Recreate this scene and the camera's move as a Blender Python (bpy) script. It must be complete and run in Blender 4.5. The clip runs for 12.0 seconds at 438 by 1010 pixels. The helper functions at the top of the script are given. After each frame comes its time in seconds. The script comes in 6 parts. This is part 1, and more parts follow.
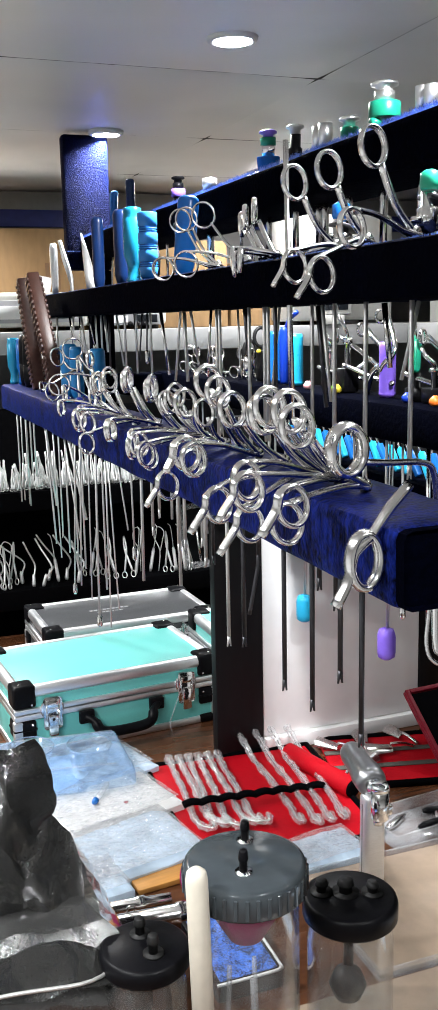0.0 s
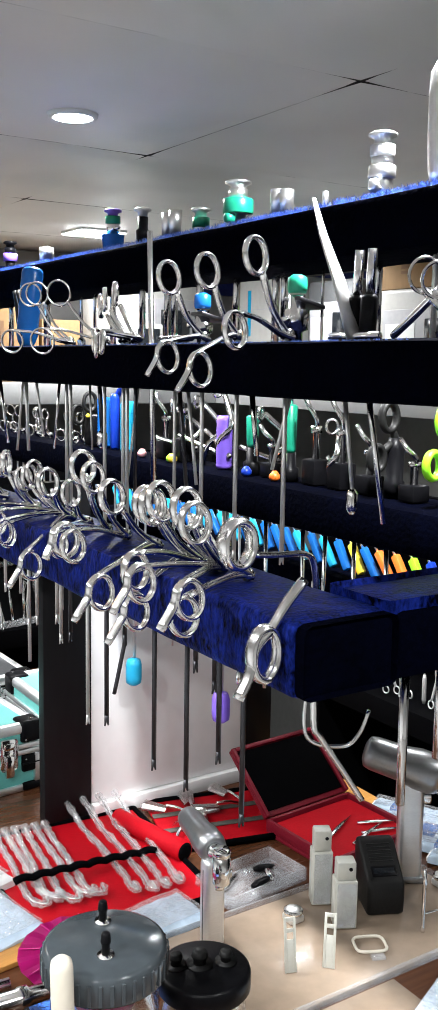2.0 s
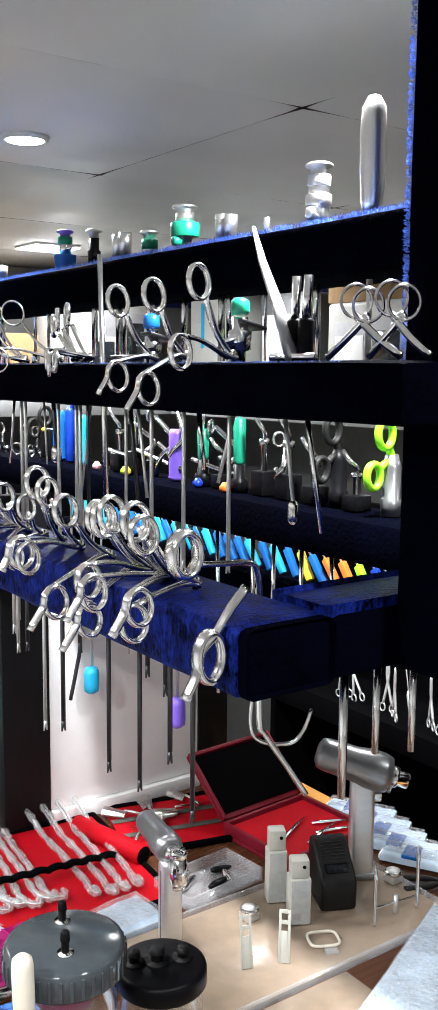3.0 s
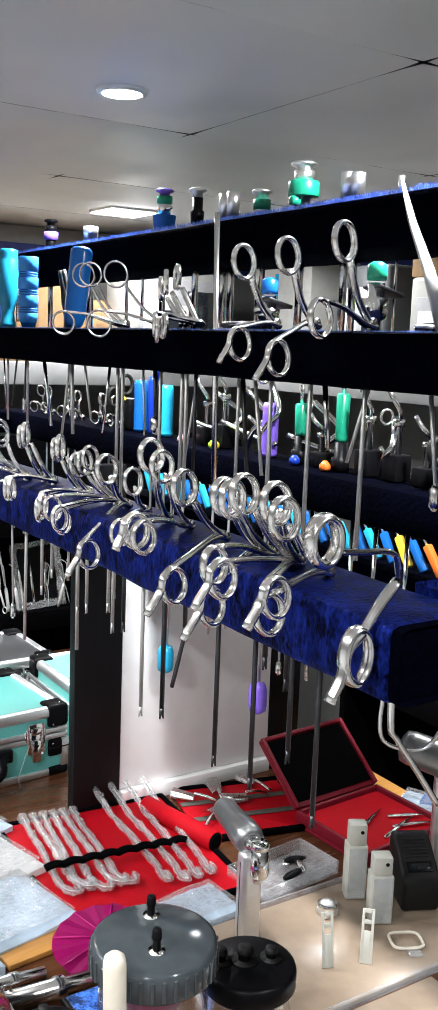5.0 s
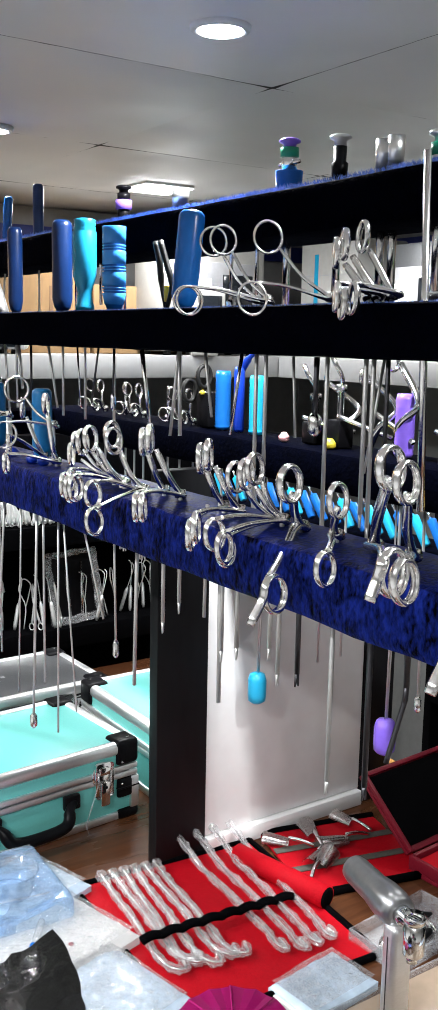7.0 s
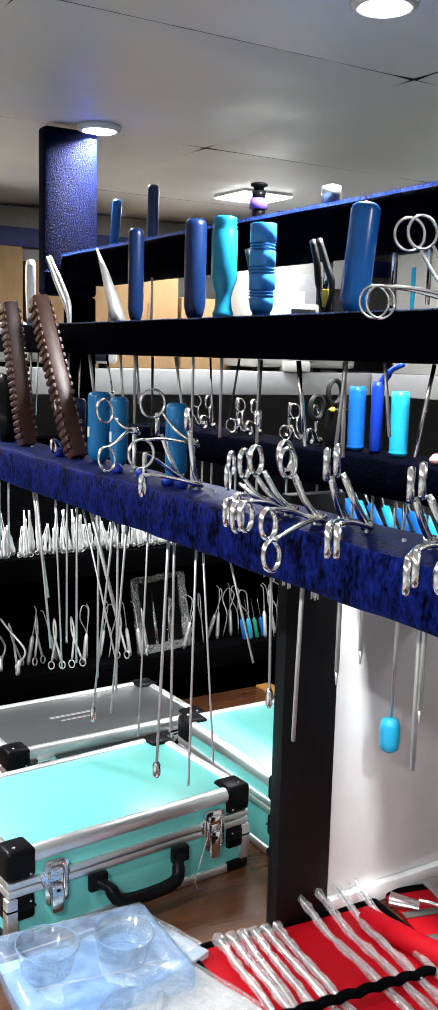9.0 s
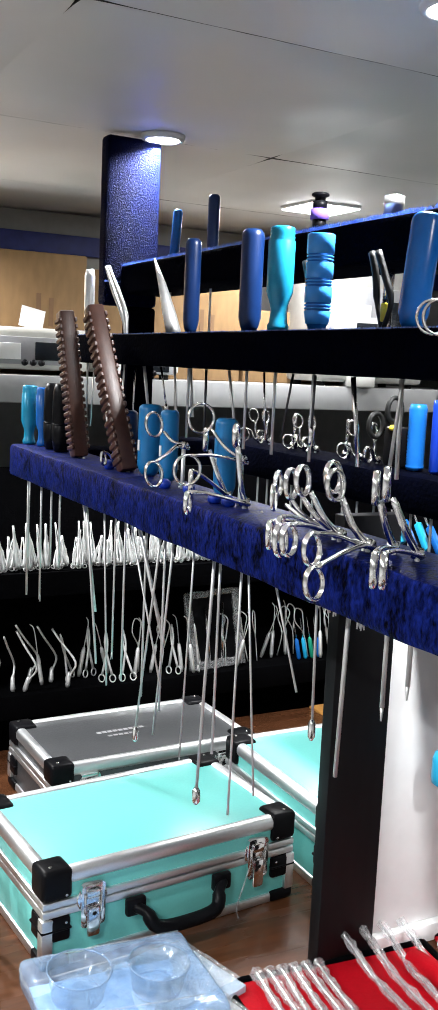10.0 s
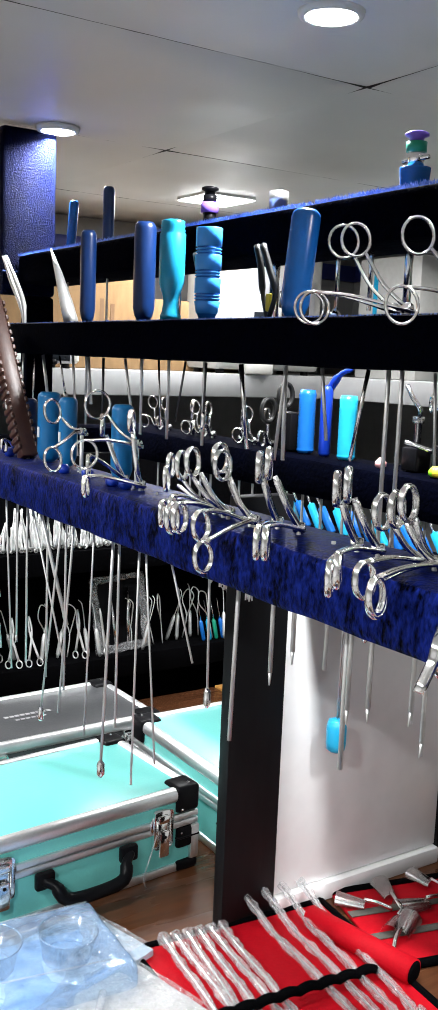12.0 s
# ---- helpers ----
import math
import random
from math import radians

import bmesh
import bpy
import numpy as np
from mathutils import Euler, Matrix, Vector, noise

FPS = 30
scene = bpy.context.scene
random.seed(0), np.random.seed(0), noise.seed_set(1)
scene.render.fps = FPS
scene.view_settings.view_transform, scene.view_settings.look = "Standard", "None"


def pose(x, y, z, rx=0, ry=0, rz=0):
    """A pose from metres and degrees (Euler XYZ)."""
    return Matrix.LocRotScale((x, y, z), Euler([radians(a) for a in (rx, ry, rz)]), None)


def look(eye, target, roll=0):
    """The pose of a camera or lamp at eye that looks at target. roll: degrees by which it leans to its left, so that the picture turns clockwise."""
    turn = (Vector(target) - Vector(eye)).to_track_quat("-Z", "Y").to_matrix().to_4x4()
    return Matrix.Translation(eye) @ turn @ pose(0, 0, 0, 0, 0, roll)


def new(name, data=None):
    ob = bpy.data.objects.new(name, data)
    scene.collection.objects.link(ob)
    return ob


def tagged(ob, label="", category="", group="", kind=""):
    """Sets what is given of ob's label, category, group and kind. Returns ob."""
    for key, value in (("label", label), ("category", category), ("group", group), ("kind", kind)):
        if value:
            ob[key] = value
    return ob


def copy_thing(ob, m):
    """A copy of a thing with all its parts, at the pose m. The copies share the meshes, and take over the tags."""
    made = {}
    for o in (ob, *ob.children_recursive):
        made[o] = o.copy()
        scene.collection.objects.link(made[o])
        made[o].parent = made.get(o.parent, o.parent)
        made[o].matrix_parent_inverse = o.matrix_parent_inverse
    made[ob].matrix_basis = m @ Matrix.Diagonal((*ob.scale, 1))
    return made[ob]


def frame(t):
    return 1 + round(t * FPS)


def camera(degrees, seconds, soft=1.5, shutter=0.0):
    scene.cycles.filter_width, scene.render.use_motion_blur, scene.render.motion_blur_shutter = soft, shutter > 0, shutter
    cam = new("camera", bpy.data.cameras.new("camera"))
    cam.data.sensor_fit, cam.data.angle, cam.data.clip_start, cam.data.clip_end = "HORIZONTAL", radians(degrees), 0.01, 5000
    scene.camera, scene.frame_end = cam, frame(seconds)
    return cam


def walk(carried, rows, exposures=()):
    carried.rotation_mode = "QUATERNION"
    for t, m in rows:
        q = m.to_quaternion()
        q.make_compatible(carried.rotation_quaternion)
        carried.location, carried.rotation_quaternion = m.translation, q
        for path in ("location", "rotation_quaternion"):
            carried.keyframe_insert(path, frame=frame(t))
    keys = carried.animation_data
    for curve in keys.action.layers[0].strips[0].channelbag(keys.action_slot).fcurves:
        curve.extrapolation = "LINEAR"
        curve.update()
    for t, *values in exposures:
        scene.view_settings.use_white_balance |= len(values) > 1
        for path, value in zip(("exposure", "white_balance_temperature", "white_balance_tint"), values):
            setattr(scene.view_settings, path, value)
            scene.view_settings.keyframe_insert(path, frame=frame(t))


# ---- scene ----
cam = camera(25.2, 12.0)
PATH = [
    (0, (0.224, 0.14, 1.563), (0.908, 1.982, 1.191), -1.2),
    (0.5, (0.163, 0.152, 1.568), (1.019, 1.922, 1.205), -0.3),
    (1, (0.134, 0.151, 1.585), (1.079, 1.88, 1.245), 0.4),
    (1.5, (0.139, 0.16, 1.602), (1.144, 1.864, 1.31), 0.9),
    (2, (0.145, 0.164, 1.603), (1.223, 1.825, 1.32), 0.9),
    (2.5, (0.15, 0.15, 1.606), (1.291, 1.768, 1.323), 0.8),
    (3, (0.128, 0.12, 1.613), (1.276, 1.736, 1.348), 0.5),
    (3.5, (0.104, 0.134, 1.615), (1.222, 1.771, 1.344), 0.6),
    (5.5, (0.11, 0.276, 1.601), (1.163, 1.943, 1.266), 2.5),
    (6, (0.132, 0.349, 1.596), (1.157, 2.031, 1.249), 2.3),
    (6.5, (0.1, 0.424, 1.594), (1.161, 2.085, 1.252), 1.7),
    (7, (0.067, 0.52, 1.591), (1.175, 2.151, 1.256), 1.1),
    (9, (0.031, 0.705, 1.577), (1.068, 2.389, 1.278), 1.5),
    (9.5, (0.048, 0.724, 1.58), (1.036, 2.44, 1.296), 2.3),
    (10, (0.07, 0.731, 1.58), (0.991, 2.484, 1.3), 2.6),
    (10.5, (0.061, 0.735, 1.581), (0.937, 2.511, 1.297), 2.6),
    (11, (0.061, 0.72, 1.585), (0.975, 2.476, 1.298), 2.6),
    (11.5, (0.057, 0.704, 1.586), (1.042, 2.42, 1.293), 2.5),
    (12, (0.057, 0.678, 1.58), (1.138, 2.334, 1.285), 2.3),
]
EXPOSURES = [(0, 0.18), (1.0, 0.18), (2.0, 0.3), (3.0, 0.36), (3.5, 0.3), (5.5, 0.17), (7.0, 0.15), (9.0, 0.07), (11.0, 0.08), (12, 0.15)]
walk(cam, [(t, look(eye, target, roll)) for t, eye, target, roll in PATH], exposures=EXPOSURES)

# ---- light: ceiling downlights, most added unseen, a far ceiling panel, grey room ----
world = bpy.data.worlds.new("room_air")
world.use_nodes = True
world.node_tree.nodes["Background"].inputs[0].default_value = (0.62, 0.66, 0.72, 1)
world.node_tree.nodes["Background"].inputs[1].default_value = 0.02
scene.world = world
scene.view_settings.exposure = 0.0

CEIL = 1.99
TABLE = 0.72


# ---- materials ----
def material(name, color, rough=0.5, metal=0.0, vary=0.12, grain=60.0, bump=0.15, fine=6.0, sheen=None,
             transmission=0.0, ior=1.45, coat=0.0, emit=None, strength=0.0, alpha=1.0, rand=0.0, stretch=(1, 1, 1), spec=0.5, steep=0.4, deep=0.002, detail=6.0, swirl=0.0):
    """Principled surface whose colour, gloss and relief vary at two scales (fine and grain, waves per metre)."""
    m = bpy.data.materials.new(name)
    m.use_nodes = True
    nt = m.node_tree
    b = nt.nodes["Principled BSDF"]
    b.inputs["Roughness"].default_value = rough
    b.inputs["Metallic"].default_value = metal
    b.inputs["IOR"].default_value = ior
    b.inputs["Specular IOR Level"].default_value = spec
    b.inputs["Transmission Weight"].default_value = transmission
    b.inputs["Coat Weight"].default_value = coat
    b.inputs["Alpha"].default_value = alpha
    if emit:
        b.inputs["Emission Color"].default_value = (*emit, 1)
        b.inputs["Emission Strength"].default_value = strength
    if sheen:
        b.inputs["Sheen Weight"].default_value = sheen[0]
        b.inputs["Sheen Roughness"].default_value = sheen[1]
        b.inputs["Sheen Tint"].default_value = (*sheen[2], 1)
    co = nt.nodes.new("ShaderNodeTexCoord")
    mp = nt.nodes.new("ShaderNodeMapping")
    mp.inputs["Scale"].default_value = stretch
    nt.links.new(co.outputs["Object"], mp.inputs["Vector"])
    n1 = nt.nodes.new("ShaderNodeTexNoise")
    n1.inputs["Scale"].default_value = fine
    n1.inputs["Detail"].default_value = 4
    n1.inputs["Distortion"].default_value = swirl
    n2 = nt.nodes.new("ShaderNodeTexNoise")
    n2.inputs["Scale"].default_value = grain
    n2.inputs["Detail"].default_value = detail
    for n in (n1, n2):
        nt.links.new(mp.outputs["Vector"], n.inputs["Vector"])
    add = nt.nodes.new("ShaderNodeMath")
    add.operation = "ADD"
    nt.links.new(n1.outputs["Fac"], add.inputs[0])
    nt.links.new(n2.outputs["Fac"], add.inputs[1])
    last = add
    if rand:
        info = nt.nodes.new("ShaderNodeObjectInfo")
        mul = nt.nodes.new("ShaderNodeMath")
        mul.operation = "MULTIPLY_ADD"
        mul.inputs[1].default_value = rand
        nt.links.new(info.outputs["Random"], mul.inputs[0])
        nt.links.new(add.outputs[0], mul.inputs[2])
        last = mul
    ramp = nt.nodes.new("ShaderNodeMapRange")
    ramp.inputs["From Min"].default_value = 1 - steep
    ramp.inputs["From Max"].default_value = 1 + steep + rand
    nt.links.new(last.outputs[0], ramp.inputs["Value"])
    mix = nt.nodes.new("ShaderNodeMix")
    mix.data_type = "RGBA"
    mix.inputs["A"].default_value = (*[max(0.0, c * (1 - vary)) for c in color], 1)
    mix.inputs["B"].default_value = (*[min(1.0, c * (1 + vary)) for c in color], 1)
    nt.links.new(ramp.outputs[0], mix.inputs["Factor"])
    nt.links.new(mix.outputs["Result"], b.inputs["Base Color"])
    rr = nt.nodes.new("ShaderNodeMapRange")
    rr.inputs["To Min"].default_value = max(0.02, rough * 0.8)
    rr.inputs["To Max"].default_value = min(1.0, rough * 1.25)
    nt.links.new(n1.outputs["Fac"], rr.inputs["Value"])
    nt.links.new(rr.outputs[0], b.inputs["Roughness"])
    if bump:
        bp = nt.nodes.new("ShaderNodeBump")
        bp.inputs["Strength"].default_value = bump
        bp.inputs["Distance"].default_value = deep
        nt.links.new(n2.outputs["Fac"], bp.inputs["Height"])
        nt.links.new(bp.outputs["Normal"], b.inputs["Normal"])
    return m


def clear(name, tint, body, mist, rough, bump=0.0, scale=60.0, gloss=0.045, edge=3.5):
    """Thin clear plastic or glass: see-through, a little misty, with gloss that grows towards its edges."""
    m = bpy.data.materials.new(name)
    m.use_nodes = True
    nt = m.node_tree
    nt.nodes.remove(nt.nodes["Principled BSDF"])
    see = nt.nodes.new("ShaderNodeBsdfTransparent")
    see.inputs["Color"].default_value = (*tint, 1)
    dif = nt.nodes.new("ShaderNodeBsdfDiffuse")
    dif.inputs["Color"].default_value = (*body, 1)
    glo = nt.nodes.new("ShaderNodeBsdfGlossy")
    glo.inputs["Roughness"].default_value = rough
    fre = nt.nodes.new("ShaderNodeLayerWeight")
    fre.inputs["Blend"].default_value = 0.5
    power = nt.nodes.new("ShaderNodeMath")
    power.operation = "POWER"
    power.inputs[1].default_value = edge
    nt.links.new(fre.outputs["Facing"], power.inputs[0])
    gain = nt.nodes.new("ShaderNodeMath")
    gain.operation = "MULTIPLY_ADD"
    gain.inputs[1].default_value, gain.inputs[2].default_value = 0.65, gloss
    nt.links.new(power.outputs[0], gain.inputs[0])
    co = nt.nodes.new("ShaderNodeTexCoord")
    no = nt.nodes.new("ShaderNodeTexNoise")
    no.inputs["Scale"].default_value = scale
    no.inputs["Detail"].default_value = 3
    nt.links.new(co.outputs["Object"], no.inputs["Vector"])
    rng = nt.nodes.new("ShaderNodeMapRange")
    rng.inputs["From Min"].default_value, rng.inputs["From Max"].default_value = 0.3, 0.7
    rng.inputs["To Min"].default_value, rng.inputs["To Max"].default_value = mist * 0.4, mist * 1.6
    nt.links.new(no.outputs["Fac"], rng.inputs["Value"])
    if bump:
        bp = nt.nodes.new("ShaderNodeBump")
        bp.inputs["Strength"].default_value = bump
        bp.inputs["Distance"].default_value = 0.004
        nt.links.new(no.outputs["Fac"], bp.inputs["Height"])
        for n in (glo, fre, dif):
            nt.links.new(bp.outputs["Normal"], n.inputs["Normal"])
    m1 = nt.nodes.new("ShaderNodeMixShader")
    m2 = nt.nodes.new("ShaderNodeMixShader")
    nt.links.new(rng.outputs[0], m1.inputs[0])
    nt.links.new(see.outputs[0], m1.inputs[1])
    nt.links.new(dif.outputs[0], m1.inputs[2])
    nt.links.new(gain.outputs[0], m2.inputs[0])
    nt.links.new(m1.outputs[0], m2.inputs[1])
    nt.links.new(glo.outputs[0], m2.inputs[2])
    nt.links.new(m2.outputs[0], nt.nodes["Material Output"].inputs["Surface"])
    return m


STEEL = material("instrument_steel", (0.88, 0.87, 0.86), 0.17, 1.0, 0.12, 120, 0.04, 20, rand=0.3)
BRIGHT = material("bright_satin_chrome", (0.95, 0.95, 0.94), 0.34, 1.0, 0.06, 120, 0.03, 20)
SATIN = material("satin_steel", (0.72, 0.72, 0.71), 0.4, 0.75, 0.12, 150, 0.08, 20, rand=0.3)
DARK_STEEL = material("dark_steel", (0.09, 0.09, 0.1), 0.38, 1.0, 0.2, 150, 0.08, 20)
ALU = material("brushed_aluminium", (0.82, 0.83, 0.84), 0.42, 1.0, 0.08, 200, 0.1, 15, stretch=(1, 1, 6))
SHELFSTEEL = material("matt_steel", (0.85, 0.85, 0.84), 0.45, 0.75, 0.1, 120, 0.05, 20, rand=0.2)
GUNMETAL = material("grey_anodised_metal", (0.36, 0.37, 0.38), 0.33, 0.9, 0.1, 150, 0.06, 14)
LEDGEWHITE = material("ledge_paint", (0.33, 0.33, 0.33), 0.5, 0, 0.06, 40, 0.08, 3)
CHROME = material("chrome", (0.88, 0.88, 0.87), 0.12, 1.0, 0.05, 50, 0.0)
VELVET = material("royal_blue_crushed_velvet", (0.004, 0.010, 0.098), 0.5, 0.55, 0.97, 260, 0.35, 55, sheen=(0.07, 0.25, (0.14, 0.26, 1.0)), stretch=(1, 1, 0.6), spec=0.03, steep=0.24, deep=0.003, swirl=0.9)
# Pile colour brightened to carry the sheen of lit velvet edges
PILE = material("sheen_bright_velvet_pile", (0.17, 0.27, 0.7), 0.8, 0, 0.6, 200, 0.0, 60, spec=0.1)
# Blue velvet of the post, darkened in colour to offset the lamp beside it
DIMMED_VELVET = material("velvet_dimmed_by_lamp", (0.0006, 0.0015, 0.013), 0.6, 0.3, 0.9, 520, 1.0, 70, sheen=(0.03, 0.3, (0.05, 0.14, 1.0)), spec=0.02, steep=0.3, deep=0.008)
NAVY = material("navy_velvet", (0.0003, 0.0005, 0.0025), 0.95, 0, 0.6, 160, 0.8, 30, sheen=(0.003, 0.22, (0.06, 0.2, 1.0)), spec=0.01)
CEILING = material("grey_white_ceiling_board", (0.7, 0.7, 0.69), 0.42, 0, 0.1, 3.5, 1.0, 1.5, deep=0.035, detail=1.0)
SEAM = material("dark_seam", (0.05, 0.05, 0.05), 0.9)
WALLGREY = material("grey_wall_paint", (0.2, 0.2, 0.195), 0.6, 0, 0.12, 40, 0.1, 2)
WHITE = material("white_paint", (0.66, 0.66, 0.66), 0.45, 0, 0.05, 40, 0.08, 3)
PANELWHITE = material("white_laminate", (0.8, 0.8, 0.8), 0.4, 0, 0.04, 40, 0.05, 3)
BLACKWOOD = material("black_laminate", (0.007, 0.007, 0.008), 0.5, 0, 0.3, 80, 0.15, 8, stretch=(1, 1, 0.2), spec=0.2)
BLACKCLOTH = material("black_cloth", (0.0012, 0.0012, 0.0016), 0.95, 0, 0.4, 300, 0.3, 20, spec=0.03)
WOOD = material("brown_varnished_wood", (0.075, 0.028, 0.012), 0.26, 0, 0.45, 30, 0.1, 6, coat=0.1, spec=0.3, stretch=(0.3, 3, 1))
OCHRE = material("ochre_wood_edge", (0.42, 0.2, 0.05), 0.4, 0, 0.3, 60, 0.1, 8, stretch=(0.3, 3, 1))
TEAL = material("teal_case_laminate", (0.16, 0.56, 0.52), 0.3, 0, 0.06, 250, 0.1, 4)
GREYCASE = material("charcoal_case_laminate", (0.055, 0.057, 0.06), 0.3, 0, 0.2, 250, 0.15, 4)
BLACKPLASTIC = material("black_plastic", (0.004, 0.004, 0.005), 0.36, 0, 0.3, 150, 0.1, 12, spec=0.12)
BLACKRUBBER = material("black_rubber", (0.008, 0.008, 0.008), 0.5, 0, 0.3, 200, 0.2, 12, spec=0.3)
TILEGLOW = material("downlight_glow", (0.9, 0.9, 0.9), 0.5, emit=(0.95, 0.98, 1.0), strength=22.0)
CARD = material("brown_cardboard", (0.21, 0.125, 0.055), 0.85, 0, 0.2, 60, 0.15, 5, stretch=(1, 1, 0.3))
TRIMBLUE = material("dark_blue_trim", (0.01, 0.018, 0.12), 0.6, 0, 0.3, 40, 0.2, 5)
# Unseen floor, given a pale colour to bounce light onto the ceiling
FLOOR = material("pale_bounce_floor", (0.24, 0.235, 0.225), 0.5, 0, 0.2, 30, 0.1, 3)
BLUE_BRIGHT = material("bright_blue_plastic", (0.008, 0.11, 0.4), 0.25, 0, 0.12, 80, 0.06, 12)
CYAN = material("cyan_plastic", (0.015, 0.33, 0.56), 0.28, 0, 0.1, 80, 0.06, 12)
TEALP = material("teal_anodised", (0.012, 0.25, 0.42), 0.26, 0.1, 0.12, 80, 0.05, 12)
MIDBLUE = material("mid_blue_plastic", (0.008, 0.16, 0.4), 0.3, 0, 0.15, 80, 0.06, 12)
NAVYP = material("navy_plastic", (0.003, 0.02, 0.09), 0.35, 0, 0.2, 80, 0.06, 12)
SKY = material("sky_blue_plastic", (0.04, 0.27, 0.72), 0.25, 0, 0.1, 80, 0.04, 12)
BLUECARD = material("blue_speckled_card", (0.04, 0.13, 0.5), 0.3, 0, 0.8, 350, 0.1, 60, steep=0.15)
COBALT = material("cobalt_plastic", (0.006, 0.035, 0.36), 0.3, 0, 0.15, 80, 0.06, 12)
PURPLE = material("purple_plastic", (0.2, 0.11, 0.62), 0.3, 0, 0.12, 80, 0.06, 12)
GREENP = material("green_plastic", (0.01, 0.25, 0.15), 0.3, 0, 0.15, 80, 0.06, 12)
LIME = material("lime_plastic", (0.25, 0.75, 0.02), 0.35, 0, 0.1, 80, 0.06, 12)
YELLOW = material("yellow_plastic", (0.7, 0.55, 0.04), 0.35, 0, 0.1, 80, 0.06, 12)
ORANGE = material("orange_plastic", (0.75, 0.16, 0.02), 0.4, 0, 0.1, 80, 0.06, 12)
PINKP = material("pink_plastic", (0.7, 0.35, 0.36), 0.35, 0, 0.1, 80, 0.06, 12)
BROWN = material("brown_phenolic", (0.055, 0.02, 0.013), 0.42, 0, 0.35, 90, 0.2, 14)
STRAP = material("grey_elastic", (0.07, 0.065, 0.055), 0.8, 0, 0.3, 300, 0.3, 20)
RED = material("red_leatherette", (0.36, 0.002, 0.008), 0.6, 0, 0.15, 250, 0.25, 8, spec=0.12)
MAROON = material("maroon_leatherette", (0.15, 0.006, 0.016), 0.45, 0, 0.2, 250, 0.25, 8, spec=0.25)
FROST = material("frosted_grey_white_plastic", (0.5, 0.5, 0.45), 0.35, 0, 0.1, 80, 0.05, 12)
IVORY = material("ivory_plastic", (0.68, 0.63, 0.53), 0.4, 0, 0.08, 80, 0.05, 12)
MAGENTA = material("magenta_plastic", (0.42, 0.006, 0.15), 0.3, 0, 0.12, 60, 0.05, 8)
GREYLID = material("slate_grey_plastic", (0.05, 0.06, 0.067), 0.12, 0, 0.15, 60, 0.05, 10)
GLASS = clear("clear_glass", (0.985, 0.99, 0.99), (0.8, 0.85, 0.85), 0.025, 0.05, gloss=0.035, edge=2.2)
CLEAR = clear("clear_plastic_film", (0.98, 0.985, 0.99), (0.9, 0.9, 0.92), 0.16, 0.1, 1.0, 110, 0.15)
CLEARBOX = clear("clear_rigid_plastic", (0.96, 0.97, 0.98), (0.85, 0.87, 0.9), 0.16, 0.06, 0.05, 30)
TINTED = clear("blue_tinted_clear_plastic", (0.8, 0.89, 0.98), (0.5, 0.68, 0.92), 0.2, 0.07, 0.4, 45)
ACRYLIC = material("tan_acrylic_tray", (0.27, 0.205, 0.15), 0.22, 0, 0.15, 40, 0.06, 4, coat=0.2)
PAPERBLUE = material("pale_blue_sterile_sheet", (0.54, 0.67, 0.8), 0.25, 0, 0.25, 30, 0.8, 14, coat=0.5)
PAPER = material("white_paper", (0.76, 0.76, 0.75), 0.6, 0, 0.05, 60, 0.2, 8)
BLACKVINYL = material("black_vinyl", (0.035, 0.035, 0.034), 0.17, 0, 0.3, 300, 0.25, 10, coat=1.0, spec=1.0)
LABELGREY = material("grey_print", (0.3, 0.3, 0.31), 0.5)
# MACHINE is darkened against overlighting by near lamps; CREAM is its lighter copy
MACHINE = material("cream_housing_darkened", (0.33, 0.325, 0.305), 0.45, 0, 0.1, 60, 0.05, 5)
CREAM = material("cream_housing_lightened", (0.5, 0.49, 0.45), 0.42, 0, 0.08, 60, 0.05, 5)
SCREEN = material("dark_display", (0.01, 0.012, 0.015), 0.12, 0, 0.2, 60, 0.0)


# ---- shapes ----
def obj(name, bm, mat, parent=None, label="", smooth=True, matrix=None):
    me = bpy.data.meshes.new(name)
    if smooth:
        for f in bm.faces:
            f.smooth = True
        for e in bm.edges:
            if len(e.link_faces) == 2 and e.calc_face_angle(0) > 0.6:
                e.smooth = False
    bm.normal_update()
    bm.to_mesh(me)
    bm.free()
    me.materials.append(mat)
    ob = new(name, me)
    if matrix is not None:
        ob.matrix_basis = matrix
    if parent:
        ob.parent = parent
    if label:
        tagged(ob, label)
    return ob


def part(name, bm, mat, parent, label="", smooth=True):
    return obj(name, bm, mat, parent, label, smooth)


def thing(name, m, label, category, group="", kind=""):
    ob = new(name)
    ob.empty_display_size = 0.02
    ob.matrix_basis = m
    return tagged(ob, label, category, group, kind)


def box(bm, lo, hi, bevel=0.0, seg=2, m=None):
    made = bmesh.ops.create_cube(bm, size=1.0)
    vs = made["verts"]
    bmesh.ops.transform(bm, verts=vs, matrix=Matrix.LocRotScale([(a + b) / 2 for a, b in zip(lo, hi)], None, [b - a for a, b in zip(lo, hi)]))
    if bevel:
        es = list({e for v in vs for e in v.link_edges})
        r = bmesh.ops.bevel(bm, geom=es, offset=bevel, segments=seg, affect="EDGES", profile=0.5)
        vs = list({v for f in r["faces"] for v in f.verts} | {v for v in vs if v.is_valid})
    if m is not None:
        bmesh.ops.transform(bm, verts=vs, matrix=m)
    return bm


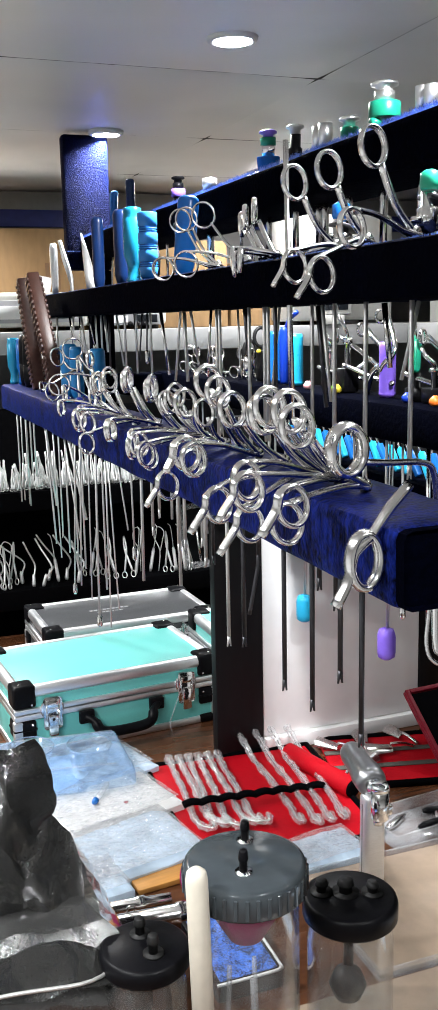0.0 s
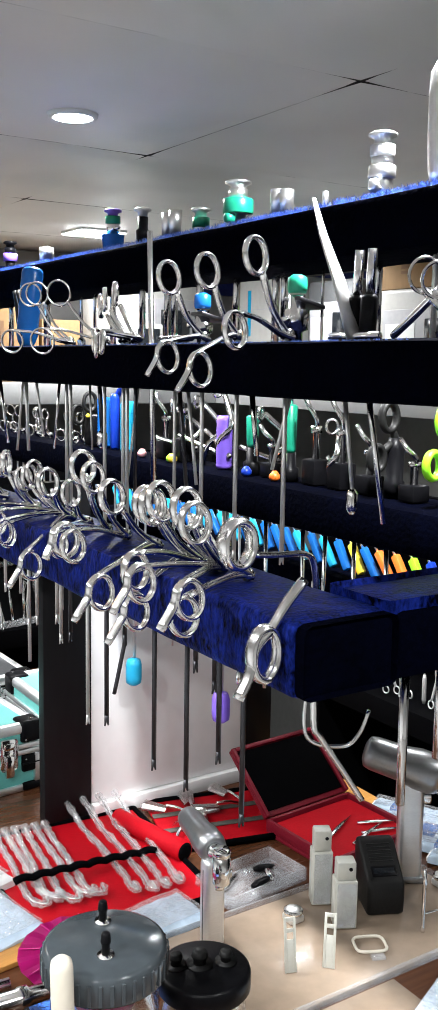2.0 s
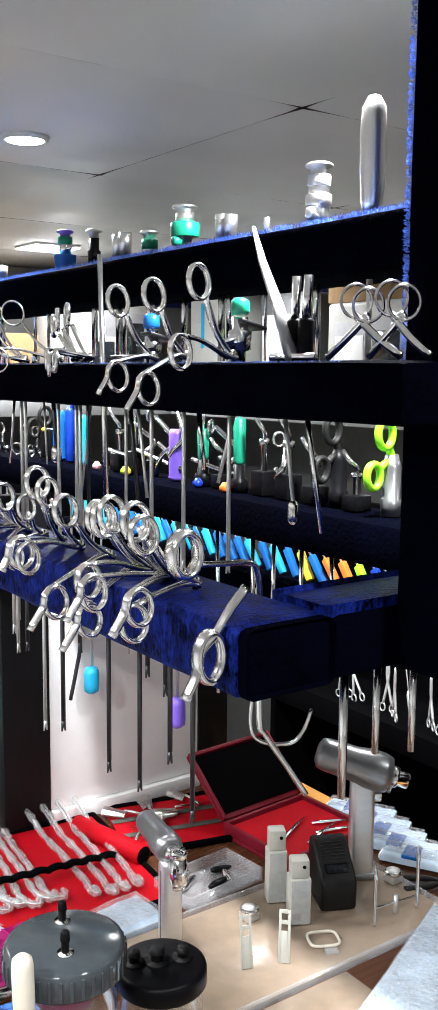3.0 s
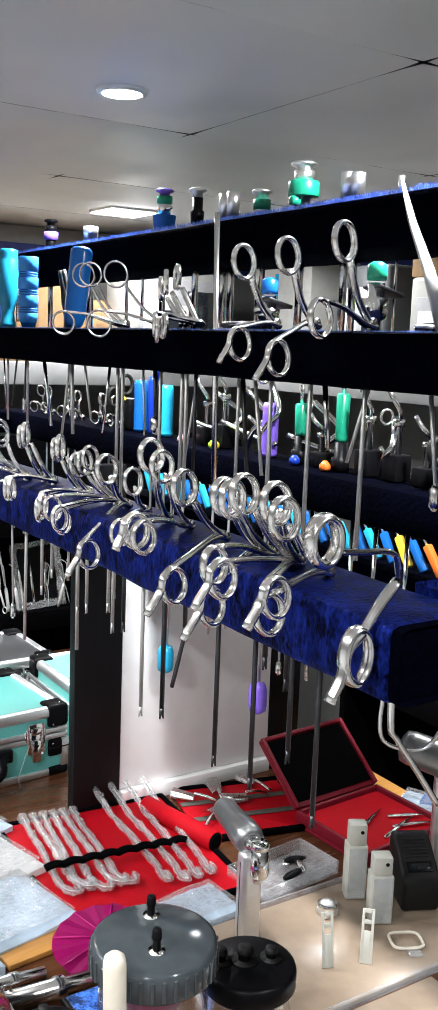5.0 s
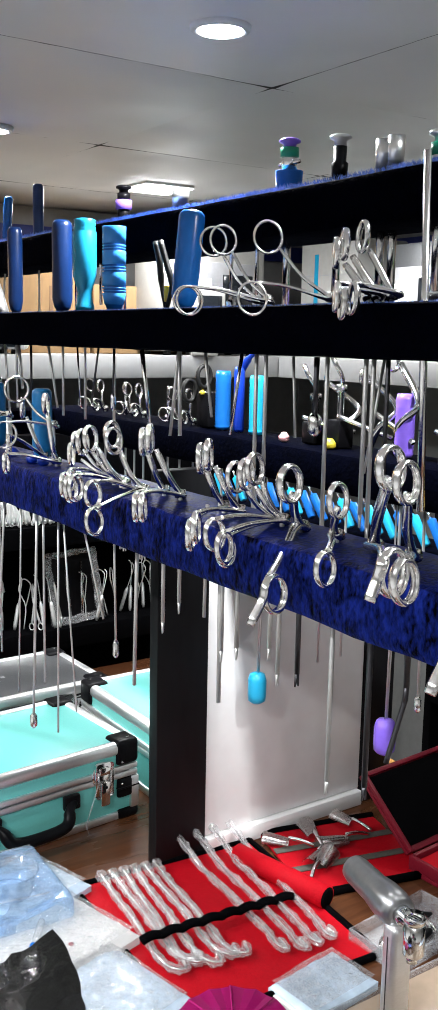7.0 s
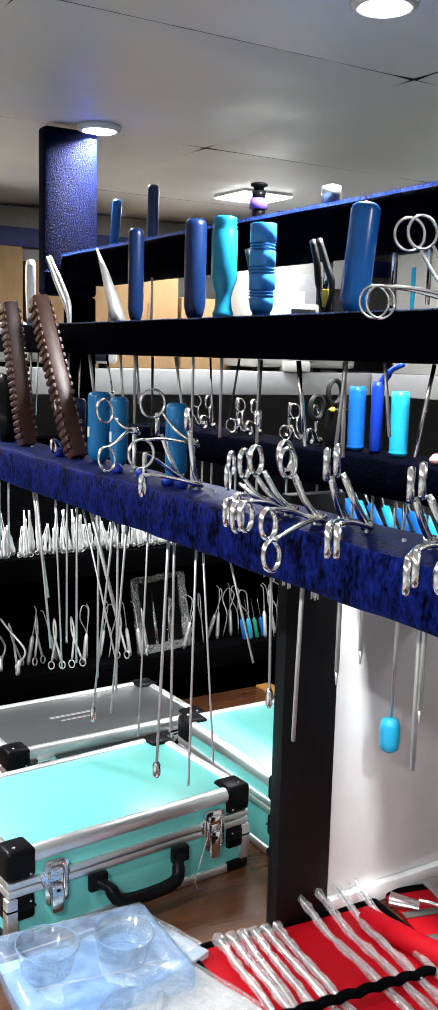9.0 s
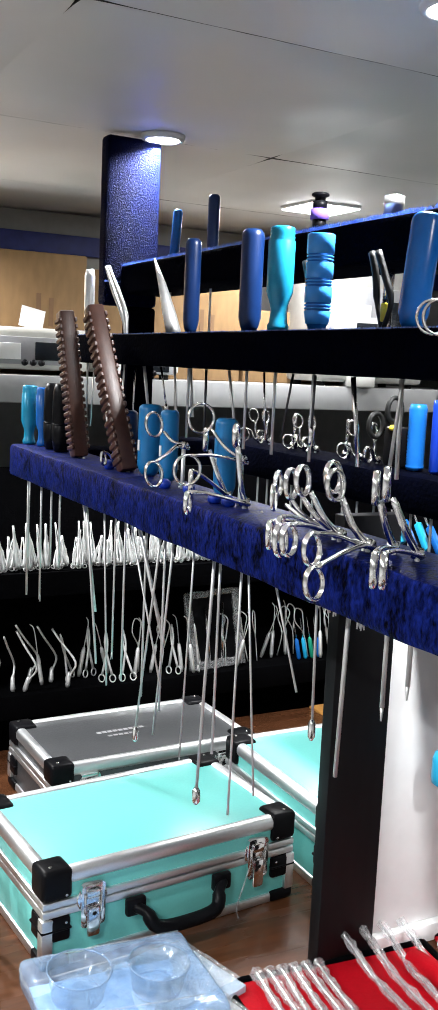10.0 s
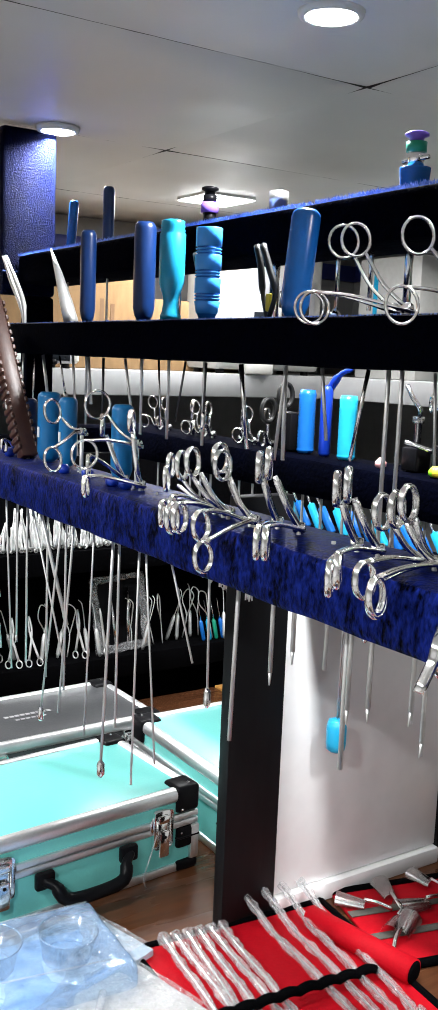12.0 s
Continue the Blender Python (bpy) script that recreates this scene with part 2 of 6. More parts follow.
def boxed(lo, hi, bevel=0.0, seg=2, m=None):
    return box(bmesh.new(), lo, hi, bevel, seg, m)


def lathe(bm, profile, n=24, m=None, cap=True):
    """Turns (radius, z) pairs round z."""
    m = m or Matrix()
    rings = []
    for r, z in profile:
        rings.append([bm.verts.new(m @ Vector((max(r, 1e-5) * math.cos(2 * math.pi * k / n), max(r, 1e-5) * math.sin(2 * math.pi * k / n), z))) for k in range(n)])
    for a, b in zip(rings, rings[1:]):
        for k in range(n):
            bm.faces.new((a[k], a[(k + 1) % n], b[(k + 1) % n], b[k]))
    if cap:
        bm.faces.new(rings[0][::-1])
        bm.faces.new(rings[-1])
    return bm


def turned(profile, n=24, m=None, cap=True):
    return lathe(bmesh.new(), profile, n, m, cap)


def along(p, q):
    """A pose at p whose z points to q."""
    d = Vector(q) - Vector(p)
    return Matrix.Translation(p) @ d.to_track_quat("Z", "Y").to_matrix().to_4x4()


def rod(bm, p, q, r0, r1=None, n=10):
    length = (Vector(q) - Vector(p)).length
    return lathe(bm, [(r0, 0), (r0 if r1 is None else r1, length)], n, along(p, q))


def tube(bm, pts, radius, n=8, closed=False, flat=1.0):
    """A tube along points; radius may be a list. flat squeezes it across its own side axis."""
    pts = [Vector(p) for p in pts]
    count = len(pts)
    radii = radius if isinstance(radius, (list, tuple)) else [radius] * count
    rings, side = [], None
    for i, p in enumerate(pts):
        a = pts[i - 1] if (i or closed) else p
        b = pts[(i + 1) % count] if (i < count - 1 or closed) else p
        t = (b - a).normalized()
        if side is None:
            side = t.orthogonal().normalized() if abs(t.y) > 0.9 else Vector((0, 1, 0))
        side = (side - t * side.dot(t)).normalized()
        up = t.cross(side)
        rings.append([bm.verts.new(p + radii[i] * (flat * side * math.cos(2 * math.pi * k / n) + up * math.sin(2 * math.pi * k / n))) for k in range(n)])
    pairs = list(zip(rings, rings[1:])) + ([(rings[-1], rings[0])] if closed else [])
    for a, b in pairs:
        for k in range(n):
            bm.faces.new((a[k], a[(k + 1) % n], b[(k + 1) % n], b[k]))
    if not closed:
        bm.faces.new(rings[0][::-1])
        bm.faces.new(rings[-1])
    return bm


def ring(bm, c, rx, rz, r, n=22, sides=8, flat=1.3, turn=0.0):
    """An oval finger ring in the x-z plane."""
    ct, st = math.cos(turn), math.sin(turn)
    pts = []
    for k in range(n):
        u, v = rx * math.cos(2 * math.pi * k / n), rz * math.sin(2 * math.pi * k / n)
        pts.append((c[0] + u * ct - v * st, c[1], c[2] + u * st + v * ct))
    return tube(bm, pts, r, sides, True, flat)


def smooth_path(pts, steps=5):
    """Catmull-Rom through points."""
    pts = [Vector(p) for p in pts]
    ext = [2 * pts[0] - pts[1]] + pts + [2 * pts[-1] - pts[-2]]
    out = []
    for i in range(1, len(ext) - 2):
        p0, p1, p2, p3 = ext[i - 1:i + 3]
        for s in range(steps):
            t = s / steps
            out.append(0.5 * (2 * p1 + (p2 - p0) * t + (2 * p0 - 5 * p1 + 4 * p2 - p3) * t * t + (3 * p1 - p0 - 3 * p2 + p3) * t ** 3))
    return out + [pts[-1]]


# ---- the room ----
XA, XB, YA, YB = -1.6, 2.45, -1.6, 3.5
room = [("floor", (XA - 0.1, YA - 0.1, -0.1), (XB + 0.1, YB + 0.1, 0.0), FLOOR, "unseen floor, kept pale to bounce light upwards"),
        ("wall_north", (XA - 0.1, YB, 0), (XB + 0.1, YB + 0.1, CEIL), WALLGREY, "grey painted end wall behind the shelving"),
        ("wall_east", (XB, YA, 0), (XB + 0.1, YB, CEIL), WALLGREY, "grey painted long wall behind the rack"),
        # The next two walls are out of view, added white to bounce light
        ("wall_south", (XA - 0.1, YA - 0.1, 0), (XB + 0.1, YA, CEIL), WHITE, "unseen white wall added to close the room and bounce light"),
        ("wall_west", (XA - 0.1, YA, 0), (XA, YB, CEIL), WHITE, "unseen white side wall added to close the room and bounce light")]
for name, lo, hi, mat, label in room:
    tagged(obj(name, boxed(lo, hi), mat, smooth=False), label, "floor" if name == "floor" else "wall", kind="structure")

# ceiling boards in a 0.6 m grid with narrow open joints, one mesh
SEAM_X, SEAM_Y, TILE = 1.09, 1.893, 0.621
bm = bmesh.new()
box(bm, (XA - 0.1, YA - 0.1, CEIL + 0.022), (XB + 0.1, YB + 0.1, CEIL + 0.07))
for f in bm.faces:
    f.material_index = 1
xs = [SEAM_X + TILE * k for k in range(-6, 5)]
ys = [SEAM_Y + TILE * k for k in range(-7, 5)]
random.seed(31)
for i in range(len(xs) - 1):
    for j in range(len(ys) - 1):
        x0, x1, y0, y1 = max(xs[i], XA - 0.1), min(xs[i + 1], XB + 0.1), max(ys[j], YA - 0.1), min(ys[j + 1], YB + 0.1)
        if x1 - x0 > 0.02 and y1 - y0 > 0.02:
            n = 20
            open_x = lambda k: 0.0042 * abs(2 * k / n - 1) ** 9 - 0.0004
            open_y = lambda k: 0.0004 + 0.0038 * abs(2 * k / n - 1) ** 9
            drop = [random.uniform(-0.0006, 0.0006) for _ in range(4)]
            grid = [[bm.verts.new((x0 + (x1 - x0) * a / n + open_x(b) * (1 - 2 * a / n), y0 + (y1 - y0) * b / n + open_y(a) * (1 - 2 * b / n),
                                   CEIL + 0.010 - 0.009 * (1 - (2 * a / n - 1) ** 2) * (1 - (2 * b / n - 1) ** 2) - random.uniform(0, 0.0005)
                                   + sum(d * (u if k % 2 else 1 - u) * (v if k // 2 else 1 - v) for k, d in enumerate(drop) for u, v in ((a / n, b / n),)))) for b in range(n + 1)] for a in range(n + 1)]
            for a in range(n):
                for b in range(n):
                    bm.faces.new((grid[a][b], grid[a][b + 1], grid[a + 1][b + 1], grid[a + 1][b]))
boards = obj("ceiling", bm, CEILING)
boards.data.materials.append(SEAM)
tagged(boards, "grey-white ceiling boards with thin dark joints", "ceiling", kind="structure")

# blue trim under the ceiling, white ledge along the walls
for name, lo, hi, mat, label in [
        ("trim", (XA, YB - 0.02, 1.875), (XB, YB - 0.002, 1.93), TRIMBLUE, "dark blue cornice strip below the ceiling"),
        ("trim", (XB - 0.02, YA, 1.875), (XB - 0.002, YB - 0.022, 1.93), TRIMBLUE, "dark blue cornice strip below the ceiling"),
        ("wall_ledge", (XA, 2.98, 1.475), (XB, YB - 0.003, 1.54), LEDGEWHITE, "white ledge along the end wall"),
        ("wall_ledge", (1.95, YA, 1.475), (XB - 0.003, 2.977, 1.54), LEDGEWHITE, "white ledge along the long wall")]:
    tagged(obj(name, boxed(lo, hi, 0.003), mat), label, "trim" if name == "trim" else "ledge", kind="structure")


def lamp(x, y, power, size=0.052):
    """A round recessed downlight: collar, glowing lens, and its light."""
    t = thing("downlight", pose(x, y, CEIL), "small round recessed LED ceiling downlight, lit; all but two are unseen fill", "lamp", "ceiling downlights")
    part("collar", turned([(0.030, 0.004), (0.030, -0.004), (0.034, -0.006), (0.039, -0.004), (0.041, 0.004)], 28), WHITE, t)
    part("lens", turned([(0.0, -0.004), (0.0295, -0.0055), (0.0295, 0.003)], 28), TILEGLOW, t, "glowing lens")
    data = bpy.data.lights.new("downlight_beam", "AREA")
    data.shape, data.size, data.energy, data.color = "DISK", size, power, (0.975, 0.99, 1.0)
    data.spread = radians(145)
    lo = new("downlight_beam", data)
    lo.matrix_basis = pose(x, y, CEIL - 0.014)


POWER = 13.2
# First two are known lamps; the other ten are added unseen as fill
for x, y in [(0.824, 1.652), (0.824, 2.452), (0.824, 0.852), (0.824, 0.052), (-0.35, 0.83), (-0.35, 1.63), (-0.35, 2.43), (-0.35, 0.03), (1.9, 1.63), (1.9, 0.4), (1.9, 2.43), (0.3, 3.0)]:
    lamp(x, y, 19.0 if y > 2.9 else 16.5 if x < 0 else 3.6 if x > 1.5 else POWER)
# square LED panel farther back
t = thing("ceiling_panel_light", pose(1.455, 2.89, CEIL), "bright square flat LED panel set in the ceiling", "lamp")
part("frame", boxed((-0.074, -0.074, -0.006), (0.074, 0.074, 0.004), 0.002), WHITE, t)
part("diffuser", boxed((-0.0715, -0.0715, -0.0085), (0.0715, 0.0715, -0.0065), 0.001), TILEGLOW, t, "glowing diffuser")
data = bpy.data.lights.new("panel_beam", "AREA")
data.shape, data.size, data.energy, data.color = "SQUARE", 0.16, 10.0, (0.97, 0.98, 1.0)
new("panel_beam", data).matrix_basis = pose(1.455, 2.89, CEIL - 0.02)


# ---- the rack: stepped velvet beams on posts ----
FX0, FX1, FZ0, FZ1, FY0, FY1 = 0.553, 0.643, 1.368, 1.425, 0.688, 2.478
MX0, MX1, MZ0, MZ1, MY0, MY1 = 0.6435, 0.731, 1.576, 1.624, 0.62, 2.484
UX0, UX1, UZ0, UZ1, UY0, UY1 = 0.756, 0.85, 1.705, 1.757, 0.70, 2.475
BX0, BX1, BZ0, BZ1, BY0, BY1 = 0.930, 1.03, 1.388, 1.442, 0.70, 2.478


def padded(lo, hi, wave=0.0012, step=0.03):
    """A padded beam: a bevelled box cut along its length and slightly uneven."""
    bm = boxed(lo, hi, 0.007, 2)
    axis = max(range(3), key=lambda k: hi[k] - lo[k])
    length = hi[axis] - lo[axis]
    for k in range(1, int(length / step)):
        co, no = [0, 0, 0], [0, 0, 0]
        co[axis], no[axis] = lo[axis] + length * k / int(length / step), 1
        bmesh.ops.bisect_plane(bm, geom=bm.verts[:] + bm.edges[:] + bm.faces[:], plane_co=co, plane_no=no)
    for v in bm.verts:
        d = noise.noise_vector(v.co * 18)
        v.co += Vector(d) * wave
    return bm


rack = thing("display_rack", pose(0.75, 1.6, TABLE), "stepped instrument display rack wrapped in dark blue velvet", "rack")


def rack_part(name, bm, mat, label=""):
    bmesh.ops.translate(bm, verts=bm.verts, vec=(-0.75, -1.6, -TABLE))
    return part(name, bm, mat, rack, label)


rack_part("front_beam", padded((FX0, FY0 + 0.003, FZ0), (FX1, FY1, FZ1), 0.002), VELVET, "royal blue crushed velvet beam")
# Cap and arms: the velvet's unlit sides put in as near-black
rack_part("shaded_end_cap", padded((FX0 + 0.001, FY0 - 0.002, FZ0 + 0.001), (FX1, FY0 + 0.002, FZ1 - 0.001), 0.0005), NAVY)
rack_part("shaded_end_arm", padded((FX1 + 0.001, FY0 - 0.002, FZ0 + 0.001), (0.80, FY0 + 0.075, FZ1 - 0.001), 0.001), NAVY)
rack_part("shaded_end_arm", padded((FX1 + 0.001, FY1 - 0.085, FZ0 + 0.002), (0.771, FY1 - 0.01, FZ1 - 0.002), 0.001), NAVY)
# Thin brighter slab stands for the arm's lit velvet top
rack_part("lit_arm_top", padded((FX1 - 0.006, FY0 + 0.001, FZ1 - 0.0005), (0.80, FY0 + 0.074, FZ1 + 0.0025), 0.0008), VELVET, "blue velvet top of the arm, lit look in its colour")
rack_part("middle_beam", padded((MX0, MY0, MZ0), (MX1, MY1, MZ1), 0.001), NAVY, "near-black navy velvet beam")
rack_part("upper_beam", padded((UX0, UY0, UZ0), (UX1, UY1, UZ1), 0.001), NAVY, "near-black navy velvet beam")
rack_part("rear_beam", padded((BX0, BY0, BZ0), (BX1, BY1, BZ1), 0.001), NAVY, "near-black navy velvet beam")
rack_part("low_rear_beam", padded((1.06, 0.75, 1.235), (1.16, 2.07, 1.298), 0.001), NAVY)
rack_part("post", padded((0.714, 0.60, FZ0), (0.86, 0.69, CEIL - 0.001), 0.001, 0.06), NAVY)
rack_part("post", padded((0.726, 2.476, MZ1 + 0.06), (0.834, 2.512, CEIL - 0.001), 0.001, 0.06), DIMMED_VELVET, "blue velvet upper post, colour dimmed against the near lamp")
rack_part("post", padded((0.776, 2.478, FZ0), (0.834, 2.511, MZ1 + 0.06), 0.001, 0.06), NAVY)
rack_part("cross_arm", padded((0.862, 0.60, FZ0), (1.16, 0.69, BZ1), 0.001, 0.06), NAVY)
rack_part("cross_arm", padded((0.83, 2.40, BZ0 + 0.002), (0.929, 2.476, BZ1 - 0.002), 0.001, 0.06), NAVY)
rack_part("leg", boxed((0.832, 1.813, TABLE), (0.930, 1.838, BZ0 - 0.001), 0.002), BLACKWOOD, "matt black square leg")
rack_part("panel", boxed((0.931, 1.817, TABLE + 0.03), (1.282, 1.84, 1.256), 0.002), PANELWHITE, "plain white panel")
rack_part("skirting", boxed((0.931, 1.805, TABLE), (1.282, 1.838, TABLE + 0.029), 0.003), PANELWHITE)
# Added black strip, no known leg: only dark background lies beside the panel
rack_part("leg", boxed((1.283, 1.815, TABLE), (1.36, 1.84, BZ0 - 0.001), 0.002), BLACKWOOD)



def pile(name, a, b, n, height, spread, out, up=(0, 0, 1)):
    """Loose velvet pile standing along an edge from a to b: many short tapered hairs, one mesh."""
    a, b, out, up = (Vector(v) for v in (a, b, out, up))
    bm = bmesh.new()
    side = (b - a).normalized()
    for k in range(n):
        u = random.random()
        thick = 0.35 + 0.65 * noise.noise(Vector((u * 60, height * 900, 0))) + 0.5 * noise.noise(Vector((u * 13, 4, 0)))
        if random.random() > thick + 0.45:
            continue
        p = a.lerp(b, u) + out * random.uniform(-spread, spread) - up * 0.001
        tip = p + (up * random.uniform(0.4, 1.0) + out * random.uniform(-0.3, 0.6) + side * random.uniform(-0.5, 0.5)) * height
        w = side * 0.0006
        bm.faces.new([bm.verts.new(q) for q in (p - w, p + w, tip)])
    ob = rack_part(name, bm, PILE, "ruffled blue velvet pile, edge sheen put into its colour")
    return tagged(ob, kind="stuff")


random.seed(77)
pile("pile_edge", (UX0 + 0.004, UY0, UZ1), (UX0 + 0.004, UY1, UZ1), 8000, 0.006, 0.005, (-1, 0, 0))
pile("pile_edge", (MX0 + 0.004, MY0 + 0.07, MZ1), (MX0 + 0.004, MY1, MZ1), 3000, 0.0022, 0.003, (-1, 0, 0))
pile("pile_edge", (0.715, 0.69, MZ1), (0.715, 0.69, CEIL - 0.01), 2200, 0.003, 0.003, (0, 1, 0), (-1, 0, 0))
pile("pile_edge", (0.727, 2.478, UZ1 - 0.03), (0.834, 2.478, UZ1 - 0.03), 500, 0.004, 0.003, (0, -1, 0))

# ---- table ----
table = thing("table", pose(0.9, 1.6, 0), "large brown varnished wooden display table", "table")
part("tabletop", boxed((-0.75, -0.95, TABLE - 0.03), (0.53, 1.17, TABLE), 0.004), WOOD, table)
part("edge_strip", boxed((0.531, -0.95, TABLE - 0.035), (0.575, 1.17, TABLE + 0.003), 0.003), OCHRE, table, "ochre wooden edging strip")
for x in (-0.7, 0.5):
    for y in (-0.9, 1.1):
        part("leg", boxed((x - 0.03, y - 0.03, 0), (x + 0.03, y + 0.03, TABLE - 0.0305), 0.003), WOOD, table)


# ---- hard cases ----
def hard_case(m, w, d, h, skin, label, group=""):
    """Aluminium-framed case: base at z 0, latches and handle on the -y side."""
    t = thing("hard_case", m, label, "case", group)
    s = h * 0.62
    a, b = w / 2, d / 2
    part("body", boxed((-a + 0.004, -b + 0.004, 0.004), (a - 0.004, b - 0.004, s - 0.002), 0.003), skin, t)
    lid = part("lid", boxed((-a + 0.004, -b + 0.004, s + 0.002), (a - 0.004, b - 0.004, h - 0.003), 0.003), skin, t)
    for x0, x1, y0, y1 in ((-a, a, -b, -b + 0.021), (-a, a, b - 0.021, b), (-a, -a + 0.021, -b + 0.022, b - 0.022), (a - 0.021, a, -b + 0.022, b - 0.022)):
        part("top_rail", boxed((x0, y0, h - 0.024), (x1, y1, h), 0.008, 3), ALU, lid, "rounded aluminium edge profile")
        part("lid_rail", boxed((x0 - 0.001, y0 - 0.001, s + 0.0012), (x1 + 0.001, y1 + 0.001, s + 0.012), 0.002), ALU, lid)
        part("body_rail", boxed((x0 - 0.001, y0 - 0.001, s - 0.012), (x1 + 0.001, y1 + 0.001, s - 0.0008), 0.002), ALU, t)
        part("base_rail", boxed((x0, y0, 0.0), (x1, y1, 0.016), 0.004), ALU, t)
    for x in (-a, a):
        for y in (-b, b):
            sx, sy = (1 if x > 0 else -1), (1 if y > 0 else -1)
            part("edge_profile", boxed((x - 0.009 - 0.006 * sx, y - 0.009 - 0.006 * sy, 0.017), (x + 0.009 - 0.006 * sx, y + 0.009 - 0.006 * sy, s - 0.013), 0.003), ALU, t)
            o = 0.0025
            part("corner_cap", boxed((min(x + o * sx, x - 0.044 * sx), min(y + o * sy, y - 0.044 * sy), s + 0.0125), (max(x + o * sx, x - 0.044 * sx), max(y + o * sy, y - 0.044 * sy), h + 0.003), 0.007, 3), BLACKPLASTIC, lid, "rounded black plastic corner")
            part("corner_cap", boxed((min(x + o * sx, x - 0.042 * sx), min(y + o * sy, y - 0.042 * sy), s - 0.05), (max(x + o * sx, x - 0.042 * sx), max(y + o * sy, y - 0.042 * sy), s - 0.0125), 0.005, 2), BLACKPLASTIC, t)
            part("foot_cap", boxed((min(x + o * sx, x - 0.042 * sx), min(y + o * sy, y - 0.042 * sy), 0.0005), (max(x + o * sx, x - 0.042 * sx), max(y + o * sy, y - 0.042 * sy), 0.018), 0.005, 2), BLACKPLASTIC, t)
            part("cap_rib", boxed((min(x + (o + 0.0012) * sx, x - 0.043 * sx), min(y + (o + 0.0012) * sy, y - 0.043 * sy), s - 0.033), (max(x + (o + 0.0012) * sx, x - 0.043 * sx), max(y + (o + 0.0012) * sy, y - 0.043 * sy), s - 0.029), 0.0012, 1), BLACKPLASTIC, t)
            for z in (s - 0.022, s + 0.02):
                part("side_rivet", turned([(0.0022, 0), (0.0022, 0.001), (0.001, 0.0016)], 8, pose(x - 0.034 * sx, y + o * sy, z, -90 * sy)), CHROME, t)
            part("rivet", turned([(0.003, 0), (0.003, 0.001), (0.0015, 0.002)], 10, pose(x - 0.014 * sx, y - 0.012 * sy, h + 0.0028)), CHROME, t)
    for x in (-a * 0.66, a * 0.66):
        latch = part("latch", boxed((x - 0.019, -b - 0.005, s - 0.036), (x + 0.019, -b - 0.0012, s + 0.03), 0.006, 2), CHROME, t, "chrome spring latch")
        part("latch_wing", turned([(0.024, 0), (0.024, 0.0014), (0.021, 0.0024)], 20, pose(x, -b - 0.0012, s + 0.006, 90)), CHROME, latch)
        part("keeper", boxed((x - 0.011, -b - 0.010, s + 0.008), (x + 0.011, -b - 0.0052, s + 0.022), 0.003), CHROME, latch)
        bm = bmesh.new()
        tube(bm, [(x - 0.0125, -b - 0.0065, s + 0.014), (x - 0.0125, -b - 0.0075, s - 0.016), (x + 0.0125, -b - 0.0075, s - 0.016), (x + 0.0125, -b - 0.0065, s + 0.014)], 0.0016, 6)
        part("bail", bm, CHROME, latch)
        part("lever", boxed((x - 0.01, -b - 0.012, s - 0.05), (x + 0.01, -b - 0.0052, s - 0.004), 0.004), CHROME, latch)
        part("keyhole", turned([(0.003, 0), (0.003, 0.0006)], 12, pose(x, -b - 0.0122, s - 0.014, 90)), BLACKPLASTIC, latch)
    for x in (-0.075, 0.075):
        part("handle_bracket", boxed((x - 0.016, -b - 0.013, s - 0.037), (x + 0.016, -b - 0.0008, s - 0.01), 0.004), BLACKPLASTIC, t)
    bm = bmesh.new()
    tube(bm, smooth_path([(-0.078, -b - 0.008, s - 0.024), (-0.064, -b - 0.02, s - 0.03), (-0.05, -b - 0.033, s - 0.05), (0.0, -b - 0.036, s - 0.054), (0.05, -b - 0.033, s - 0.05), (0.064, -b - 0.02, s - 0.03), (0.078, -b - 0.008, s - 0.024)], 4), [0.008] * 5 + [0.0105] * 15 + [0.008] * 5, 10)
    part("handle", bm, BLACKPLASTIC, t, "black plastic carrying handle")
    return t


case = hard_case(pose(0.674, 2.118, TABLE, 0, 0, 5), 0.435, 0.272, 0.147, TEAL, "teal hard case with aluminium edges and black corners")
bm = bmesh.new()
tube(bm, smooth_path([(0.128, -0.146, 0.085), (0.112, -0.15, 0.05), (0.1, -0.152, 0.02), (0.104, -0.154, 0.002)], 3), 0.0014, 5)
part("tie_string", bm, CLEAR, case, "clear plastic tag string")
hard_case(pose(1.122, 2.152, TABLE, 0, 0, 0), 0.34, 0.362, 0.147, TEAL, "teal hard case with aluminium edges standing behind the leg")
grey = hard_case(pose(0.815, 2.48, TABLE, 0, 0, 2), 0.43, 0.25, 0.13, GREYCASE, "charcoal grey hard case with silver edges")
bm = bmesh.new()
for k in range(9):
    box(bm, (-0.075 + 0.0115 * k, 0.0, 0.1278), (-0.0665 + 0.0115 * k, 0.010, 0.1282))
for k in range(6):
    box(bm, (-0.06 + 0.0115 * k, -0.02, 0.1278), (-0.0515 + 0.0115 * k, -0.013, 0.1282))
part("lid_print", bm, LABELGREY, grey, "pale grey illegible lettering bars")


CARDPRINT = material("brown_print", (0.16, 0.09, 0.045), 0.8)
TAPE = material("packing_tape", (0.45, 0.32, 0.18), 0.25)
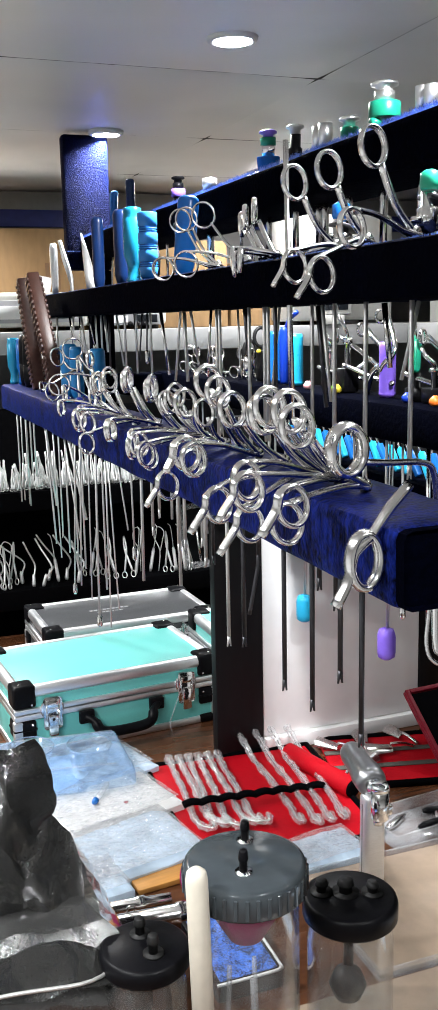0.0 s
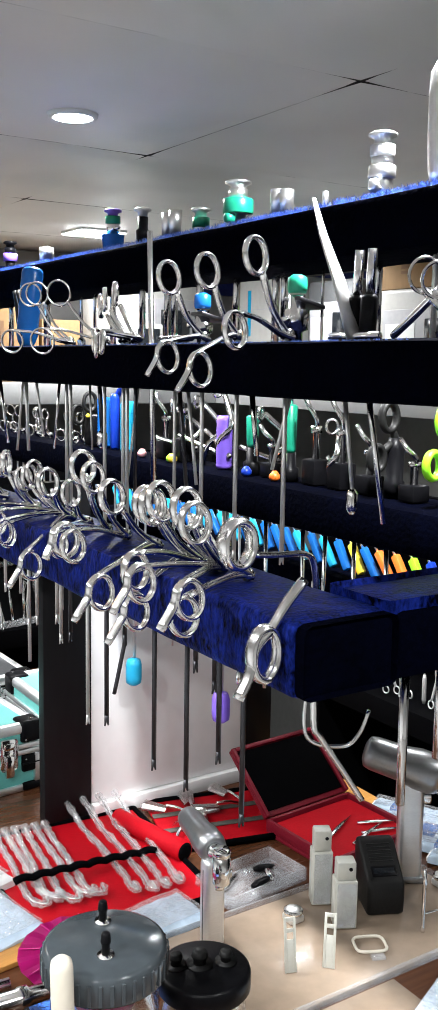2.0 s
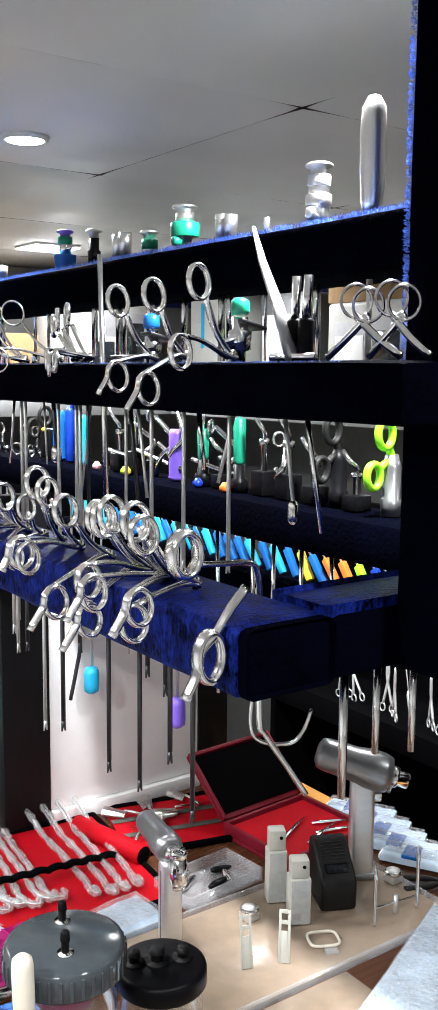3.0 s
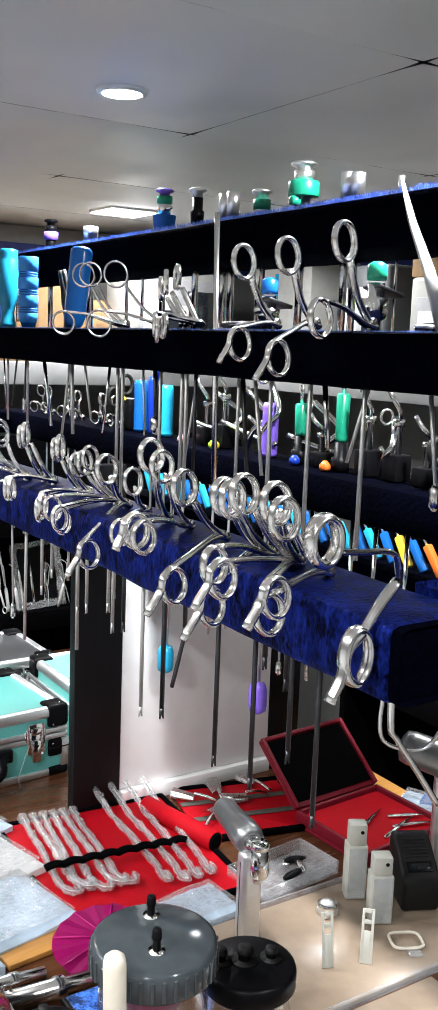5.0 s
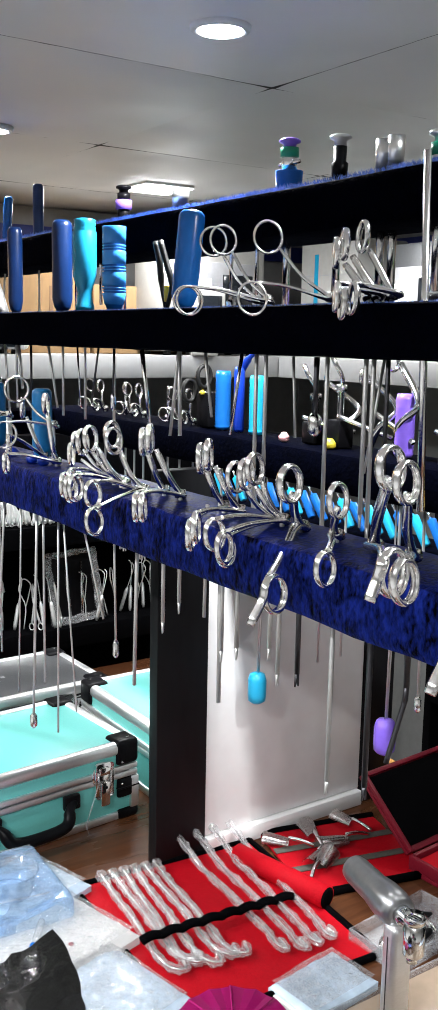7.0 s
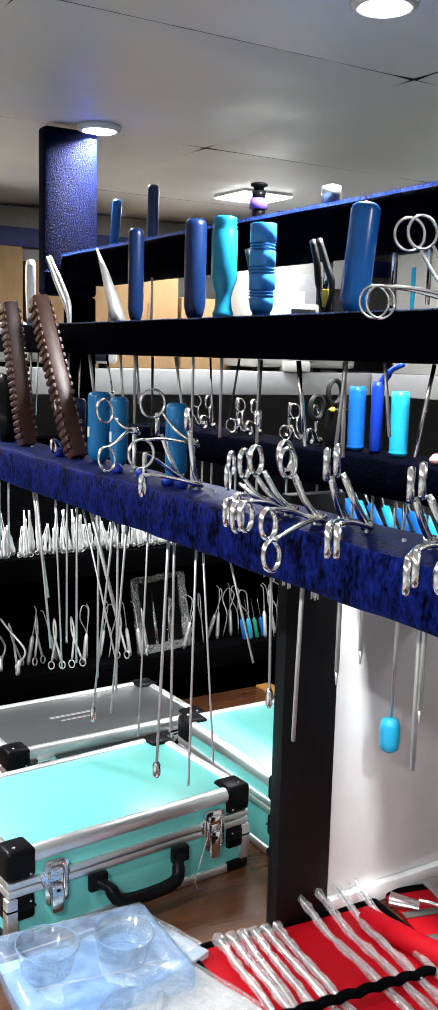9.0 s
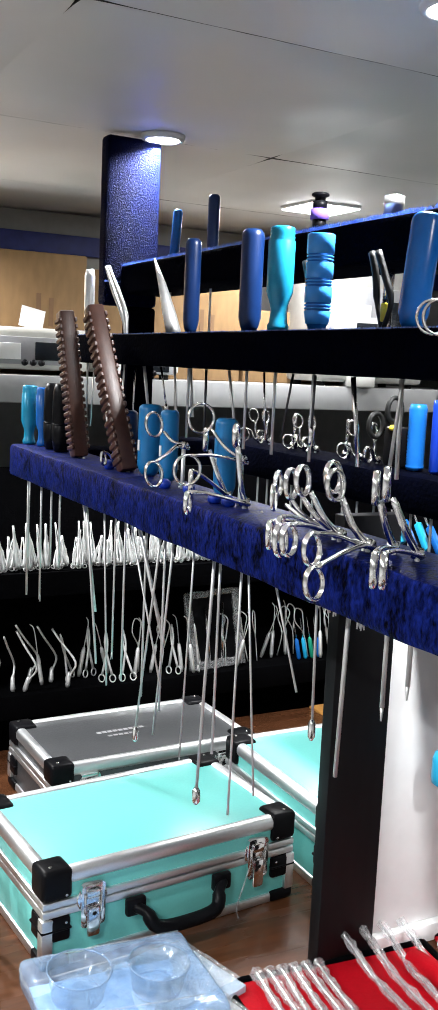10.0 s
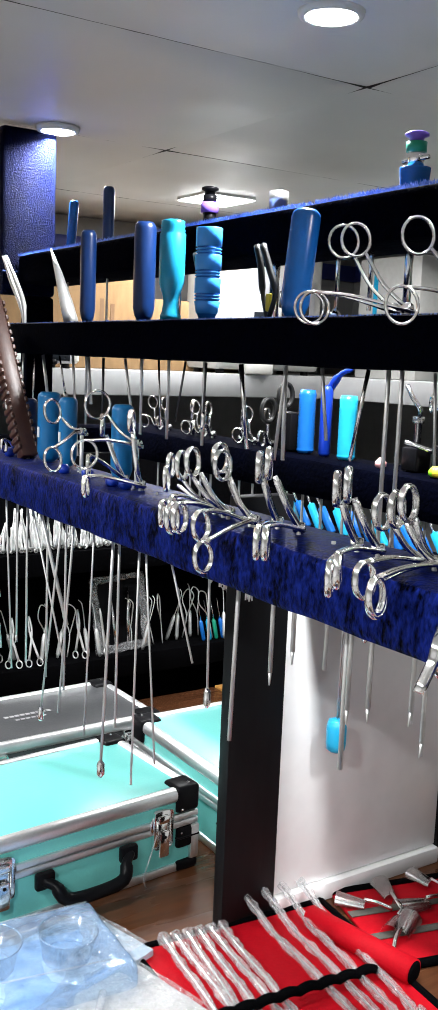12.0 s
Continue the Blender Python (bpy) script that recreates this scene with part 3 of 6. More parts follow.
# ---- ledge: boxes and machines far behind ----
def carton(m, w, d, h, label="plain brown cardboard carton on the wall ledge"):
    t = thing("cardboard_box", m, label, "box", "cartons on the ledge")
    part("body", boxed((-w / 2, -d / 2, 0), (w / 2, d / 2, h), 0.004), CARD, t)
    part("tape", boxed((-w / 2 - 0.0005, -0.025, h - 0.06), (w / 2 + 0.0005, 0.025, h + 0.0008)), TAPE, t)
    for x, z, ww, hh in ((-0.1, 0.16, 0.03, 0.018), (-0.1, 0.12, 0.04, 0.008), (0.08, 0.1, 0.012, 0.1), (0.11, 0.12, 0.012, 0.07)):
        part("print_bar", boxed((x * w / 0.4, -d / 2 - 0.0008, z * h / 0.3), (x * w / 0.4 + ww, -d / 2 + 0.0005, z * h / 0.3 + hh)), CARDPRINT, t)
    return t


LEDGE = 1.54
for x, w, h in ((0.28, 0.42, 0.29), (0.72, 0.43, 0.3), (1.165, 0.44, 0.27), (1.6, 0.4, 0.2)):
    carton(pose(x, 3.3, LEDGE, 0, 0, random.uniform(-2, 2)), w, 0.3, h)
carton(pose(2.3, 0.75, LEDGE, 0, 0, 90), 0.5, 0.22, 0.2)
carton(pose(2.3, 1.35, LEDGE, 0, 0, 90), 0.42, 0.22, 0.22)


def machine(m, w, d, h, skin=None, label="cream-white electronic medical console with dark display"):
    t = thing("medical_console", m, label, "machine", "consoles on the ledge")
    part("housing", boxed((-w / 2, -d / 2, 0.012), (w / 2, d / 2, h), 0.012, 3), skin or (CREAM if h < 0.2 else MACHINE), t)
    for x in (-w / 2 + 0.03, w / 2 - 0.03):
        for y in (-d / 2 + 0.03, d / 2 - 0.03):
            part("foot", turned([(0.012, 0), (0.012, 0.013)], 12, pose(x, y, 0)), BLACKRUBBER, t)
    part("front_plate", boxed((-w * 0.42, -d / 2 - 0.003, h * 0.22), (w * 0.42, -d / 2 + 0.002, h * 0.8), 0.002), LABELGREY, t)
    part("display", boxed((w * 0.06, -d / 2 - 0.005, h * 0.32), (w * 0.36, -d / 2 - 0.002, h * 0.7), 0.002), SCREEN, t)
    part("label", boxed((-w * 0.38, -d / 2 - 0.005, h * 0.32), (-w * 0.05, -d / 2 - 0.002, h * 0.66), 0.001), PAPER, t)
    for k in range(3):
        part("knob", turned([(0.008, 0), (0.007, 0.008)], 12, pose(-w * 0.02 + 0.02 * k, -d / 2 - 0.002, h * 0.26, 90)), BLACKPLASTIC, t)
    return t


machine(pose(0.735, 3.07, LEDGE), 0.31, 0.15, 0.11)
tagged(obj("paper_note", boxed((-0.03, -0.001, 0), (0.03, 0.001, 0.05), 0, 2, pose(0, 0, 0, -8, 12, 0)), PAPER, matrix=pose(0.77, 3.09, LEDGE + 0.111)), "small white printed paper note on the console", "paper")
machine(pose(1.02, 3.07, LEDGE), 0.22, 0.15, 0.06)
machine(pose(1.72, 3.08, LEDGE), 0.36, 0.18, 0.34)
t = thing("white_carton", pose(2.14, 2.86, LEDGE, 0, 0, -90), "pale grey box with a teal printed stripe", "box")
part("body", boxed((-0.13, -0.1, 0), (0.13, 0.1, 0.35), 0.004), MACHINE, t)
part("stripe", boxed((-0.064, -0.1012, 0.16), (-0.046, -0.0995, 0.31)), TEALP, t, "teal printed stripe")
part("flap_line", boxed((-0.13, -0.1008, 0.245), (0.13, -0.0996, 0.2475)), LABELGREY, t)
machine(pose(2.14, 2.5, LEDGE, 0, 0, -90), 0.23, 0.18, 0.32, GREYCASE, "dark grey electronic console with black display")
machine(pose(2.14, 2.1, LEDGE, 0, 0, -90), 0.34, 0.22, 0.275)
carton(pose(2.14, 2.1, LEDGE + 0.2755, 0, 0, -90), 0.36, 0.2, 0.1, "flat brown cardboard carton lying on a console")
machine(pose(2.13, 1.7, LEDGE, 0, 0, -90), 0.3, 0.2, 0.17)


def monitor(m, w, h):
    t = thing("small_monitor", m, "small dark-screened monitor in white frame on ledge", "monitor", "monitors on the ledge")
    part("frame", boxed((-w / 2, -0.02, 0.03), (w / 2, 0.02, 0.03 + h), 0.006), MACHINE, t)
    part("screen", boxed((-w / 2 + 0.012, -0.0225, 0.045), (w / 2 - 0.012, -0.019, 0.015 + h), 0.001), SCREEN, t)
    part("stand", boxed((-0.04, -0.04, 0), (0.04, 0.05, 0.03), 0.004), MACHINE, t)


monitor(pose(1.68, 2.96 + 0.04, LEDGE, 0, 0, -20), 0.13, 0.16)
monitor(pose(1.99, 1.42, LEDGE, 0, 0, -80), 0.22, 0.2)


# ---- black shelving with standing instruments ----
def shelving(name, m, w, tiers, top, label):
    t = thing(name, m, label, "shelving")
    part("back_panel", boxed((-w / 2, 0.2, 0), (w / 2, 0.22, top), 0.002), BLACKCLOTH, t)
    for z in tiers:
        part("shelf", boxed((-w / 2, -0.03, z - 0.04), (w / 2, 0.199, z), 0.003), BLACKCLOTH, t)
        part("lip", boxed((-w / 2, -0.036, z - 0.05), (w / 2, -0.031, z + 0.004), 0.002), BLACKCLOTH, t)
    for x in (-w / 2 - 0.021, w / 2 + 0.001):
        part("side_panel", boxed((x, -0.03, 0), (x + 0.02, 0.22, top), 0.002), BLACKCLOTH, t)
    return t


T1, T2, T3 = 1.115, 0.842, 0.60
shelving("shelving", pose(0.95, 2.79, 0), 1.7, (T1, T2, T3), 1.322, "black cloth-covered tiered shelving full of steel instruments")
shelving("shelving", pose(1.62, 1.28, 0, 0, 0, -90), 1.3, (0.875,), 1.3, "black cloth-covered side shelving hung with instruments")


def tweezers(m, h, wide, bend):
    t = thing("tweezers", m, "small pointed stainless steel tweezers standing in a row", "tweezers", "instruments on the upper shelf")
    for s in (-1, 1):
        bm = bmesh.new()
        tube(bm, smooth_path([(s * wide * 0.2, 0, h), (s * wide * 0.9, 0, h * 0.55), (s * wide, 0, h * 0.25), (s * wide * 0.6, 0, 0.004)], 3), [0.0012] * 3 + [0.0026] * 3 + [0.0036] * 3 + [0.0036], 5, flat=2.2)
        part("blade", bm, SHELFSTEEL, t)
    for x in (-0.006, 0.006):
        part("finger_ring", ring(bmesh.new(), (x, 0, 0.004), 0.005, 0.004, 0.0013, 10, 5), SHELFSTEEL, t)
    return t


kinds = [tweezers(pose(0.36 + 0.02 * k, 2.785, T1 + 0.003), h, w, 0) for k, (h, w) in enumerate([(0.085, 0.0035), (0.07, 0.005), (0.1, 0.003), (0.06, 0.004)])]
random.seed(5)
for k in range(84):
    x = 0.44 + 0.0102 * k + random.uniform(-0.004, 0.004)
    copy_thing(random.choice(kinds), pose(x, 2.785 + random.uniform(-0.01, 0.03), T1 + 0.004, random.uniform(-14, -2), random.uniform(-9, 9), random.uniform(-50, 50)))


def hook_tool(m, kind):
    """Shelf instruments: long probes, curved hooks, scissors."""
    names = {"probe": "thin stainless steel probe with a flat grip", "curve": "curved stainless steel sounding instrument on shelf",
             "scissor": "small stainless steel ring-handled scissors on shelf", "loop": "thin wire loop retractor standing on shelf"}
    t = thing("scissors" if kind == "scissor" else "steel_probe", m, names[kind], "scissors" if kind == "scissor" else "instrument", "instruments on the lower shelf")
    if kind == "probe":
        part("grip", turned([(0.003, 0), (0.0052, 0.01), (0.0052, 0.06), (0.003, 0.07)], 8), SHELFSTEEL, t)
        bm = bmesh.new()
        tube(bm, smooth_path([(0, 0, 0.068), (0.001, 0, 0.1), (0.0, 0, 0.13), (-0.008, 0, 0.14)], 3), 0.0013, 6)
        part("shaft", bm, SHELFSTEEL, t)
    elif kind == "curve":
        bm = bmesh.new()
        tube(bm, smooth_path([(0, 0, 0.0), (0.004, 0, 0.03), (0.012, 0, 0.06), (-0.03, 0, 0.1), (-0.055, 0, 0.125)], 4), 0.0026, 6)
        part("shaft", bm, SHELFSTEEL, t)
        part("grip", turned([(0.004, 0), (0.006, 0.006), (0.0045, 0.03), (0.002, 0.036)], 8), SHELFSTEEL, t)
    elif kind == "scissor":
        for s in (-1, 1):
            bm = bmesh.new()
            tube(bm, smooth_path([(s * 0.012, 0, 0.016), (s * 0.004, 0, 0.05), (-s * 0.003, 0, 0.085), (-s * 0.001, 0, 0.12)], 3), [0.003] * 6 + [0.0024] * 3 + [0.001], 6)
            ring(bm, (s * 0.013, 0, 0.009), 0.007, 0.009, 0.0016, 14, 6)
            part("blade", bm, SHELFSTEEL, t)
    else:
        bm = bmesh.new()
        tube(bm, smooth_path([(0.0, 0, 0), (0.002, 0, 0.06), (-0.018, 0, 0.1), (-0.008, 0, 0.13), (0.012, 0, 0.12), (0.01, 0, 0.095), (0.003, 0, 0.06)], 4), 0.0016, 6)
        part("wire", bm, SHELFSTEEL, t)
    return t


protos = {k: hook_tool(pose(0.5 + 0.03 * n, 2.8, T2 + 0.002, -6, 0, 0), k) for n, k in enumerate(("probe", "curve", "scissor", "loop"))}
random.seed(9)
for k in range(46):
    x = 0.46 + 0.0245 * k
    kind = random.choice(("curve", "curve", "scissor", "probe") if k < 18 else ("probe", "probe", "scissor", "loop"))
    copy_thing(protos[kind], pose(x, 2.785 + random.uniform(-0.01, 0.06), T2 + 0.002, random.uniform(-12, -3), random.uniform(-16, 16), random.uniform(-60, 60)))
for k in range(18):
    copy_thing(protos["scissor" if k % 3 else "probe"], pose(1.64 + random.uniform(-0.03, 0.02), 1.0 + 0.043 * k, 0.877, random.uniform(-6, 6), random.uniform(-20, 20), -90 + random.uniform(-40, 40)))
# bagged set leaning on the lower shelf
t = thing("blister_pack", pose(1.172, 2.80, T2 + 0.001, -8, -4, 0), "clear plastic blister pack holding two dark instruments", "package")
part("backing", boxed((-0.068, 0.002, 0), (0.068, 0.006, 0.19), 0.002), BLACKPLASTIC, t)
for x0, x1, z0, z1 in ((-0.075, -0.055, 0, 0.195), (0.055, 0.075, 0, 0.195), (-0.0545, 0.0545, 0.0, 0.02), (-0.0545, 0.0545, 0.178, 0.195)):
    bm = boxed((x0, -0.009, z0), (x1, 0.0015, z1), 0.003)
    bmesh.ops.subdivide_edges(bm, edges=[e for e in bm.edges if e.calc_length() > 0.05], cuts=9, use_grid_fill=True)
    for v in bm.verts:
        v.co += Vector(noise.noise_vector(v.co * 70)) * 0.004
    part("rim", bm, CLEAR, t, "crinkled clear rim")
part("instrument", turned([(0.004, 0.02), (0.005, 0.07), (0.002, 0.15)], 8, pose(-0.02, -0.003, 0)), STEEL, t)
part("instrument", turned([(0.004, 0.02), (0.005, 0.08), (0.002, 0.16)], 8, pose(0.012, -0.003, 0, 0, 6, 0)), STEEL, t)
for k, mat in enumerate((BLUE_BRIGHT, CYAN, GREENP, BLUE_BRIGHT)):
    t = thing("curette", pose(1.405 + 0.02 * k, 2.79, T2 + 0.001, -8, -8, 0), "slim curette with bright coloured plastic grip", "instrument", "coloured grips on the shelf")
    part("grip", turned([(0.003, 0), (0.0055, 0.004), (0.0055, 0.05), (0.002, 0.056)], 10), mat, t)
    part("shaft", turned([(0.0014, 0.056), (0.0008, 0.11)], 6), STEEL, t)


# ---- ring-handled instruments of the rack ----
def forceps(m, up=(-0.036, 0.058), low=(-0.051, -0.008), rx=0.0135, rz=0.017, bar=0.0036, tang=0.018, length=0.2, shaft=0.0022, skin=None, pipe=None,
            label="stainless steel ring-handled surgical forceps stuck through the beam", group="forceps on the front beam", jaw=True, flat=1.5):
    """Origin at the hole in the beam: the handle reaches towards -x, the shaft goes down."""
    skin, pipe = skin or STEEL, pipe or SATIN
    t = thing("surgical_forceps", m, label, "forceps", group)
    hinge = Vector((0, 0, 0.006))
    # thumb lever
    c = Vector((up[0], up[2] if len(up) > 2 else 0, up[1]))
    d = (c - hinge).normalized()
    bm = bmesh.new()
    ring(bm, c, rx, rz, bar * 0.6, 24, 8, 1.9, 0.25)
    e = c - d * rz * 0.98
    tube(bm, smooth_path([hinge + Vector((0.006, 0, -0.004)), hinge, hinge.lerp(e, 0.45) + Vector((-0.004, 0, -0.002)), e], 4), [bar * 1.2] * 5 + [bar * 0.8] * 7 + [bar * 0.65], 8, flat=flat * 1.05)
    part("thumb_lever", bm, skin, t)
    # finger lever
    c = Vector((low[0], low[2] if len(low) > 2 else -0.002, low[1]))
    d = (c - hinge).normalized()
    bm = bmesh.new()
    ring(bm, c, rx, rz, bar * 0.6, 24, 8, 1.9, 0.25)
    if tang:
        elbow = c + Vector((-rx * 0.72, 0, rz * 0.72))
        pts = [hinge + Vector((0.005, -0.002, -0.003)), hinge + Vector((-0.01, -0.002, 0.0)), hinge.lerp(elbow, 0.6) + Vector((0, 0, 0.0025)), elbow,
               c + Vector((-rx * 1.1, 0, -rz * 0.15)), c + Vector((-rx * 1.3 - tang * 0.6, 0, -rz * 0.75 - tang * 0.5))]
    else:
        e = c + Vector((0.25 * rx, 0, rz * 0.97))
        pts = [hinge + Vector((0.005, -0.002, -0.003)), hinge + Vector((-0.01, -0.002, 0.0)), hinge.lerp(e, 0.6) + Vector((0, 0, 0.002)), e]
    tube(bm, smooth_path(pts, 4), [bar * 0.95] * 5 + [bar * 0.72] * (4 * (len(pts) - 1) - 5) + [bar * 0.66], 8, flat=flat * 1.05)
    part("finger_lever", bm, skin, t)
    bm = bmesh.new()
    lathe(bm, [(0.0045, -0.0055), (0.005, -0.004), (0.005, 0.004), (0.0045, 0.0055)], 12, pose(0, 0, 0.006, 90))
    part("pivot_screw", bm, skin, t)
    bm = bmesh.new()
    rod(bm, (0, 0, 0.006), (0, 0, -length), shaft, shaft, 8)
    part("shaft", bm, pipe, t)
    if jaw:
        for s in (-1, 1):
            bm = bmesh.new()
            tube(bm, [(0, 0, -length + 0.001), (s * 0.0012, 0, -length - 0.006), (s * 0.0022, 0, -length - 0.012)], [shaft * 0.9, shaft * 0.6, shaft * 0.35], 6)
            part("jaw", bm, pipe, t)
    return t


FH = FZ1 + 0.001
HX = 0.603


def front(y, **kw):
    yaw = kw.pop("yaw", 0.0) + 5
    tip = kw.pop("tip", 0.0)
    x = kw.pop("x", HX)
    return forceps(pose(x, y, FH, 0, tip, yaw), **kw)


DK = dict(pipe=DARK_STEEL, length=0.2, shaft=0.0024)
BIG = dict(rx=0.0122, rz=0.0152, bar=0.0037)
def held(pivot, up, low, yaw=7, lift=FH, **kw):
    """Forceps whose hinge and two finger rings stand at given places of the room."""
    turn = Matrix.Rotation(-radians(yaw), 3, "Z")
    base = Vector((pivot[0], pivot[1], lift))
    u, l = turn @ (Vector(up) - base), turn @ (Vector(low) - base)
    return forceps(pose(*base, 0, 0, yaw), up=(u.x, u.z, u.y), low=(l.x, l.z, l.y), **kw)


# near end of the front beam
held((0.6, 0.822), (0.520, 0.774, 1.487), (0.514, 0.779, 1.416), 2, tang=0.0, **BIG, pipe=DARK_STEEL, length=0.206, shaft=0.0024)
held((0.6, 0.86), (0.517, 0.781, 1.497), (0.517, 0.776, 1.429), 4, tang=0.017, **BIG, pipe=DARK_STEEL, length=0.163, shaft=0.0024)
held((0.6, 0.868), (0.524, 0.832, 1.496), (0.503, 0.826, 1.433), 5, tang=0.018, **BIG, pipe=DARK_STEEL, length=0.1, shaft=0.0024)
held((0.6, 0.915), (0.538, 0.881, 1.486), (0.520, 0.866, 1.399), 8, tang=0.022, **BIG, pipe=DARK_STEEL, length=0.21, shaft=0.0024)
held((0.6, 0.9), (0.530, 0.857, 1.488), (0.512, 0.852, 1.437), 12, tang=0.0, **BIG, pipe=DARK_STEEL, length=0.09, shaft=0.0024)
held((0.6, 0.977), (0.536, 0.942, 1.485), (0.509, 0.909, 1.408), 8, tang=0.020, **BIG, pipe=DARK_STEEL, length=0.212, shaft=0.0024)
held((0.6, 1.04), (0.542, 0.993, 1.497), (0.502, 0.951, 1.442), 6, tang=0.0, rx=0.0112, rz=0.0145, bar=0.0034, pipe=DARK_STEEL, length=0.1, shaft=0.0024)
held((0.6, 1.082), (0.536, 1.003, 1.506), (0.498, 0.958, 1.447), 6, tang=0.008, **BIG, pipe=DARK_STEEL, length=0.2, shaft=0.0026)
# middle stretch
ST = dict(rx=0.0105, rz=0.0138, bar=0.0028, tang=0.0)
held((0.6, 1.129), (0.560, 1.083, 1.470), (0.542, 1.074, 1.420), 10, length=0.214, **ST)
held((0.6, 1.175), (0.560, 1.143, 1.475), (0.531, 1.122, 1.391), 9, tang=0.018, **BIG, pipe=DARK_STEEL, length=0.13, shaft=0.0024)
held((0.604, 1.208), (0.571, 1.207, 1.479), (0.533, 1.194, 1.412), 14, length=0.1, **ST)
held((0.604, 1.222), (0.567, 1.230, 1.469), (0.522, 1.196, 1.427), 10, length=0.12, **ST)
held((0.602, 1.206), (0.569, 1.217, 1.473), (0.527, 1.188, 1.417), 20, length=0.14, **ST)
held((0.596, 1.264), (0.560, 1.264, 1.486), (0.525, 1.229, 1.427), 46, length=0.13, **ST)
held((0.596, 1.29), (0.560, 1.277, 1.481), (0.525, 1.238, 1.419), 46, length=0.14, **ST)
held((0.596, 1.37), (0.560, 1.371, 1.491), (0.522, 1.318, 1.432), 50, length=0.11, **ST)
held((0.596, 1.403), (0.560, 1.385, 1.486), (0.522, 1.330, 1.430), 50, length=0.14, **ST)
held((0.580, 1.418), (0.550, 1.430, 1.483), (0.506, 1.388, 1.408), 14, length=0.06, **ST)
held((0.580, 1.424), (0.552, 1.437, 1.489), (0.512, 1.403, 1.433), 18, length=0.06, **ST)
held((0.584, 1.468), (0.547, 1.478, 1.481), (0.507, 1.432, 1.436), 24, length=0.06, **ST)
held((0.586, 1.480), (0.548, 1.499, 1.475), (0.511, 1.452, 1.432), 30, length=0.06, rx=0.0105, rz=0.0145, bar=0.0026, tang=0.0)
held((0.588, 1.500), (0.550, 1.532, 1.458), (0.513, 1.474, 1.433), 48, length=0.06, rx=0.009, rz=0.013, bar=0.0022, tang=0.0)
held((0.592, 1.522), (0.562, 1.545, 1.470), (0.517, 1.462, 1.440), 40, length=0.06, rx=0.009, rz=0.012, bar=0.0022, tang=0.0)
LONG = dict(shaft=0.0026, length=0.07, jaw=False)
held((0.600, 1.690), (0.566, 1.728, 1.521), (0.535, 1.695, 1.466), 3, lift=1.472, rx=0.0165, rz=0.0165, bar=0.0024, tang=0.0, **LONG)
held((0.596, 1.672), (0.580, 1.668, 1.506), (0.536, 1.692, 1.430), 50, rx=0.0095, rz=0.0125, bar=0.0028, tang=0.0, **LONG)
held((0.604, 1.730), (0.578, 1.738, 1.496), (0.545, 1.705, 1.452), 60, rx=0.009, rz=0.013, bar=0.0024, tang=0.0, **LONG)
held((0.598, 1.838), (0.567, 1.862, 1.504), (0.545, 1.808, 1.448), 6, lift=1.474, rx=0.0115, rz=0.0155, bar=0.0026, tang=0.0, **LONG)
front(2.072, up=(-0.026, 0.074), low=(-0.04, 0.016), yaw=30, rx=0.006, rz=0.01, bar=0.0022, tang=0.0, length=0.28, shaft=0.0016)

# loose single-ring handle and bent retractor at the beam's near corner
t = thing("retractor", pose(0.622, 0.782, FH), "stainless steel retractor with ring handle hooked over beam corner", "retractor")
bm = bmesh.new()
tube(bm, smooth_path([(-0.045, 0.0, 0.03), (-0.02, 0.0, 0.028), (0.008, 0.0, 0.026), (0.018, 0, 0.016), (0.0215, 0.0, -0.02), (0.022, 0.0, -0.115), (0.027, -0.004, -0.132), (0.042, -0.016, -0.16), (0.056, -0.026, -0.186)], 4), 0.0026, 8, flat=1.3)
part("shank", bm, STEEL, t)
bm = bmesh.new()
ring(bm, (-0.058, 0.0, 0.04), 0.0135, 0.018, 0.0038, 24, 8, 2.2)
part("finger_ring", bm, STEEL, t)
t = thing("handle_lever", pose(0.553, 0.712, FH), "loose stainless steel ring lever leaning on the velvet", "instrument")
bm = bmesh.new()
ring(bm, (-0.012, 0, -0.026), 0.0115, 0.019, 0.0034, 24, 8, 1.8)
tube(bm, smooth_path([(0.022, 0, 0.024), (0.006, 0, 0.008), (-0.006, 0, -0.008), (-0.02, 0, -0.02), (-0.024, 0, -0.038), (-0.034, 0, -0.056)], 4), 0.0036, 8, flat=1.4)
part("lever", bm, STEEL, t)

# extra thin rods that hang through the front beam
def needle(x, y, z0, z1, lean=(0, 0), r=0.0016, tip=False, skin=None):
    t = thing("steel_rod_instrument", pose(x, y, z0), "thin straight steel instrument shaft hanging through the beam", "instrument", "hanging shafts")
    bm = bmesh.new()
    rod(bm, (0, 0, 0), (lean[0], lean[1], z1 - z0), r, r * 0.9, 8)
    part("shaft", bm, skin or SATIN, t)
    if tip:
        part("tip", turned([(r, 0), (r * 2.4, 0.004), (r * 2.4, 0.018), (r * 1.2, 0.022)], 10, Matrix.Translation((lean[0], lean[1], z1 - z0 - 0.02))), STEEL, t, "small steel bulb")
    return t


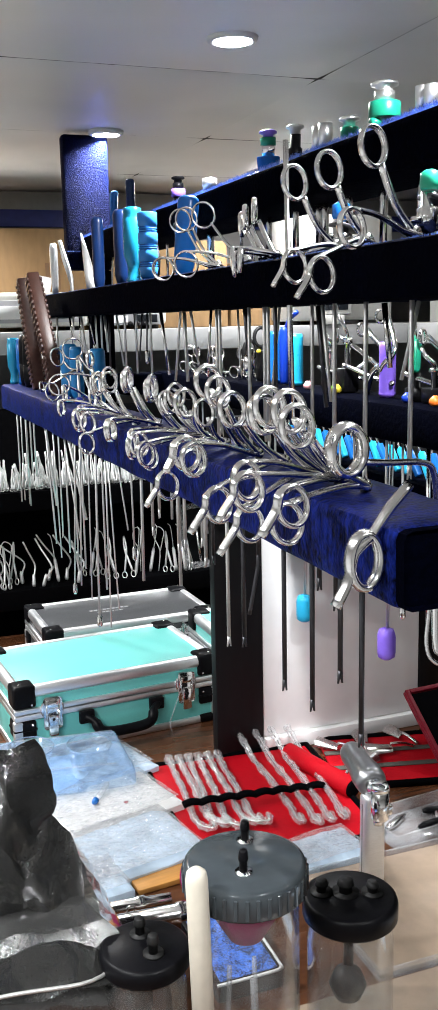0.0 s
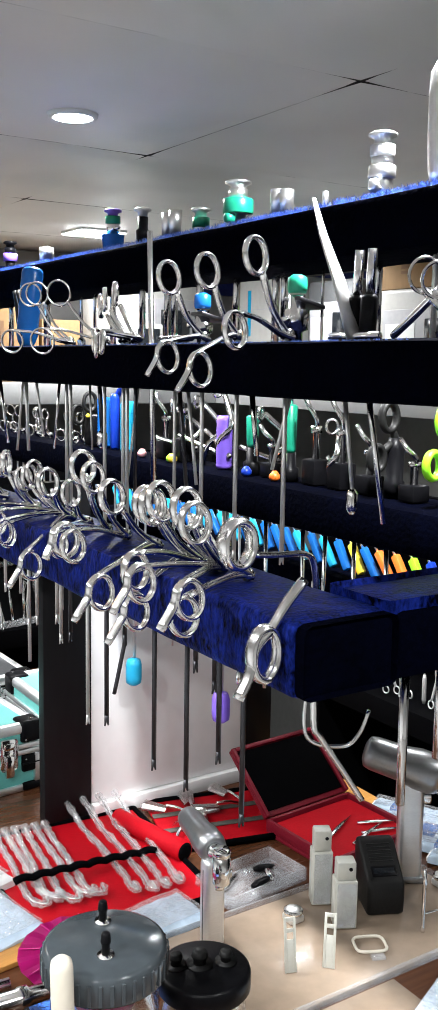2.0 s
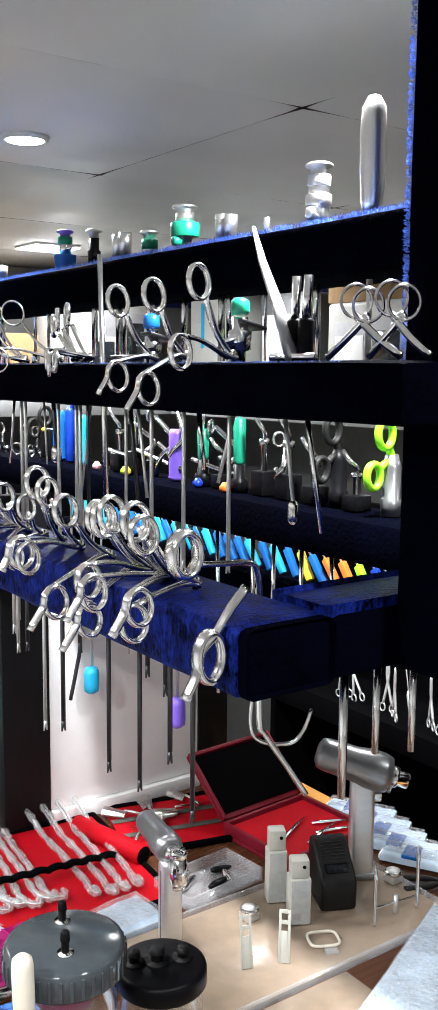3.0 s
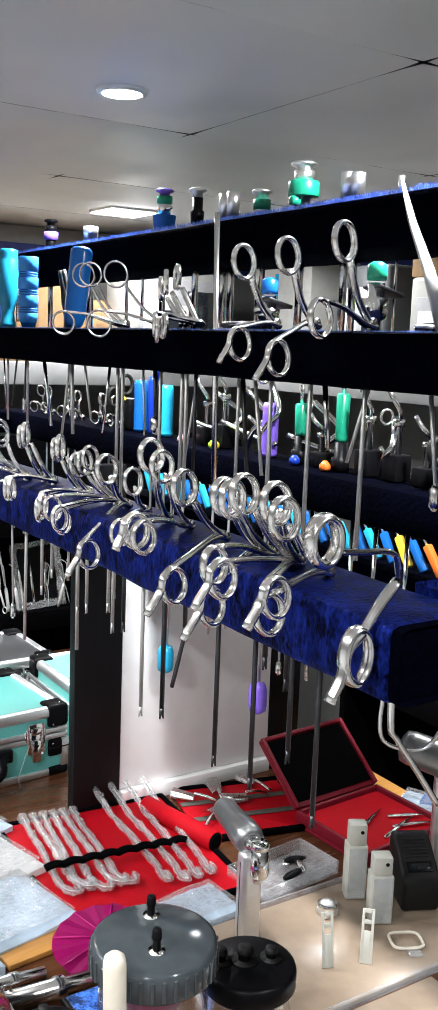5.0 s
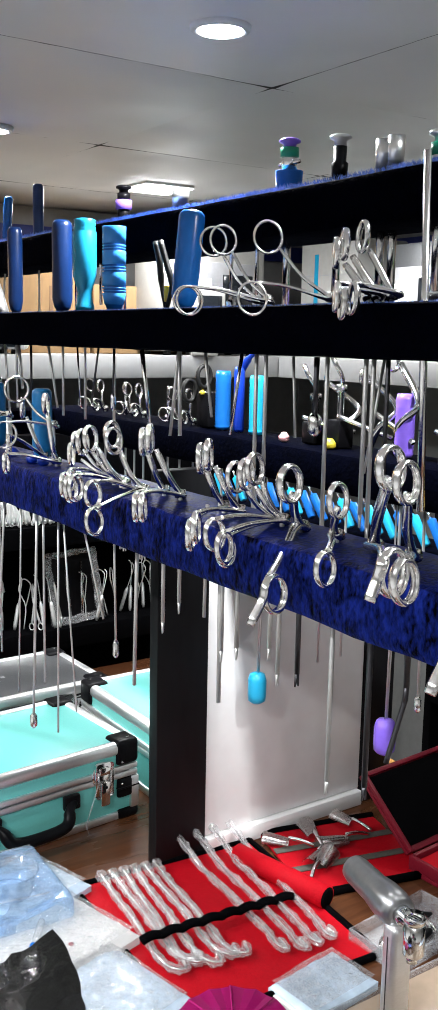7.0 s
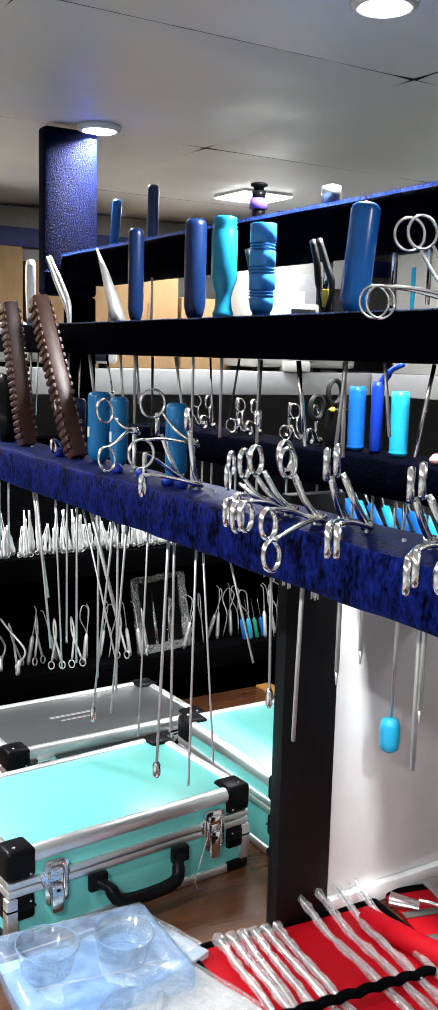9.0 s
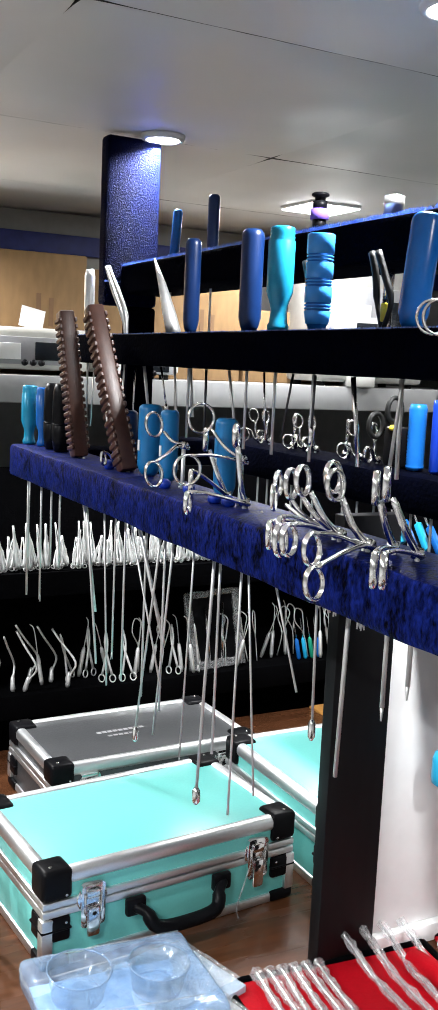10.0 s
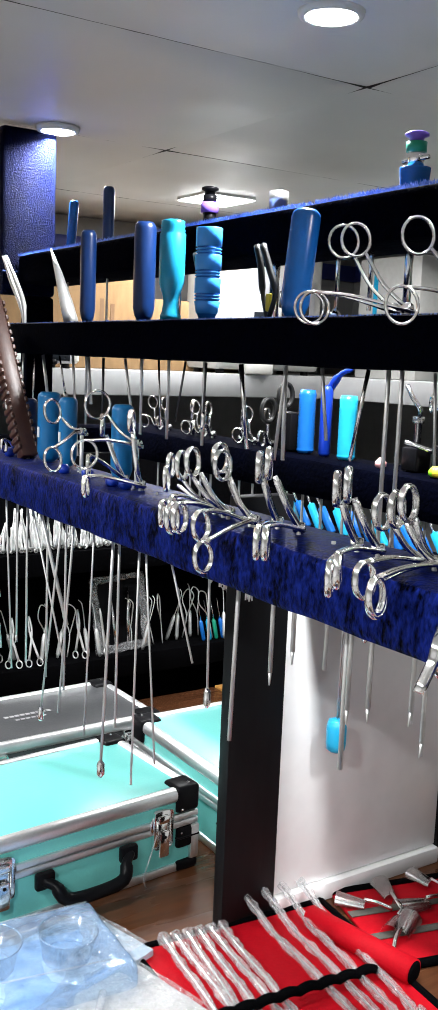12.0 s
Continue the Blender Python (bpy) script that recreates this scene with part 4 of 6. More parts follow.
zf = FZ1 + 0.002
for y, y1, z1, r, tip in ((2.50, 2.51, 1.14, 0.0017, 0), (2.43, 2.427, 1.14, 0.0017, 0), (2.21, 2.13, 1.11, 0.0022, 0), (2.12, 2.083, 1.09, 0.0016, 0), (2.05, 1.885, 1.15, 0.0016, 0),
                         (1.885, 1.965, 1.064, 0.0018, 1), (1.85, 1.904, 1.077, 0.0018, 0), (1.795, 1.819, 1.073, 0.0014, 0), (1.74, 1.766, 1.056, 0.0022, 1), (1.676, 1.683, 1.059, 0.0016, 0),
                         (1.672, 1.626, 1.107, 0.0014, 0), (1.465, 1.473, 1.192, 0.0025, 0), (1.525, 1.518, 1.232, 0.0016, 1), (1.64, 1.55, 1.252, 0.0014, 0), (1.325, 1.328, 1.31, 0.002, 0), (1.30, 1.299, 1.228, 0.0026, 0)):
    needle(0.60, y, zf, z1, (0.0, y1 - y), r, tip)
t = thing("angled_grasper", pose(0.60, 1.042, FZ0), "dark steel grasper shaft with a bent tip below beam", "instrument", "hanging shafts")
part("shaft", tube(bmesh.new(), smooth_path([(0, 0, 0.002), (0, -0.002, -0.045), (-0.002, 0.002, -0.07), (-0.006, 0.01, -0.108)], 4), 0.0022, 8), DARK_STEEL, t)
# shafts seen under the end arm
needle(0.70, 0.733, FZ0 - 0.0005, 1.24, (0, 0), 0.0042, False, STEEL)
needle(0.735, 0.728, FZ0 - 0.0005, 1.275, (0, 0), 0.0036, False, STEEL)
needle(0.775, 0.722, FZ0 - 0.0005, 1.27, (0, 0), 0.0036, False, STEEL)
t = thing("bent_retractor", pose(0.665, 0.78, FZ1 - 0.02), "curved stainless steel hook hanging behind the beam", "retractor")
bm = bmesh.new()
tube(bm, smooth_path([(-0.016, 0.014, 0.02), (-0.018, 0.014, -0.06), (-0.021, 0.014, -0.104), (-0.014, 0.009, -0.12), (0.008, -0.006, -0.122), (0.018, -0.013, -0.11), (0.024, -0.017, -0.09)], 5), 0.0018, 8)
part("hook", bm, STEEL, t)


# ---- screwdriver-like handles ----
def grip(m, profile, mat, label, group, name="driver_handle", shaft=0.15, r=0.002, n=16, bands=(), band_mat=None):
    t = thing(name, m, label, "handle", group)
    part("grip", turned(profile, n), mat, t)
    for z in bands:
        part("groove", turned([(profile[1][0] * 1.03, z), (profile[1][0] * 1.06, z + 0.0012), (profile[1][0] * 1.03, z + 0.0024)], n), band_mat or mat, t)
    bm = bmesh.new()
    rod(bm, (0, 0, 0.004), (0, 0, -shaft), r, r, 8)
    part("shaft", bm, SATIN, t)
    return t


def waisted(h, r):
    return [(r * 0.78, 0), (r * 0.82, h * 0.05), (r * 0.68, h * 0.09), (r * 0.6, h * 0.2), (r * 0.68, h * 0.26), (r, h * 0.38), (r, h * 0.86), (r * 0.9, h * 0.875), (r * 0.96, h * 0.9),
            (r * 0.88, h * 0.915), (r * 0.95, h * 0.94), (r * 0.88, h * 0.955), (r * 0.92, h * 0.985), (r * 0.7, h)]


def plain(h, r):
    return [(r * 0.55, 0), (r * 0.8, h * 0.05), (r, h * 0.14), (r, h * 0.93), (r * 0.93, h * 0.97), (r * 0.7, h)]


gf = "handles on the front beam"
grip(pose(0.585, 2.462, FH), waisted(0.105, 0.0145), TEALP, "waisted bright teal-blue driver handle standing in the beam", gf, shaft=0.28)
grip(pose(0.597, 2.42, FH), waisted(0.103, 0.0125), BLUE_BRIGHT, "waisted bright blue driver handle standing in the beam", gf, shaft=0.28)
for y in (2.365, 2.318):
    grip(pose(0.598, y, FH), [(0.013, 0), (0.016, 0.02), (0.0165, 0.045), (0.015, 0.047), (0.0165, 0.05), (0.0155, 0.1), (0.012, 0.112), (0.008, 0.113)], BLACKPLASTIC, "glossy black barrel-shaped driver handle in the beam", gf, shaft=0.2, bands=(0.044,))


def ribbed_handle(m, h, label):
    """A knobbly brown T-section handle with rows of ridges."""
    t = thing("ribbed_handle", m, label, "handle", gf)
    bm = boxed((-0.0125, -0.013, 0), (0.0125, 0.013, h), 0.004)
    part("grip", bm, BROWN, t)
    for k in range(20):
        z = 0.012 + (h - 0.02) * k / 20
        for x in (-0.0128, 0.0128):
            part("ridge", boxed((x - 0.0026, -0.0138, z), (x + 0.0026, 0.0138, z + h / 20 * 0.6), 0.0014, 1), BROWN, t)
    bm = bmesh.new()
    rod(bm, (0, 0, 0.004), (0, 0, -0.25), 0.003, 0.003, 8)
    part("shaft", bm, SATIN, t)


ribbed_handle(pose(0.598, 2.225, FH, 14, 0, 0) @ pose(0, 0, 0, -25, -4, 0), 0.235, "dark brown ribbed phenolic handle leaning in the beam")
ribbed_handle(pose(0.598, 2.02, FH, 0, 0, 0) @ pose(0, 0, 0, -24, -5, 0), 0.255, "dark brown ribbed phenolic handle tilted in the beam")
for y, h, mat, w in ((1.977, 0.098, MIDBLUE, 0.0165), (1.913, 0.094, MIDBLUE, 0.0125), (2.055, 0.085, NAVYP, 0.013), (1.752, 0.094, MIDBLUE, 0.0135)):
    t = grip(pose(0.612, y, FH), plain(h, w), mat, "flat blue plastic instrument handle standing in the beam", gf, shaft=0.32, r=0.0018)
    part("mark", boxed((-w - 0.0006, -0.003, h * 0.35), (-w + 0.002, 0.003, h * 0.5), 0.0005), PAPER, t, "small white printed mark")
for y in (2.06, 1.845, 1.80, 1.715, 1.69):
    t = thing("stop_ring", pose(0.585 + random.uniform(-0.01, 0.01), y, FH - 0.001), "small bright blue plastic stopper on the velvet", "stopper", "blue stoppers")
    part("ring", turned([(0.006, 0), (0.008, 0.003), (0.008, 0.008), (0.004, 0.012)], 12), COBALT, t)

# ---- middle beam ----
MH = MZ1 + 0.001
gm = "handles on the middle beam"
grip(pose(0.687, 2.445, MH), [(0.0065, 0), (0.008, 0.02), (0.0095, 0.06), (0.0095, 0.105), (0.007, 0.117)], ALU, "polished steel tapered handle standing in the beam", gm)
grip(pose(0.687, 2.018, MH), plain(0.132, 0.0115), NAVYP, "slim dark blue instrument handle standing in the beam", gm)
grip(pose(0.687, 1.845, MH), plain(0.128, 0.0145), NAVYP, "thick navy blue instrument handle standing in the beam", gm)
grip(pose(0.687, 1.773, MH), waisted(0.124, 0.0165), TEALP, "waisted bright teal anodised driver handle in the beam", gm)
h = 0.107
t = grip(pose(0.687, 1.687, MH), [(0.009, 0), (0.0138, 0.012), (0.0138, h - 0.004), (0.0115, h - 0.001)], BLUE_BRIGHT, "sky blue ribbed driver handle standing in the beam", gm, n=20)
for z0, z1 in ((0.007, 0.022), (0.0238, 0.0256), (0.0274, 0.0292), (0.031, 0.049), (0.0508, 0.0526), (0.0544, 0.0562), (0.058, 0.076), (0.0778, 0.0796), (0.0814, 0.0832), (0.085, h)):
    part("ring_segment", turned([(0.0148 - max(0, 0.02 - z0) * 0.25, z0), (0.0156 - max(0, 0.02 - z0) * 0.2, z0 + 0.0006), (0.0156, z1 - 0.0006), (0.0148, z1)], 20), SKY, t)
grip(pose(0.687, 1.516, MH, 0, 6, 0), plain(0.112, 0.0155), BLUE_BRIGHT, "tilted royal blue instrument handle in the beam", gm)


MBIG = dict(rx=0.0115, rz=0.0152, bar=0.0032)


MP = dict(label="stainless steel ring-handled forceps hanging from the middle beam", group="forceps on the middle beam", lift=MH)
held((0.668, 1.004), (0.618, 0.986, 1.684), (0.620, 0.991, 1.610), 2, tang=0.013, **MBIG, length=0.19, **MP)
held((0.668, 0.942), (0.620, 0.921, 1.686), (0.610, 0.915, 1.599), 3, tang=0.016, **MBIG, length=0.2, **MP)
held((0.672, 0.870), (0.620, 0.846, 1.693), (0.606, 0.854, 1.632), 8, tang=0.0, **MBIG, length=0.19, **MP)
held((0.676, 1.352), (0.641, 1.384, 1.689), (0.625, 1.409, 1.630), -28, tang=0.0, rx=0.0135, rz=0.0145, bar=0.0022, length=0.22, **MP)
held((0.672, 1.330), (0.645, 1.372, 1.690), (0.618, 1.392, 1.629), -20, tang=0.0, rx=0.0135, rz=0.0145, bar=0.0022, length=0.2, **MP)
held((0.674, 1.236), (0.637, 1.285, 1.686), (0.608, 1.268, 1.628), -24, tang=0.0, rx=0.0135, rz=0.015, bar=0.0022, length=0.22, **MP)
CL = dict(rx=0.0085, rz=0.013, bar=0.0026, tang=0.0)
held((0.668, 1.166), (0.655, 1.196, 1.675), (0.630, 1.167, 1.622), 62, **CL, length=0.2, **MP)
held((0.670, 1.150), (0.657, 1.175, 1.680), (0.633, 1.158, 1.626), 74, **CL, length=0.18, pipe=DARK_STEEL, **MP)
held((0.668, 1.176), (0.655, 1.207, 1.668), (0.634, 1.180, 1.628), 56, **CL, length=0.19, **MP)
for y, lean in ((0.712, 0.05), (0.672, 0.04)):
    t = thing("loop_forceps", pose(0.690, y, MH), "thin steel forceps with round loops crossing above beam", "forceps", "loop forceps on the middle beam")
    for k, (dy, yaw) in enumerate(((0.008, -35), (-0.006, -55))):
        bm = bmesh.new()
        ring(bm, (0, 0, 0.048 - 0.004 * k), 0.0125, 0.0135, 0.0014, 24, 7, 1.5)
        bmesh.ops.transform(bm, verts=bm.verts, matrix=pose(0, dy, 0, 0, 0, yaw))
        tube(bm, smooth_path([(0, dy, 0.036), (0.0, dy + (lean if k else -lean) * 0.5, 0.018), (0.002, dy + (lean if k else -lean), 0.003)], 4), 0.0026, 7, flat=1.4)
        part("loop_handle", bm, STEEL, t)
# blade retractor, thin hook, tall rod, black-handled pieces
t = thing("blade_retractor", pose(0.69, 0.80, MH), "long tapering flat steel blade leaning in the beam", "retractor")
bm = bmesh.new()
tube(bm, [(0, 0, 0.0), (-0.002, 0.02, 0.05), (-0.003, 0.042, 0.09), (-0.003, 0.056, 0.122)], [0.0085, 0.0075, 0.005, 0.0022], 8, flat=0.25)
part("blade", bm, SATIN, t)
bm = bmesh.new()
tube(bm, [(0, -0.03, 0.003), (0, 0.03, 0.003)], 0.004, 8)
part("foot_bar", bm, STEEL, t)
bm = bmesh.new()
rod(bm, (0, -0.01, 0.0), (0.004, -0.04, -0.15), 0.0028, 0.0022, 8)
part("shaft", bm, STEEL, t)
needle(0.667, 1.1, 1.45, MZ1 + 0.12, (0, 0.013), 0.0034, False, STEEL)
t = thing("cross_rod", pose(0.682, 1.082, MH), "steel rod with a short crossbar lying on the beam", "instrument")
bm = bmesh.new()
rod(bm, (-0.01, -0.05, 0.005), (0.01, 0.05, 0.005), 0.0035, 0.0035, 8)
part("crossbar", bm, STEEL, t)
bm = bmesh.new()
rod(bm, (0, 0, 0.004), (0, 0, -0.2), 0.002, 0.002, 8)
part("shaft", bm, SATIN, t)
for y, mat in ((0.812, BLACKPLASTIC), (0.796, BLACKPLASTIC)):
    t = thing("cannula", pose(0.70, y, MH, 3, 0, 0), "steel tube with a black sleeve standing in the beam", "instrument", "sleeved tubes")
    part("sleeve", turned([(0.0065, 0), (0.0075, 0.004), (0.0075, 0.035), (0.0055, 0.038)], 12), mat, t)
    part("tube", turned([(0.0042, 0.038), (0.0042, 0.075)], 12), STEEL, t)
for y, lean, ry in ((2.262, -22, -8),):
    t = thing("surgical_pliers", pose(0.687, y, MH, 0, 0, 0), "curved steel plier handles standing in the beam", "pliers", "pliers on the middle beam")
    for s in (0, 1):
        bm = bmesh.new()
        tube(bm, smooth_path([(0, 0, -0.01), (0, 0.004 + 0.014 * s, 0.03), (-0.004, 0.03 + 0.02 * s, 0.07), (-0.006, 0.075 + 0.01 * s, 0.115)], 4), [0.003] * 4 + [0.0045] * 6 + [0.0035] * 3, 7, flat=0.7)
        part("handle", bm, SATIN, t)
    bm = bmesh.new()
    rod(bm, (0, 0, 0.0), (0.0, 0.02, -0.22), 0.0018, 0.0018, 8)
    part("shaft", bm, SATIN, t)
t = thing("blade_retractor", pose(0.687, 2.074, MH), "tapering flat steel blade leaning in the beam", "retractor")
part("blade", tube(bmesh.new(), [(0, 0.0, 0.0), (0, 0.02, 0.03), (0, 0.05, 0.075), (0, 0.082, 0.115)], [0.012, 0.011, 0.0065, 0.0015], 8, flat=0.9), SHELFSTEEL, t)
part("shaft", rod(bmesh.new(), (0, 0, 0.002), (0, -0.03, -0.2), 0.002, 0.002, 8), SATIN, t)
# black nippers and yellow grip seen behind the blue handles
for x, y in ((0.715, 1.60), (0.715, 1.735)):
    t = thing("black_nippers", pose(x, y, MH), "black-coated steel nippers with curved handles", "pliers", "black nippers")
    for s in (-1, 1):
        bm = bmesh.new()
        tube(bm, smooth_path([(0, 0, 0), (0, s * 0.012, 0.03), (0, s * 0.008 + 0.01, 0.06), (0, 0.022 + 0.006 * s, 0.085)], 4), [0.003] * 5 + [0.0042] * 8, 7)
        part("handle", bm, BLACKRUBBER, t)
    part("spring", boxed((-0.002, -0.004, 0.01), (0.002, 0.004, 0.03), 0.001), YELLOW, t, "yellow spring clip")
# shafts hanging below the middle beam
random.seed(21)
for k in range(23):
    y = 0.82 + 0.071 * k + random.uniform(-0.015, 0.015)
    needle(0.685 + random.uniform(-0.015, 0.015), y, MZ0 - 0.001, random.uniform(1.46, 1.52), (random.uniform(-0.006, 0.01), random.uniform(-0.02, 0.02)), random.choice((0.0015, 0.002, 0.0028)), k % 6 == 0, random.choice((SATIN, STEEL, STEEL, STEEL, SATIN, DARK_STEEL)))

# ---- upper beam: telescopes and sheaths ----
UH = UZ1 + 0.001
gu = "telescopes on the upper beam"


def scope(y, parts, label, shaft=0.13, r=0.0045, raised=0.0):
    t = thing("endoscope", pose(0.803, y, UH + raised), label, "endoscope", gu)
    for name, profile, mat in parts:
        part(name, turned(profile, 20), mat, t)
    bm = bmesh.new()
    rod(bm, (0, 0, 0.0), (0, 0, -shaft), r, r, 10)
    part("sheath", bm, STEEL, t)
    return t


eye = [(0.008, 0), (0.0085, 0.006), (0.014, 0.008), (0.014, 0.0105), (0.011, 0.012)]


def lift(profile, z, k=1.0):
    return [(r * k, h + z) for r, h in profile]


t = scope(0.90, [("base", [(0.0095, 0), (0.0105, 0.006)], DARK_STEEL), ("body", [(0.0112, 0.006), (0.0112, 0.018), (0.0104, 0.02), (0.0104, 0.024)], BRIGHT), ("collar", [(0.0128, 0.024), (0.0135, 0.025), (0.0135, 0.035), (0.0128, 0.036)], BRIGHT), ("neck", [(0.0105, 0.036), (0.0105, 0.044)], BRIGHT), ("band", [(0.0112, 0.044), (0.0118, 0.045), (0.0118, 0.055)], WHITE), ("eyepiece", lift(eye, 0.055), BRIGHT)], "steel endoscope with white band standing in the beam")
part("stopcock", rod(bmesh.new(), (-0.008, -0.006, 0.013), (-0.02, -0.012, 0.014), 0.003, 0.0035, 10), BRIGHT, t)
part("stopcock_knob", turned([(0.004, -0.006), (0.0055, -0.003), (0.0055, 0.003), (0.004, 0.006)], 12, pose(-0.021, -0.0125, 0.014)), BRIGHT, t)
t = scope(1.147, [("body", [(0.009, 0), (0.009, 0.018), (0.0125, 0.019), (0.0125, 0.03)], BRIGHT), ("green_ring", [(0.0175, 0.020), (0.018, 0.021), (0.018, 0.036), (0.017, 0.037)], GREENP), ("neck", [(0.0115, 0.037), (0.0115, 0.048)], BRIGHT), ("eyepiece", lift(eye, 0.046, 1.1), BRIGHT)], "steel endoscope with a bright green collar")
part("valve_cap", turned([(0.0055, 0), (0.006, 0.004), (0.0055, 0.01), (0.003, 0.011)], 14, pose(-0.009, -0.003, 0.014, 0, -90, 0)), GREENP, t, "green valve cap")
scope(1.229, [("body", [(0.009, 0), (0.009, 0.012)], BRIGHT), ("green_ring", [(0.0108, 0.006), (0.0108, 0.018)], GREENP), ("eyepiece", lift(eye, 0.018, 0.9), BRIGHT)], "short steel endoscope with a green band", raised=0.007)
scope(1.38, [("body", [(0.0085, 0), (0.0095, 0.016), (0.007, 0.018), (0.0075, 0.034)], BLACKPLASTIC), ("eyepiece", lift(eye, 0.034, 0.85), SATIN)], "black and steel endoscope standing in the beam", raised=0.009)
t = scope(1.47, [("cap", [(0.0135, 0), (0.0145, 0.004), (0.0165, 0.026), (0.0165, 0.028)], BLUE_BRIGHT), ("body", [(0.009, 0.028), (0.009, 0.05)], STEEL), ("band", [(0.011, 0.044), (0.011, 0.054)], GREENP), ("eyepiece", lift(eye, 0.052, 0.9), PURPLE)], "endoscope with blue base, green band, purple eyepiece")
bm = bmesh.new()
rod(bm, (0, -0.019, 0.037), (0, 0.019, 0.037), 0.0025, 0.0025, 8)
part("stopcock", bm, STEEL, t)
scope(1.875, [("body", [(0.009, 0), (0.0095, 0.03)], BLACKPLASTIC), ("band", [(0.0125, 0.022), (0.0125, 0.036)], PURPLE), ("neck", [(0.0098, 0.036), (0.0098, 0.046)], BLACKPLASTIC), ("eyepiece", lift(eye, 0.045, 0.85), BLACKPLASTIC)], "black endoscope with a purple band")
for y, h, rr in ((1.068, 0.037, 0.008), (1.052, 0.035, 0.0075), (1.31, 0.04, 0.0085), (1.292, 0.041, 0.0085), (1.712, 0.032, 0.0115), (0.985, 0.024, 0.003)):
    t = thing("steel_sheath", pose(0.803, y, UH), "short polished steel tube sheath standing in the beam", "sheath", "sheaths on the upper beam")
    part("tube", turned([(rr, 0), (rr, h * 0.6), (rr * 1.06, h * 0.62), (rr * 1.06, h), (rr * 0.8, h), (rr * 0.8, h * 0.7)], 18), BRIGHT, t)
    bm = bmesh.new()
    rod(bm, (0, 0, 0), (0, 0, -0.13), rr * 0.55, rr * 0.55, 10)
    part("shaft", bm, STEEL, t)
t = grip(pose(0.803, 0.823, UH), [(0.006, 0), (0.011, 0.02), (0.0125, 0.05), (0.0125, 0.085), (0.0115, 0.105), (0.006, 0.115)], BRIGHT, "large polished steel bulb-shaped handle in the beam", gu, shaft=0.16, r=0.003)
grip(pose(0.803, 2.34, UH, 0, 4, 0), [(0.005, 0), (0.0085, 0.012), (0.0085, 0.085), (0.006, 0.09)], BLUE_BRIGHT, "slim blue handle with white tip in the beam", gu)
grip(pose(0.803, 2.19, UH), plain(0.095, 0.0095), NAVYP, "slim navy handle standing in the beam", gu)
for k, y in enumerate((1.53, 1.60, 1.95, 2.06)):
    needle(0.803 + 0.01 * (k % 2), y, UZ1 + 0.004 * k, 1.64, (0, 0), 0.0028, k == 1, STEEL)

# ---- rear beam ----
BH = BZ1 + 0.001
gr = "handles on the rear beam"


def roller(y, h, r, mat, label, rib=True, x=0.98, tilt=0):
    prof = [(r * 0.8, 0), (r, 0.004)]
    if rib:
        n = 14
        for k in range(n):
            z = 0.006 + (h - 0.02) * k / n
            prof += [(r, z), (r * 0.94, z + (h - 0.02) / n * 0.5)]
    prof += [(r, h - 0.008), (r * 0.85, h)]
    t = grip(pose(x, y, BH, tilt, 0, 0), prof, mat, label, gr, name="driver_handle", shaft=0.22, r=0.0022)
    return t


roller(1.858, 0.096, 0.0135, BLUE_BRIGHT, "ribbed bright blue cylindrical handle on the rear beam")
roller(1.762, 0.092, 0.0135, CYAN, "ribbed light blue cylindrical handle on the rear beam")
roller(1.812, 0.104, 0.009, COBALT, "slim cobalt blue handle on the rear beam", False)
roller(1.438, 0.082, 0.013, PURPLE, "ribbed purple cylindrical handle on the rear beam")
t = thing("clamp_lever", pose(0.985, 1.812, BH + 0.1), "cobalt blue plastic clamp lever sticking up", "handle")
bm = bmesh.new()
tube(bm, smooth_path([(0, 0, 0), (0, -0.02, 0.02), (0, -0.045, 0.03)], 4), [0.006] * 4 + [0.004] * 5, 8)
part("lever", bm, COBALT, t)
for y, h, mat in ((1.355, 0.04, GREENP), (1.262, 0.06, GREENP)):
    t = thing("trocar", pose(0.975, y, BH), "black trocar with green plastic sleeve on rear beam", "trocar", "trocars on the rear beam")
    part("base", turned([(0.013, 0), (0.013, 0.018), (0.009, 0.02), (0.009, 0.04)], 16), BLACKPLASTIC, t)
    part("sleeve", turned([(0.007, 0.04), (0.0085, 0.045), (0.0095, 0.045 + h), (0.007, 0.047 + h)], 16), mat, t)
    part("pin", turned([(0.003, 0.045 + h), (0.003, 0.08 + h)], 8), STEEL, t)
for y, h in ((1.21, 0.05), (1.155, 0.05), (1.31, 0.03), (1.10, 0.035), (1.02, 0.03), (1.62, 0.045), (1.565, 0.055)):
    t = thing("trocar", pose(0.98, y, BH), "black trocar head with steel stopcock on rear beam", "trocar", "trocars on the rear beam")
    part("base", boxed((-0.014, -0.014, 0), (0.014, 0.014, h * 0.7), 0.003), BLACKPLASTIC, t)
    part("post", turned([(0.005, h * 0.7), (0.005, h * 1.4), (0.008, h * 1.42), (0.008, h * 1.6)], 12), STEEL, t)
    bm = bmesh.new()
    tube(bm, smooth_path([(0, 0, h * 1.5), (-0.008, -0.01, h * 1.8), (-0.02, -0.006, h * 2.2), (-0.018, 0.006, h * 2.5)], 4), 0.0032, 7)
    part("stopcock", bm, STEEL, t)
